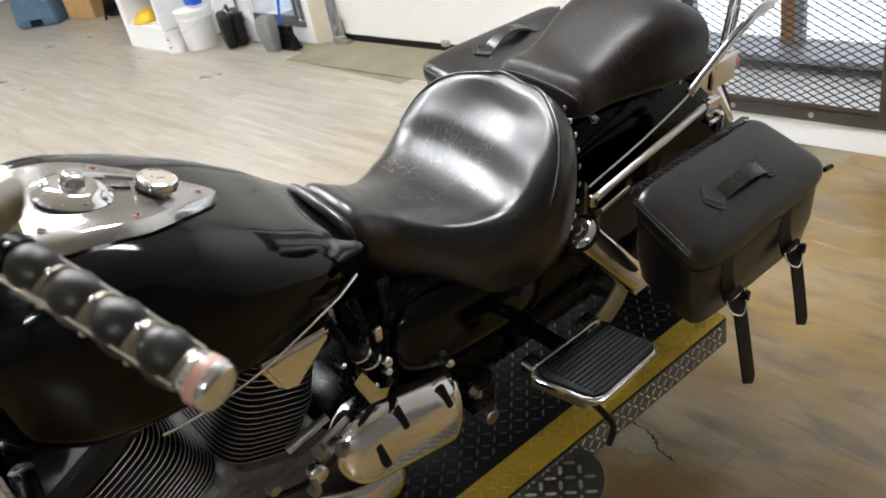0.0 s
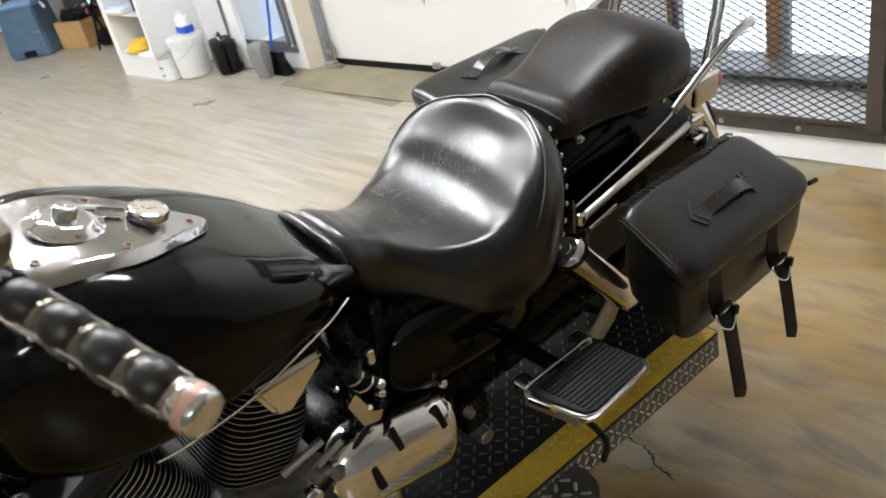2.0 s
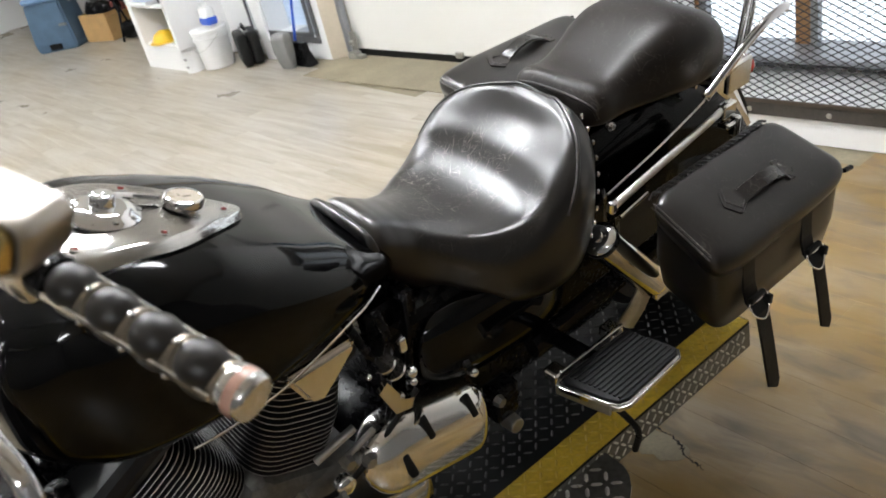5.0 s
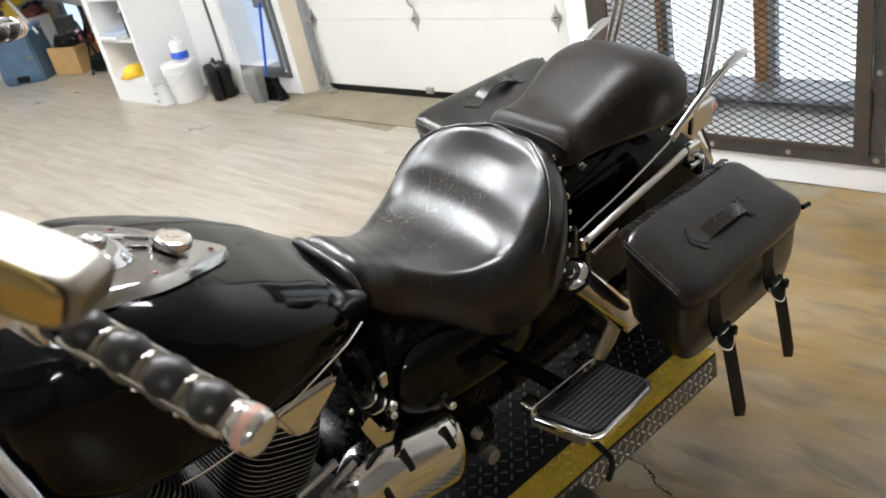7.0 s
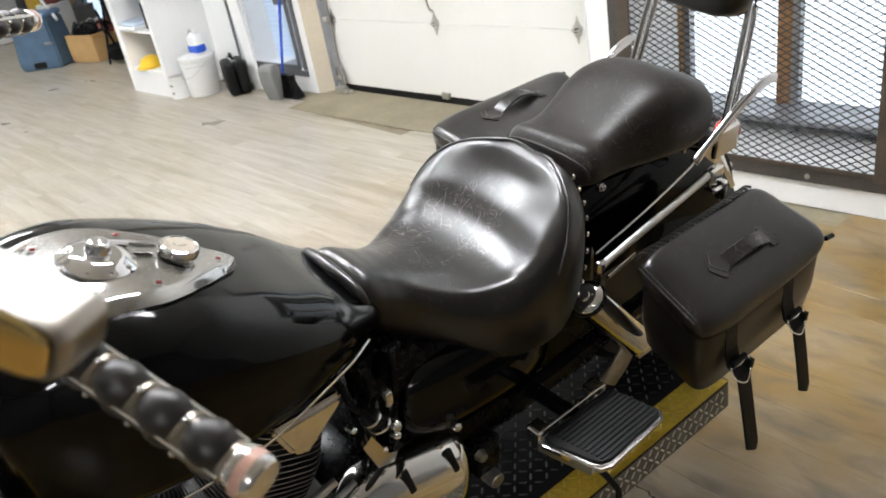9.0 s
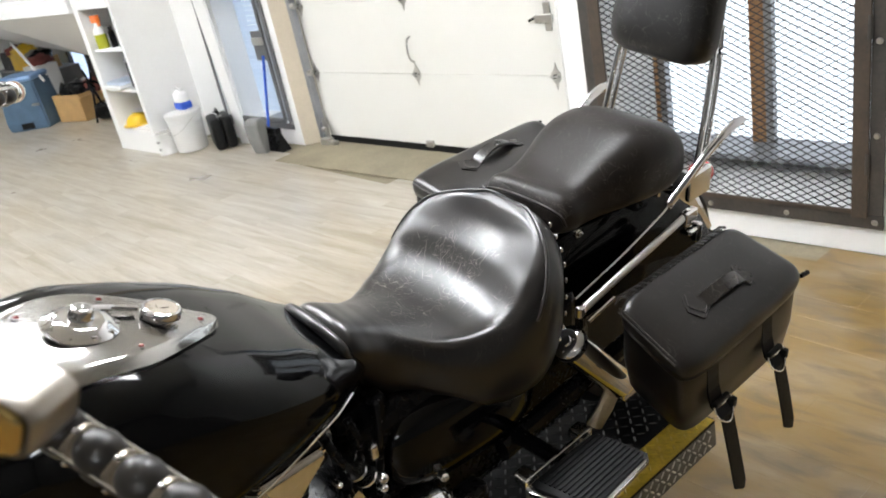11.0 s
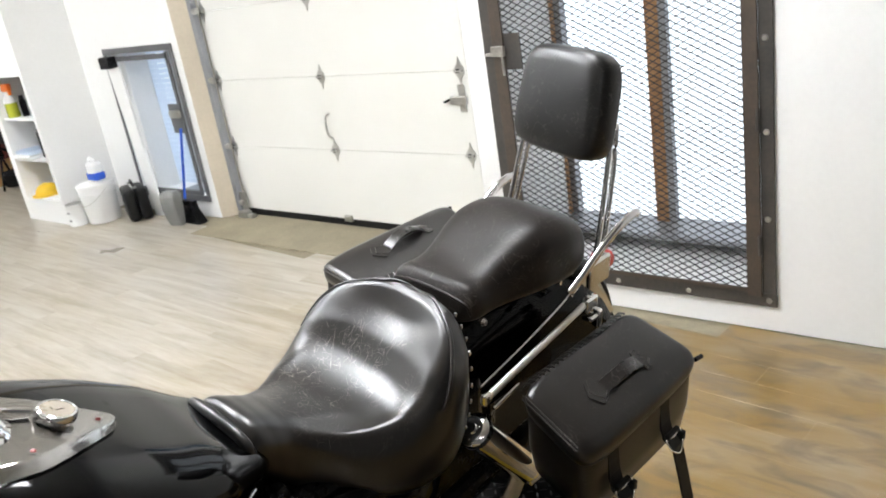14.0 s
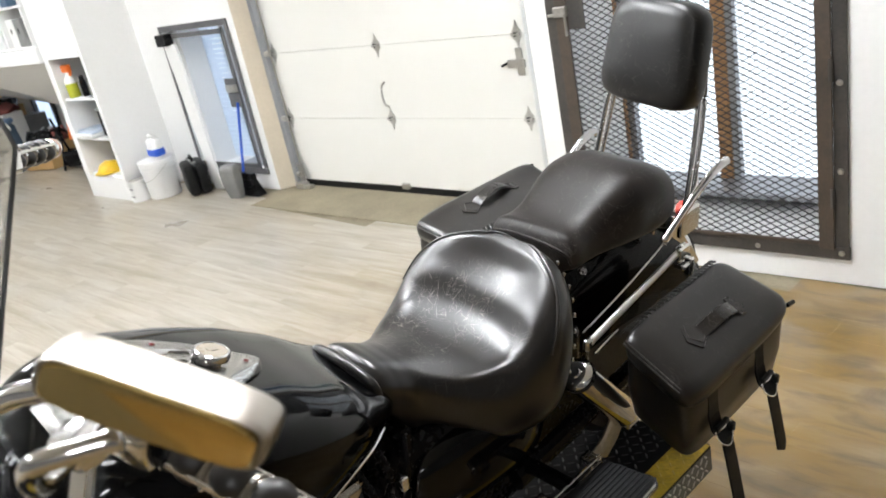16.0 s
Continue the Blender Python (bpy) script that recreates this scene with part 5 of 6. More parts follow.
def cylinder(name, lean, s0, s1, hx, hy):
    ax = Vector((0, math.sin(radians(lean)), math.cos(radians(lean))))
    rot = ax.to_track_quat("Z", "Y").to_matrix().to_4x4()
    m0 = Matrix.Translation(CRANK) @ Matrix.Rotation(radians(-lean), 4, "X")
    core = boxes(((0, 0, (s0 + s1) / 2), (2 * hx - 0.05, 2 * hy - 0.05, s1 - s0)), bevel=0.02, m=m0)
    cyl = part(name, core, M_FIN, bike, "black finned engine cylinder")
    n = int((s1 - s0) / 0.0112)
    for i in range(n):
        s = s0 + 0.006 + i * 0.0112
        k = 1.0 - 0.10 * abs(i / n - 0.45) * 2
        bm = bmesh.new()
        ring = [(power(math.cos(2 * math.pi * j / 28), 0.5) * hx * k, power(math.sin(2 * math.pi * j / 28), 0.5) * hy * k) for j in range(28)]
        ring_faces(bm, [[m0 @ Vector((x * g, y * g, s + z)) for x, y in ring] for g, z in ((0.985, 0.0), (1.0, 0.0008), (1.0, 0.0030), (0.985, 0.0038))])
        part("fin", bm, M_FIN, cyl)
        bm = bmesh.new()
        ring_faces(bm, [[m0 @ Vector((x * g, y * g, s + z)) for x, y in ring] for g, z in ((1.0, 0.0010), (1.0035, 0.0014), (1.0035, 0.0026), (1.0, 0.0029))])
        part("fin_edge", bm, M_ALLOY, cyl, "bare machined fin edge")
    return cyl, m0


rear, mr = cylinder("rear_cylinder", 24, 0.155, 0.375, 0.136, 0.092)
front, mf = cylinder("front_cylinder", -28, 0.155, 0.375, 0.126, 0.090)
for m0 in (mr, mf):
    part("cylinder_base", boxes(((0, 0, 0.125), (0.27, 0.19, 0.06)), bevel=0.02, m=m0), M_CASE, bike, "grey cast cylinder base")
    part("rocker_cover", boxes(((0, 0, 0.385), (0.25, 0.19, 0.05)), bevel=0.02, m=m0), M_FIN, bike)
bm = bmesh.new()
ring_faces(bm, [[(x, y, z) for y, z in ((-0.262, 0.606), (-0.125, 0.606), (-0.130, 0.585), (-0.205, 0.520), (-0.232, 0.532))] for x in (0.165, 0.188)])
bmesh.ops.bevel(bm, geom=list(bm.edges), offset=0.009, segments=3, affect="EDGES")
part("cylinder_badge_cover", bm, M_CHROME_WORN, bike, "triangular chrome cover below the tank", angle=40)
# black block added to darken the gap before the engine
bm = boxes(((0, -0.655, 0.36), (0.24, 0.05, 0.46)), bevel=0.015)
part("gap_block", bm, M_BLACK, bike, "added black block that darkens the gap before the engine")
for sx in (-0.11, 0.11):
    part("downtube", tube(bmesh.new(), [(sx, -0.60, 0.60), (sx, -0.66, 0.12)], 0.018, 10), M_BLACK, bike, smooth=True)
part("crankcase", boxes(((0, -0.28, 0.20), (0.30, 0.46, 0.22)), bevel=0.03), M_CASE, bike, "dark cast alloy crankcase", angle=50)
part("gearbox_case", boxes(((0, -0.02, 0.24), (0.26, 0.26, 0.20)), bevel=0.03), M_BLACK, bike, "black gearbox case", angle=50)
part("frame_spine", boxes(((0, -0.3, 0.565), (0.07, 0.62, 0.05)), ((0, 0.03, 0.32), (0.24, 0.035, 0.5)), bevel=0.01), M_BLACK, bike, "black frame spine and seat post")
bm = boxes(((0.0, 0.0, 0.36), (0.20, 0.12, 0.40)), bevel=0.02)
part("airbox", bm, M_BLACK, bike)
# rounded chrome cover on the left side
A, B = Vector((0.0, -0.100, 0.286)), Vector((0.0, 0.092, 0.238))
d = (B - A).normalized()
up = Vector((0, -d.z, d.y))
bm = bmesh.new()
rings = []
for t in [-0.072, -0.069, -0.062, -0.050, -0.034, -0.015, 0.01, 0.05, 0.10, 0.15, 0.19, 0.208, 0.214, 0.217]:
    k = math.sqrt(max(0.0, 1 - min(0.0, (t - 0.01) / 0.084) ** 2)) * (1.0 if t < 0.20 else 1 - ((t - 0.20) / 0.022) ** 2 * 0.4)
    ring = []
    for j in range(36):
        a = 2 * math.pi * j / 36
        ring.append(A + d * t + up * (0.077 * k * power(math.sin(a), 0.85)) + Vector((0.165 + 0.055 * k * power(math.cos(a), 0.75) - 0.24 * 0.077 * k * math.sin(a), 0, 0)))
    rings.append(ring)
ring_faces(bm, rings)
cover = part("chrome_side_cover", bm, M_PLATE, bike, "rounded polished cover with three slots", angle=50)
for k, off, out in ((0.30, 0.050, 0.210), (0.86, 0.050, 0.210), (0.03, 0.0, 0.218)):
    p = A + (B - A) * k + up * off + Vector((out - 0.24 * off, 0, 0))
    bm = boxes(((0, 0, 0), (0.014, 0.018, 0.054)), bevel=0.006, m=Matrix.Translation(p) @ Matrix.Rotation(math.atan2(d.z, d.y) + radians(20), 4, "X") @ Matrix.Rotation(radians(-24), 4, "Y"))
    part("slot", bm, M_RUBBER, cover, "dark slot")
bm = bmesh.new()
tube(bm, smooth_path([(0.155, -0.27, 0.21), (0.19, -0.16, 0.17), (0.19, -0.05, 0.15)]), 0.02, 12, 0.045)
part("lower_cover", bm, M_CHROME_WORN, bike, "polished lower engine cover", smooth=True)
part("alternator_cover", lathe(bmesh.new(), [(0.0, 0.0), (0.09, 0.0), (0.09, 0.03), (0.075, 0.045), (0.0, 0.052)], Matrix.Translation((0.155, -0.33, 0.19)) @ Matrix.Rotation(radians(90), 4, "Y"), 32), M_CHROME_WORN, bike, angle=40)
# linkage, bolts, hoses in the gap behind the cylinders
for pts, r in (([(0.13, -0.05, 0.58), (0.150, -0.045, 0.52), (0.14, -0.06, 0.45), (0.12, -0.05, 0.36)], 0.009), ([(0.12, 0.02, 0.57), (0.145, 0.0, 0.50), (0.145, -0.015, 0.40), (0.12, 0.0, 0.30)], 0.008), ([(0.10, -0.10, 0.58), (0.15, -0.09, 0.52), (0.14, -0.06, 0.46)], 0.009)):
    bm = bmesh.new()
    tube(bm, smooth_path(pts), r, 10)
    part("hose", bm, M_BLACK, bike, smooth=True)
part("plug", boxes(((0.176, -0.036, 0.522), (0.012, 0.015, 0.030)), bevel=0.003), M_CHROME_WORN, bike)
for c, r, k in (((0.165, -0.070, 0.492), 0.019, 20), ((0.168, -0.056, 0.470), 0.021, 20), ((0.168, -0.040, 0.340), 0.024, 20), ((0.168, -0.040, 0.326), 0.025, 20), ((0.168, -0.041, 0.312), 0.024, 20)):
    m = Matrix.Translation(c) @ Matrix.Rotation(radians(24), 4, "X")
    bm = lathe(bmesh.new(), [(r - 0.003, -0.003), (r, -0.0035), (r + 0.0015, 0), (r, 0.0035), (r - 0.003, 0.003)], m, k)
    part("clamp_ring", bm, M_CHROME_WORN, bike, angle=40)
for c, r in (((0.175, -0.025, 0.447), 0.011), ((0.175, -0.027, 0.425), 0.009), ((0.180, -0.118, 0.508), 0.007), ((0.182, -0.210, 0.302), 0.021), ((0.175, -0.150, 0.330), 0.012), ((0.182, 0.110, 0.351), 0.010), ((0.178, -0.06, 0.415), 0.007)):
    bm = lathe(bmesh.new(), [(0.0, -0.012), (r, -0.012), (r, 0.002), (r * 0.8, 0.007), (r * 0.35, 0.010), (0.0, 0.0105)], Matrix.Translation(c) @ Matrix.Rotation(radians(78), 4, "Y"), 14)
    part("dome_nut", bm, M_CHROME_WORN, bike, angle=40)
for p, q, r in (((0.172, -0.250, 0.392), (0.178, -0.165, 0.416), 0.008), ((0.168, -0.205, 0.345), (0.172, -0.125, 0.375), 0.006)):
    bm = bmesh.new()
    rod(bm, p, q, r, n=12, bevel=0.002)
    part("link_rod", bm, M_ALLOY, bike)
bm = bmesh.new()
ring_faces(bm, [[(x, y, z) for y, z in ((-0.105, 0.455), (-0.085, 0.47), (-0.055, 0.405), (-0.035, 0.395), (-0.045, 0.375), (-0.08, 0.385))] for x in (0.172, 0.184)])
part("linkage_plate", bm, M_CHROME, bike)
for p in ((0.188, -0.20, 0.365), (0.188, -0.16, 0.335), (0.19, -0.23, 0.29), (0.185, 0.16, 0.235), (0.19, -0.30, 0.36)):
    bm = bmesh.new()
    rod(bm, p, (p[0] + 0.016, p[1], p[2]), 0.014, 0.011, n=6)
    part("case_bolt", bm, M_ALLOY, bike)
bm = bmesh.new()
rod(bm, (0.17, 0.194, 0.14), (0.205, 0.194, 0.14), 0.020, 0.018, n=18, bevel=0.003)
part("pivot_nut", bm, M_ALLOY, bike, "steel pivot nut")
part("rear_brake_bracket", boxes(((0.16, 0.19, 0.20), (0.05, 0.07, 0.09)), bevel=0.01), M_BLACK, bike)
bm = bmesh.new()
tube(bm, smooth_path([(0.16, -0.32, 0.30), (0.18, -0.20, 0.30), (0.175, -0.02, 0.40)]), 0.006, 8)
part("cable", bm, M_RUBBER, bike)
part("exhaust", tube(bmesh.new(), smooth_path([(-0.16, -0.55, 0.25), (-0.2, -0.2, 0.16), (-0.2, 0.5, 0.16), (-0.2, 1.1, 0.18)]), 0.045, 16), M_CHROME, bike, "chrome exhaust pipe", smooth=True)
bm = bmesh.new()
tube(bm, [(0.14, -0.15, 0.15), (0.33, -0.02, -0.015)], 0.012, 10)
part("kickstand", bm, M_CHROME_WORN, bike)

# front end, mostly out of view
fw = part("front_wheel", lathe(bmesh.new(), [(0.10, -0.05), (0.24, -0.05), (0.31, -0.06), (0.335, 0), (0.31, 0.06), (0.24, 0.05), (0.10, 0.05)], Matrix.Translation((0, -1.03, 0.318)) @ Matrix.Rotation(radians(90), 4, "Y"), 36), M_RUBBER, bike, "black front tyre", angle=40)
part("rim", lathe(bmesh.new(), [(0, -0.04), (0.2, -0.03), (0.243, -0.045), (0.243, 0.045), (0.2, 0.03), (0, 0.04)], Matrix.Translation((0, -1.03, 0.318)) @ Matrix.Rotation(radians(90), 4, "Y"), 32), M_ALLOY, fw)
for s in (-1, 1):
    bm = bmesh.new()
    tube(bm, [(s * 0.10, -1.03, 0.32), (s * 0.10, -0.70, 0.97)], 0.027, 14)
    part("fork_tube", bm, M_CHROME, bike, smooth=True)
bm = lathe(bmesh.new(), [(0.0, -0.10), (0.05, -0.09), (0.085, -0.04), (0.095, 0.03), (0.098, 0.05), (0.09, 0.055), (0.0, 0.05)], Matrix.Translation((0, -0.86, 0.86)) @ Matrix.Rotation(radians(95), 4, "X"), 28)
part("headlight", bm, M_CHROME, bike, angle=40)
bm = bmesh.new()
tube(bm, smooth_path([(-0.38, -0.337, 1.143), (-0.30, -0.42, 1.165), (-0.14, -0.65, 1.06), (0, -0.73, 1.02), (0.16, -0.70, 1.06), (0.36, -0.572, 1.165), (0.50, -0.522, 1.132)]), 0.0127, 14)
bar = part("handlebar", bm, M_CHROME, bike, "wide chrome handlebar", smooth=True)


def hand_grip(a, b, s, parent):
    """Chrome sleeve with rows of domed rubber pads in its windows, and a banded end cap."""
    m, l = aim(a, b)
    g = part("grip", lathe(bmesh.new(), [(0.0, -l / 2), (0.0145, -l / 2), (0.0155, -l / 2 + 0.003), (0.0155, l / 2 - 0.003), (0.0, l / 2)], m, 28), M_SLEEVE, parent, "dull chrome grip sleeve with domed rubber pads", angle=40)
    pads = 4
    want = m.to_3x3().inverted() @ Vector((0.62 * s, 0.02, 0.90))
    q0 = math.atan2(want.y, want.x)
    for i in range(pads):
        z = -l / 2 + (i + 0.5) * l / pads
        for k in range(3):
            bm = bmesh.new()
            bmesh.ops.create_uvsphere(bm, u_segments=20, v_segments=12, radius=1.0, matrix=m @ Matrix.Rotation(q0 + radians((0, 150, -150)[k]), 4, "Z") @ Matrix.Translation((0.0065, 0, z)) @ Matrix.Diagonal((0.0162, 0.0190 if k == 0 else 0.0155, l / pads * 0.505, 1)))
            part("pad", bm, M_PAD, g, smooth=True)
        for k in range(3):
            bm = bmesh.new()
            bmesh.ops.create_uvsphere(bm, u_segments=10, v_segments=8, radius=0.0030, matrix=m @ Matrix.Rotation(q0 + radians((0, 100, -100)[k]), 4, "Z") @ Matrix.Translation((0.0178, 0, z - l / pads / 2)))
            part("bead", bm, M_CHROME, g, smooth=True)
    for k in range(3):
        bm = boxes(((0.0172, 0, 0), (0.004, 0.0075, l)), bevel=0.0015, m=m @ Matrix.Rotation(q0 + radians((78, -78, 180)[k]), 4, "Z"))
        part("rib", bm, M_CHROME_WORN, g)
    for i in range(0, pads + 1):
        z = -l / 2 + i * l / pads
        part("collar_ring", lathe(bmesh.new(), [(0.0150, z - 0.0035), (0.0172, z - 0.0018), (0.0172, z + 0.0018), (0.0150, z + 0.0035)], m, 28), M_SLEEVE, g, angle=40)
    e = lathe(bmesh.new(), [(0.0155, l / 2 - 0.002), (0.0180, l / 2 + 0.003), (0.0190, l / 2 + 0.007), (0.0190, l / 2 + 0.022), (0.0176, l / 2 + 0.026), (0.014, l / 2 + 0.0272), (0.0, l / 2 + 0.0275)], m, 56)
    cap_ = part("end_cap", e, M_CHROME_WORN, g, smooth=True)
    part("end_band", lathe(bmesh.new(), [(0.0188, l / 2 + 0.009), (0.0194, l / 2 + 0.0095), (0.0194, l / 2 + 0.0180), (0.0188, l / 2 + 0.0185)], m, 28), M_AMBER, cap_, "faded salmon band")
    return g


GA, GB = Vector((0.494, -0.524, 1.1345)), Vector((0.652, -0.473, 1.093))
hand_grip(GA, GB, 1, bar)
GC, GD = Vector((-0.365, -0.352, 1.148)), Vector((-0.478, -0.250, 1.110))
hand_grip(GC, GD, -1, bar)
dr = (GD - GC).normalized()
fwd = Vector((0, 0, 1)).cross(dr).normalized()
fwd = fwd if fwd.y < 0 else -fwd
bm = boxes(((0, 0, 0), (0.06, 0.05, 0.10)), bevel=0.012, m=aim(GC - dr * 0.09, GC - dr * 0.01)[0] @ Matrix.Translation((0, 0, 0)))
part("throttle_housing", bm, M_CHROME, bar, "chrome throttle and brake housing", angle=40)
bm = bmesh.new()
tube(bm, smooth_path([GC - dr * 0.05 + fwd * 0.03, GC + fwd * 0.055, GC + dr * 0.10 + fwd * 0.060, GC + dr * 0.185 + fwd * 0.050]), [0.012] * 6 + [0.009] * 12 + [0.011], 10, 0.007)
part("brake_lever", bm, M_CHROME, bar, "polished brake lever", smooth=True)
dg = (GB - GA).normalized()
bm = boxes(((0, 0, 0), (0.045, 0.05, 0.06)), bevel=0.01, m=aim(GA - dg * 0.07, GA - dg * 0.01)[0])
part("switch_housing", bm, M_CHROME_WORN, bar, "chrome switch housing", angle=40)
bm = bmesh.new()
rod(bm, GA - dg * 0.012, GA + dg * 0.006, 0.020, n=20, bevel=0.002)
part("grip_collar", bm, M_BLACK, bar)
bm = bmesh.new()
tube(bm, smooth_path([GA - dg * 0.05 + Vector((0.0, -0.045, -0.005)), GA + Vector((0.01, -0.095, -0.03)), (0.585, -0.612, 1.065), (0.605, -0.612, 1.03), (0.625, -0.600, 0.975)]), [0.011] * 8 + [0.0085] * 14 + [0.010] * 3, 10, 0.006)
part("clutch_lever", bm, M_CHROME, bar, "polished clutch lever", smooth=True)
part("lever_perch", boxes(((0, 0, 0), (0.04, 0.06, 0.034)), bevel=0.008, m=Matrix.Translation(GA - dg * 0.06 + Vector((0, -0.03, 0))) @ Matrix.Rotation(radians(20), 4, "Z")), M_CHROME_WORN, bar, angle=40)

# mirror on its stem
MA, MB = Vector((0.6155, -0.6186, 1.3398)), Vector((0.7202, -0.5469, 1.2904))
ux = (MB - MA).normalized()
uy = Vector((-0.6125, 0.7691, -0.1823))
uy = (uy - ux * uy.dot(ux)).normalized()
uz = ux.cross(uy).normalized()
mm = Matrix((ux, uy, uz)).transposed().to_4x4()
mm.translation = (MA + MB) / 2
MH, MD, MV = 0.071, 0.0185, 0.0170


def mirror_ring(t, g, k=0.42):
    return [mm @ Vector(((MH - (1 - g) * 0.06) * power(math.cos(2 * math.pi * j / 40), k), t, MV * g * power(math.sin(2 * math.pi * j / 40), k))) for j in range(40)]


bm = bmesh.new()
ring_faces(bm, [mirror_ring(t, g) for t, g in ((MD - 0.004, 0.90), (MD, 0.93), (MD, 0.99), (MD - 0.004, 1.0), (-MD + 0.008, 1.0), (-MD + 0.003, 0.985), (-MD, 0.96), (-MD, 0.93), (-MD + 0.003, 0.91))])
mir = part("mirror", bm, material("dull_chrome", (0.40, 0.37, 0.33), 0.28, metal=1.0, spread=0.02, rough_spread=0.01), bike, "long flat chrome mirror housing", angle=30)
bm = bmesh.new()
ring_faces(bm, [mirror_ring(t, 0.90) for t in (MD - 0.006, MD - 0.0035)])
part("mirror_glass", bm, material("mirror_silver", (0.9, 0.9, 0.9), 0.01, metal=1.0, spread=0.0, rough_spread=0.0), mir)
# gold base colour stands in for the floor's reflection in the chrome back
bm = bmesh.new()
ring_faces(bm, [mirror_ring(t, g) for t, g in ((-MD + 0.002, 0.90), (-MD - 0.0015, 0.90), (-MD - 0.0025, 0.87))])
part("back_plate", bm, material("gold_reflection_chrome", (0.86, 0.64, 0.27), 0.16, metal=1.0, spread=0.05, rough_spread=0.03), mir, "chrome back plate coloured with a golden floor reflection", angle=30)
bm = bmesh.new()
tube(bm, smooth_path([MA + ux * 0.05 + uz * -0.035, MA + Vector((0.0, -0.03, -0.06)), MA + Vector((-0.045, -0.02, -0.11)), GA - dg * 0.055 + Vector((0, -0.02, 0.02))]), 0.008, 10)
part("mirror_stem", bm, M_CHROME, mir, smooth=True)

# clear windshield, raked back, with rounded upper corners
bm = bmesh.new()
rows = []
for z in steps(0.98, 1.445, 20):
    ye = -0.575 + 0.41 * (z - 1.22)
    w = 0.302 - 0.10 * max(0.0, (z - 1.375) / 0.07) ** 2.2
    rows.append([(w * u, ye + 0.034 - 0.15 * math.sqrt(max(0.0, 1 - (w * u / 0.31) ** 2)), z) for u in steps(-1, 1, 25)])
ring_faces(bm, rows, caps=False, closed=False)
bmesh.ops.solidify(bm, geom=list(bm.faces), thickness=0.0045)
shield = part("windshield", bm, M_GLASSY, bike, "clear curved windshield", smooth=True)
shield.visible_shadow = False
bm = bmesh.new()
tube(bm, [r[0] for r in rows] + rows[-1][1:-1] + [r[-1] for r in reversed(rows)], 0.0024, 6)
part("shield_edge", bm, material("dark_acrylic_edge", (0.10, 0.105, 0.11), 0.25, spread=0.1), shield, "dark polished shield edge", smooth=True)

# ---- saddlebags ----
def saddlebag(at, label, s, slope, straps):
    """A boxy throw-over bag; s is 1 where the outer side faces +x. The lid tilts by slope towards the outside; x runs outwards."""
    b = thing("saddlebag", at, label, "saddlebag", "saddlebags")
    n = 64

    def place(x, y, z):
        if y > 0:
            y += 0.26 * x * y / 0.22
        return (s * x, y, z)

    def ring(x0, x1, y0, y1, z, sl, k=0.24):
        out = []
        for j in range(n):
            a = 2 * math.pi * (j + 0.5) / n
            x, y = (x0 + x1) / 2 + (x1 - x0) / 2 * power(math.cos(a), k), (y0 + y1) / 2 + (y1 - y0) / 2 * power(math.sin(a), k)
            out.append(place(x, y, z + sl * x + 0.005 * noise.noise(Vector((x * 9, y * 7, z * 8 + s)))))
        return out

    bm = bmesh.new()
    low = slope * 0.9
    ring_faces(bm, [ring(-0.035, 0.042, -0.150, 0.150, -0.218, low, 0.4), ring(-0.062, 0.066, -0.200, 0.196, -0.213, low, 0.32), ring(-0.084, 0.082, -0.222, 0.212, -0.192, low, 0.28), ring(-0.094, 0.086, -0.232, 0.222, -0.130, low, 0.26), ring(-0.096, 0.082, -0.234, 0.226, -0.060, slope, 0.26), ring(-0.094, 0.076, -0.232, 0.224, -0.020, slope, 0.26)])
    part("body", bm, M_BAG, b, smooth=True)
    bm = bmesh.new()
    ring_faces(bm, [ring(-0.099, 0.083, -0.238, 0.232, -0.042, slope, 0.28), ring(-0.101, 0.086, -0.241, 0.236, -0.026, slope, 0.28), ring(-0.101, 0.086, -0.241, 0.236, -0.014, slope, 0.28), ring(-0.099, 0.082, -0.238, 0.233, -0.004, slope, 0.28), ring(-0.094, 0.076, -0.232, 0.227, 0.0025, slope, 0.29), ring(-0.084, 0.064, -0.219, 0.214, 0.0058, slope, 0.31), ring(-0.045, 0.035, -0.16, 0.16, 0.0075, slope, 0.36), ring(-0.02, 0.012, -0.08, 0.08, 0.008, slope, 0.42)])
    lid = part("lid", bm, M_BAG, b, "soft padded leather lid", smooth=True)
    for dy, dz in ((-0.2415, -0.006), (-0.2375, 0.0015)):
        bm = bmesh.new()
        tube(bm, smooth_path([place(x, dy, slope * x + dz) for x in (-0.086, -0.04, 0.0, 0.03, 0.056)]), 0.0021, 6)
        part("seam", bm, M_BAG_WORN, lid, "worn double stitched seam")
    # handle: a strap with pointed ends that stands up in the middle
    nrm = Vector((-slope, 0, 1)).normalized()
    sid = Vector((1, 0, slope)).normalized()
    rows = []
    for t in steps(0, 1, 41):
        y = -0.118 + 0.232 * t
        arch = 0.024 * math.sin(math.pi * min(max((t - 0.24) / 0.60, 0), 1)) ** 0.8
        w = 0.0175
        if t < 0.24:
            w = min(0.034 * t / 0.09 + 0.002, 0.034 - 0.016 * max(0.0, (t - 0.10) / 0.14))
        elif t > 0.84:
            w = min(0.030 * (1 - t) / 0.08 + 0.002, 0.030)
        c = Vector((0.002 + 0.010 * t, y, 0.0085 + slope * (0.002 + 0.010 * t))) + nrm * arch
        rows.append([Vector((s * p.x, p.y, p.z)) for p in (c - sid * w - nrm * 0.002, c + sid * w - nrm * 0.002, c + sid * w * 0.92 + nrm * 0.0025, c - sid * w * 0.92 + nrm * 0.0025)])
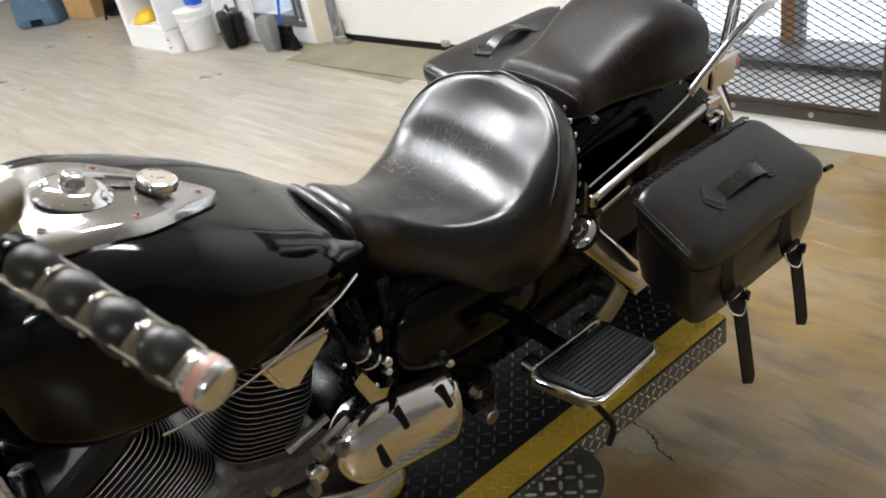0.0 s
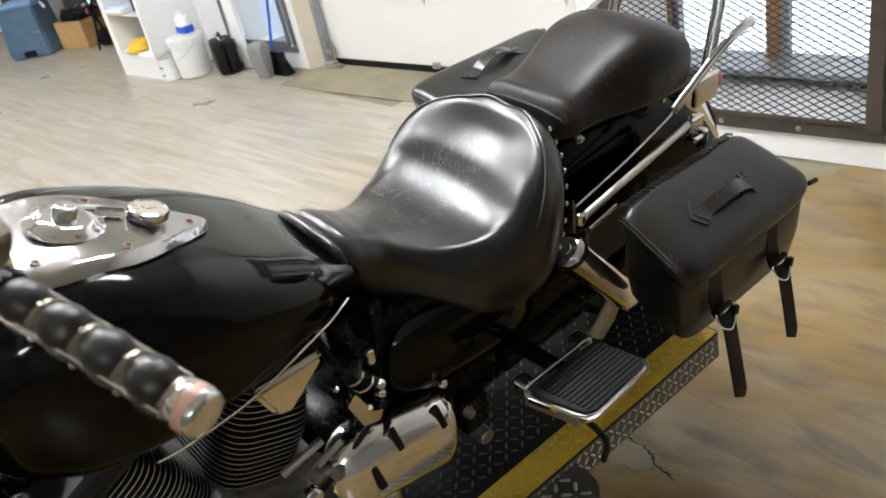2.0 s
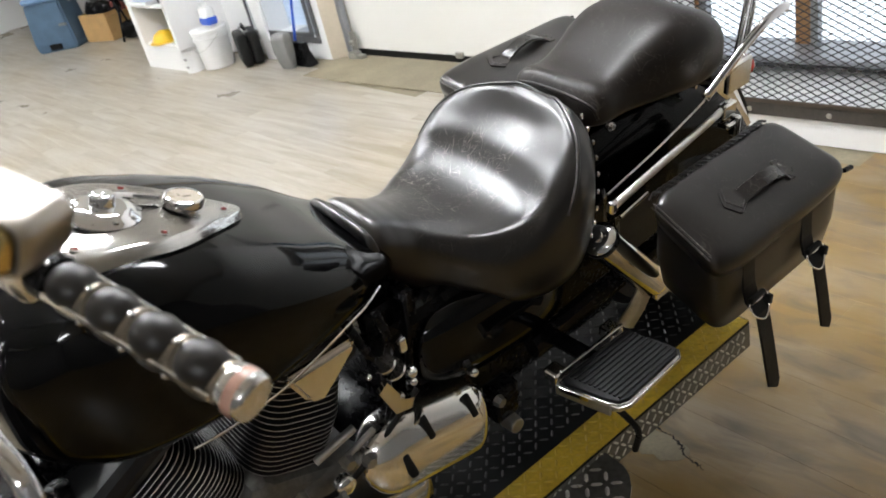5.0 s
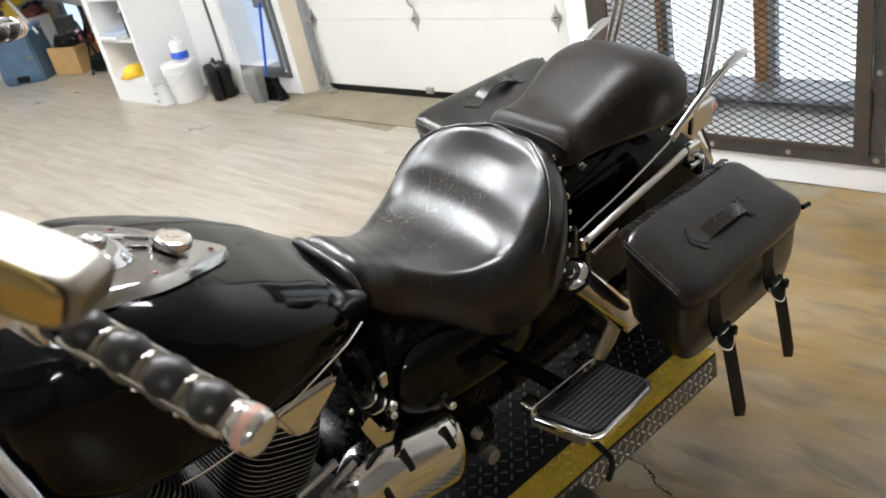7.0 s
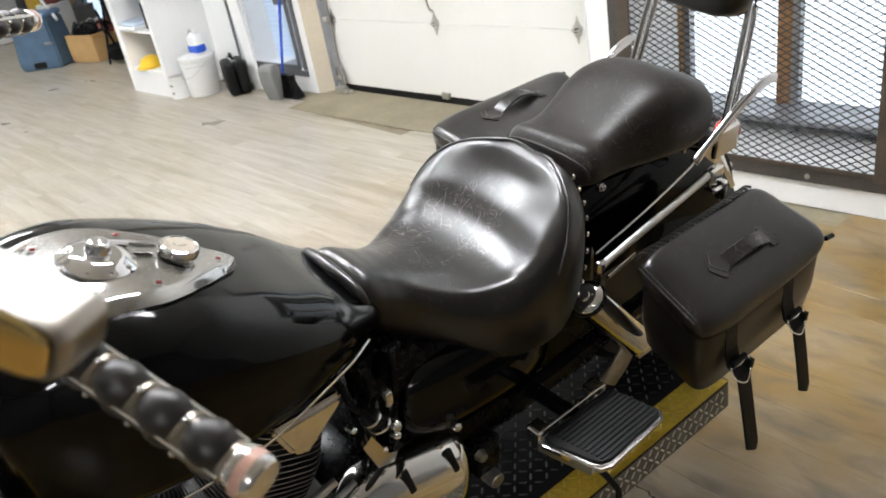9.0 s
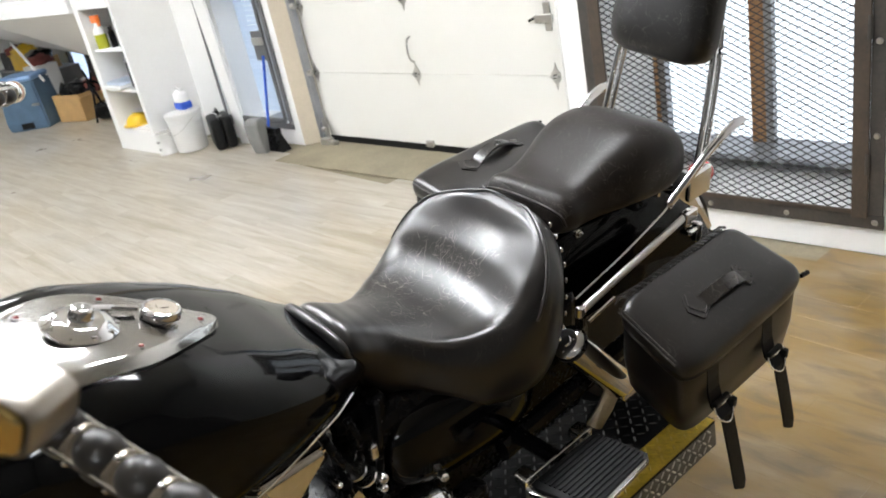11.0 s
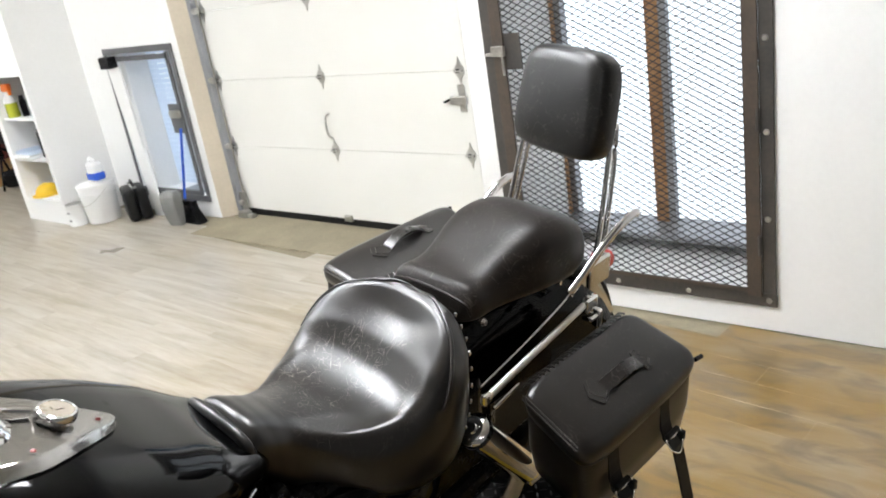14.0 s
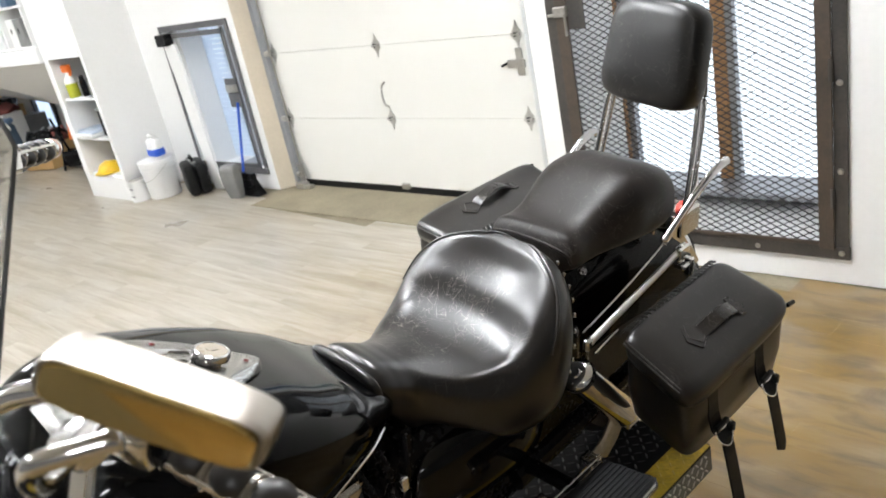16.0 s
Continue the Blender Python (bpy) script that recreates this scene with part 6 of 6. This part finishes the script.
    handle = part("handle", ring_faces(bmesh.new(), rows), M_STRAP, b, "leather carry handle with pointed ends", angle=50)
    bm = bmesh.new()
    edge = [(0.006 * k, -0.111 + d, 0.0125 + slope * 0.006 * k) for k, d in ((-4.4, 0.024), (-0.3, 0.003), (4.4, 0.024), (2.6, 0.046))]
    tube(bm, [(s * x, y, z) for x, y, z in edge], 0.0011, 5)
    part("stitching", bm, M_BAG_WORN, handle)
    # laced edge towards the motorcycle
    for i in range(24):
        y = -0.222 + i * 0.0176
        bm = bmesh.new()
        tube(bm, smooth_path([place(-0.106, y, -slope * 0.10 - 0.014), place(-0.104, y + 0.010, -slope * 0.10 + 0.001), place(-0.090, y + 0.017, -slope * 0.09 + 0.0065)], 3), 0.0031, 6)
        part("lace", bm, M_BAG, lid)
    for y, l in straps:
        bm = bmesh.new()
        path = [(0.070, -0.060), (0.078, -0.085), (0.082, -0.120), (0.086, -0.145), (0.098, -0.178), (0.118, -0.205), (0.120 + 0.07 * l, -0.18 - l * 0.5), (0.120 + 0.15 * l, -0.18 - l + 0.02), (0.120 + 0.16 * l, -0.18 - l)]
        rows = []
        for i, (x, z) in enumerate(path):
            w, tx, dy = (0.0210 if i < len(path) - 1 else 0.003), 0.0026, 0.05 * max(0, i - 4) / 4
            rows.append([(s * (x - tx), y - w + dy, z), (s * (x - tx), y + w + dy, z), (s * (x + tx), y + w + dy, z + 0.001), (s * (x + tx), y - w + dy, z + 0.001)])
        st = part("strap", ring_faces(bm, rows), M_RUBBER, b, "black hanging strap end")
        bm = bmesh.new()
        tube(bm, smooth_path([(s * 0.107, y - 0.026, -0.172), (s * 0.120, y - 0.022, -0.196), (s * 0.130, y + 0.006, -0.214), (s * 0.122, y + 0.030, -0.196), (s * 0.108, y + 0.034, -0.170), (s * 0.112, y + 0.004, -0.172), (s * 0.107, y - 0.026, -0.172)]), 0.0024, 8)
        part("buckle", bm, M_CHROME, st, "chrome wire buckle", smooth=True)
        part("keeper", boxes(((s * 0.106, y + 0.004, -0.168), (0.012, 0.054, 0.016)), bevel=0.004), M_RUBBER, st)
        part("strap_tongue", boxes(((s * 0.113, y + 0.036, -0.188), (0.02, 0.016, 0.026)), bevel=0.004), M_RUBBER, st)
    bm = bmesh.new()
    rod(bm, (s * 0.075, 0.245, slope * 0.075 - 0.016), (s * 0.078, 0.272, slope * 0.075 - 0.018), 0.006, n=8)
    part("snap", bm, M_BLACK, b)
    return b


saddlebag(BIKE @ pose(0.340, 0.802, 0.500), "black leather saddlebag with laced edge and buckled straps", 1, -0.47, ((-0.133, 0.250), (0.090, 0.222)))
saddlebag(BIKE @ pose(-0.338, 0.806, 0.632), "black leather saddlebag on the far side of the motorcycle", -1, 0.10, ())

# ---- goods in the far corner ----
M_BINLID = material("pale_blue_plastic", (0.16, 0.27, 0.45), 0.4, spread=0.15)
o = thing("storage_bin", pose(-10.50, 3.38, 0, 0, 0, 38), "tall slate blue plastic bin tapering to the top", "bin")
bm = bmesh.new()
ring_faces(bm, [[(x * k, y * k, z) for x, y in ((-0.28, -0.22), (0.28, -0.22), (0.28, 0.22), (-0.28, 0.22))] for k, z in ((0.95, 0.0), (1.0, 0.10), (0.86, 0.58))])
bmesh.ops.bevel(bm, geom=list(bm.edges), offset=0.02, segments=2, affect="EDGES")
part("body", bm, M_BIN, o)
part("lid", boxes(((0.0, 0, 0.615), (0.50, 0.40, 0.07)), bevel=0.03), M_BINLID, o, "pale blue lid")
part("foot_opening", boxes(((0.0, -0.222, 0.06), (0.16, 0.02, 0.07)), bevel=0.006), M_RUBBER, o, "dark foot opening")
part("handle", boxes(((0.20, -0.215, 0.30), (0.10, 0.03, 0.03)), bevel=0.01), M_GREY, o)
o = thing("cardboard_box", pose(-10.02, 3.80, 0, 0, 0, 14), "open brown cardboard box full of rags", "box")
for n, c, s in (("wall", (0, -0.2, 0.17), (0.50, 0.008, 0.32)), ("wall", (0, 0.2, 0.17), (0.50, 0.008, 0.32)), ("wall", (-0.25, 0, 0.17), (0.008, 0.4, 0.32)), ("wall", (0.25, 0, 0.17), (0.008, 0.4, 0.32)), ("flap", (0.27, -0.02, 0.29), (0.05, 0.36, 0.008)), ("base", (0, 0, 0.006), (0.49, 0.39, 0.008))):
    part(n, boxes((c, s)), M_CARD, o)
for i in range(14):
    r = thing("rag", pose(-10.02 + random.uniform(-0.20, 0.20), 3.80 + random.uniform(-0.12, 0.12), 0.33 + random.uniform(0, 0.03)), "crumpled cloth in the open box", "rag", "rags in the box")
    bm = bmesh.new()
    bmesh.ops.create_icosphere(bm, subdivisions=2, radius=random.uniform(0.07, 0.11))
    for v in bm.verts:
        v.co *= 1 + 0.7 * noise.noise(v.co * 22 + Vector((i, 0, 0)))
    part("cloth", bm, (M_BLACK, M_RAG, M_BLACK, M_GREY, M_RAG, M_WHITE, M_BLACK)[i % 7], r, smooth=True)
o = thing("folding_chair", pose(-9.38, 3.82, 0, 0, 0, 30), "black folded stand with orange webbing", "stand")
for x in (-0.12, 0.12):
    bm = bmesh.new()
    tube(bm, [(x, -0.12, 0.0), (x * 0.9, 0.10, 0.72)], 0.014, 8)
    part("leg", bm, M_BLACK, o)
    bm = bmesh.new()
    tube(bm, [(x, 0.14, 0.0), (x * 0.9, -0.08, 0.62)], 0.014, 8)
    part("leg", bm, M_BLACK, o)
part("webbing", boxes(((0, 0.02, 0.5), (0.2, 0.02, 0.34)), bevel=0.005, m=Matrix.Rotation(radians(-17), 4, "X")), M_ORANGE, o)
part("bag", boxes(((0, 0.0, 0.12), (0.26, 0.2, 0.2)), bevel=0.05), M_BLACK, o)
o = thing("storage_rack", pose(-11.9, 4.22, 0), "low rack piled with boxes and cloths", "rack")
for z in (0.16, 0.48):
    part("shelf_board", boxes(((-0.35, 0, z), (1.9, 0.44, 0.03)), bevel=0.006), M_GREY, o)
for x in (-1.27, 0.57):
    part("end_panel", boxes(((x, 0, 0.25), (0.03, 0.44, 0.50))), M_GREY, o)
M_PRINT = material("pale_green_print", (0.35, 0.55, 0.35), 0.6)
for x, y, z, w, h, mt, nm, lb in ((-11.28, 3.92, 0.0, 0.40, 0.62, M_WHITE, "carton", "tall white carton with a round green mark"), (-11.72, 4.15, 0.495, 0.36, 0.16, M_CARD, "carton", "brown carton on the rack"), (-12.25, 4.15, 0.495, 0.5, 0.22, M_YPLAST, "crate", "yellow plastic crate on the rack"), (-12.75, 4.15, 0.495, 0.36, 0.26, M_BLACK, "bundle", "black bundle on the rack"), (-11.9, 4.12, 0.175, 0.5, 0.24, M_RAG, "bundle", "bundle of dark red cloth on the rack"), (-12.5, 4.12, 0.175, 0.5, 0.26, M_GREY, "crate", "grey plastic crate on the rack")):
    o = thing(nm, pose(x, y, z, 0, 0, 6), lb, nm)
    part("body", boxes(((0, 0, h / 2), (w, 0.28, h)), bevel=0.012), mt, o)
    if nm == "carton" and mt is M_WHITE:
        bm = bmesh.new()
        rod(bm, (0.0, -0.1405, h * 0.5), (0.0, -0.1435, h * 0.5), 0.10, n=20)
        part("print_mark", bm, M_PRINT, o, "pale green round mark")
        part("print_inner", boxes(((0.0, -0.1445, h * 0.5), (0.09, 0.002, 0.05)), bevel=0.02), M_WHITE, o)
    if nm == "crate":
        part("rim", boxes(((0, 0, h), (w + 0.03, 0.31, 0.03)), bevel=0.008), mt, o)
for i, (x, y, z, mt) in enumerate(((-11.3, 3.95, 0.62, M_RAG), (-11.5, 4.05, 0.66, M_BLACK), (-11.75, 4.12, 0.66, M_GREY), (-12.2, 4.12, 0.72, M_YPLAST), (-12.45, 4.1, 0.72, M_RAG))):
    r = thing("cloth_heap", pose(x, y, z), "crumpled cloth on top of the stored goods", "cloth", "cloths on the rack")
    bm = bmesh.new()
    bmesh.ops.create_icosphere(bm, subdivisions=3, radius=0.15)
    for v in bm.verts:
        v.co *= 1 + 0.5 * noise.noise(v.co * 14 + Vector((i, 3, 0)))
        v.co.z = max(v.co.z * 0.6, -0.03) + 0.03
    part("cloth", bm, mt, r, smooth=True)
o = thing("broom_pole", Matrix(), "white pole leaning across the stored goods", "pole")
bm = bmesh.new()
tube(bm, [(-10.45, 3.55, 0.66), (-11.1, 3.62, 0.98)], 0.018, 8)
tube(bm, [(-10.45, 3.55, 0.66), (-10.2, 3.52, 0.54)], 0.018, 8)
part("shaft", bm, M_WHITE, o)
win3 = tagged(thing("window_3", Matrix(), "pale window with closed blind in the far corner", "window"), kind="structure")
part("window_frame", boxes(((-11.92, 4.58, 0.68), (0.06, 0.05, 1.13)), ((-11.33, 4.58, 0.68), (0.06, 0.05, 1.13)), ((-11.62, 4.58, 1.22), (0.53, 0.05, 0.06)), ((-11.62, 4.58, 0.15), (0.53, 0.05, 0.06))), M_FRAME, win3)
for i in range(22):
    part("slat", boxes(((-11.62, 4.62, 0.19 + i * 0.048), (0.62, 0.01, 0.044))), M_BLIND, win3)
structure("backdrop", boxes(((-11.62, 4.9, 0.7), (1.4, 0.02, 1.8))), M_DAY2, "bright overcast daylight outside the far window", "daylight")
loft = tagged(thing("stair_underside", Matrix(), "white sloping underside of a stair with shelves over it", "stair"), kind="structure")
bm = bmesh.new()
ring_faces(bm, [[(x, 3.16, zf), (x, 4.59, zb), (x, 4.59, zb + 0.10), (x, 3.16, zf + 0.12)] for x, zf, zb in ((-13.5, 1.28, 1.33), (-11.9, 1.30, 0.90), (-10.4, 1.32, 0.48), (-7.75, 1.36, 0.05))])
part("slope", bm, M_WALL, loft)
part("edge_beam", boxes(((-10.6, 3.135, 1.40), (5.7, 0.04, 0.14)), bevel=0.004), M_WALL, loft)
upper = thing("open_shelf", Matrix(), "white open shelf with white boxes over the stair edge", "shelf")
for z in (1.485, 1.86, 2.24):
    part("shelf_board", boxes(((-10.6, 3.31, z), (5.7, 0.36, 0.024)), bevel=0.003), M_WALL, upper)
for x in (-7.80, -8.35, -8.9, -9.45):
    part("divider", boxes(((x, 3.31, 1.86), (0.024, 0.36, 0.74)), bevel=0.003), M_WALL, upper)
part("back_panel", boxes(((-10.6, 3.50, 1.86), (5.7, 0.02, 0.80))), M_GREY, upper)
for i, (x, z, mt) in enumerate(((-7.98, 1.497, M_GREY), (-8.14, 1.497, M_WHITE), (-8.50, 1.497, M_WHITE), (-8.68, 1.497, M_WHITE), (-8.1, 1.872, M_BIN), (-8.55, 1.872, M_WHITE))):
    o = thing("file_box", pose(x, 3.24, z), "white file box on the open shelf", "box", "file boxes")
    part("body", boxes(((0, 0, 0.13), (0.15, 0.22, 0.26)), bevel=0.008), mt, o)
    part("label_slot", boxes(((0.0, -0.1115, 0.15), (0.02, 0.004, 0.045)), bevel=0.004), M_BLACK, o)

# ---- ceiling lamps ----
for x, y in ((-1.15, 1.75), (-2.2, 0.8), (-3.6, 0.9), (1.9, -2.9), (-4.0, -1.8), (-6.6, 1.3), (-6.8, -1.6), (-9.4, 1.6), (-9.6, -1.8)):
    o = thing("ceiling_lamp", pose(x, y, 3.40), "white ceiling lamp with long diffuser", "lamp", "ceiling lamps")
    part("housing", boxes(((0, 0, -0.03), (0.30, 1.25, 0.06)), bevel=0.008), M_WHITE, o)
    part("diffuser", boxes(((0, 0, -0.075), (0.24, 1.20, 0.03)), bevel=0.01), M_LAMP, o)

# ---- floor boards ----
PA = radians(-5)
PWID, PLEN = 0.148, 1.22
board_mesh = {}


def board(l, w):
    bm = bmesh.new()
    box(bm, (0, 0, 0.0), (l - 0.0003, w - 0.0003, 0.010))
    top = [e for e in bm.edges if all(v.co.z > 0 for v in e.verts)]
    bmesh.ops.bevel(bm, geom=top, offset=0.0004, segments=1, affect="EDGES")
    return bm


me = bpy.data.meshes.new("plank")
bm = board(PLEN, PWID)
bm.to_mesh(me)
bm.free()
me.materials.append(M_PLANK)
ground = bpy.data.objects["floor"]
verts, faces, near = [], [], 0
proto = [(v.co.x, v.co.y, v.co.z) for v in me.vertices]
pfaces = [tuple(p.vertices) for p in me.polygons]
ca, sa = math.cos(PA), math.sin(PA)
for r in range(-46, 46):
    off = (r * 0.377) % 1.0 * PLEN
    for c in range(-12, 8):
        lx, ly = c * PLEN + off - 3.0, r * PWID
        x, y = lx * ca - ly * sa, lx * sa + ly * ca
        if not (-13.4 < x < 3.0 and -4.4 < y < 3.9):
            continue
        if y > 3.24 and x > -2.9 or y > 3.32 and x > -5.6 or y > 3.62 and x > -8.0:
            continue
        if -4.4 < x < 1.2 and 0.2 < y < 3.3 and near < 300:
            near += 1
            ob = new("plank", me)
            ob.parent = ground
            ob.matrix_world = pose(x, y, 0.0 - 0.005, 0, 0, -5)
        else:
            k = len(verts)
            verts += [(x + p[0] * ca - p[1] * sa, y + p[0] * sa + p[1] * ca, p[2] - 0.005) for p in proto]
            faces += [tuple(k + i for i in f) for f in pfaces]
rest = bpy.data.meshes.new("planks_beyond")
rest.from_pydata(verts, [], faces)
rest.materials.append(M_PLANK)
tagged(new("planks_beyond", rest), kind="stuff").parent = ground

# a crack and a chipped patch in the boards beside the lift
crack = tagged(thing("floor_crack", Matrix(), "jagged dark crack with a worn patch in the floor", "crack"), kind="structure")
random.seed(7)
for (ax, ay), (bx, by), w, nm in (((-0.890, 1.375), (-0.815, 1.368), 0.0016, "fissure"), ((-0.815, 1.368), (-0.735, 1.318), 0.0034, "fissure"), ((-0.735, 1.318), (-0.672, 1.300), 0.0018, "fissure")):
    bm = bmesh.new()
    rows = []
    for i in range(15):
        t = i / 14
        jx, jy = random.uniform(-0.006, 0.006), random.uniform(-0.006, 0.006)
        ww = w * (0.35 + random.random()) * (0.3 + math.sin(math.pi * min(max(t, 0.05), 0.95)))
        x, y = ax + (bx - ax) * t + jx, ay + (by - ay) * t + jy
        rows.append([(x - 0.4 * ww, y - ww, 0.0012), (x + 0.4 * ww, y + ww, 0.0012), (x + 0.4 * ww, y + ww, 0.0002), (x - 0.4 * ww, y - ww, 0.0002)])
    ring_faces(bm, rows)
    part(nm, bm, M_RUBBER, crack)
bm = bmesh.new()
pts = [(-0.835 + (0.095 + 0.02 * noise.noise(Vector((math.cos(a) * 2, math.sin(a) * 2, 3)))) * math.cos(a), 1.318 + (0.050 + 0.02 * noise.noise(Vector((math.cos(a) * 3, math.sin(a) * 3, 8)))) * math.sin(a)) for a in [2 * math.pi * i / 40 for i in range(40)]]
ring_faces(bm, [[(x, y, z) for x, y in pts] for z in (0.0002, 0.0008)])
part("worn_patch", bm, material("bare_grey_patch", (0.26, 0.225, 0.15), 0.6, spread=0.25, scale=(14, 90)), crack, "grey worn patch")
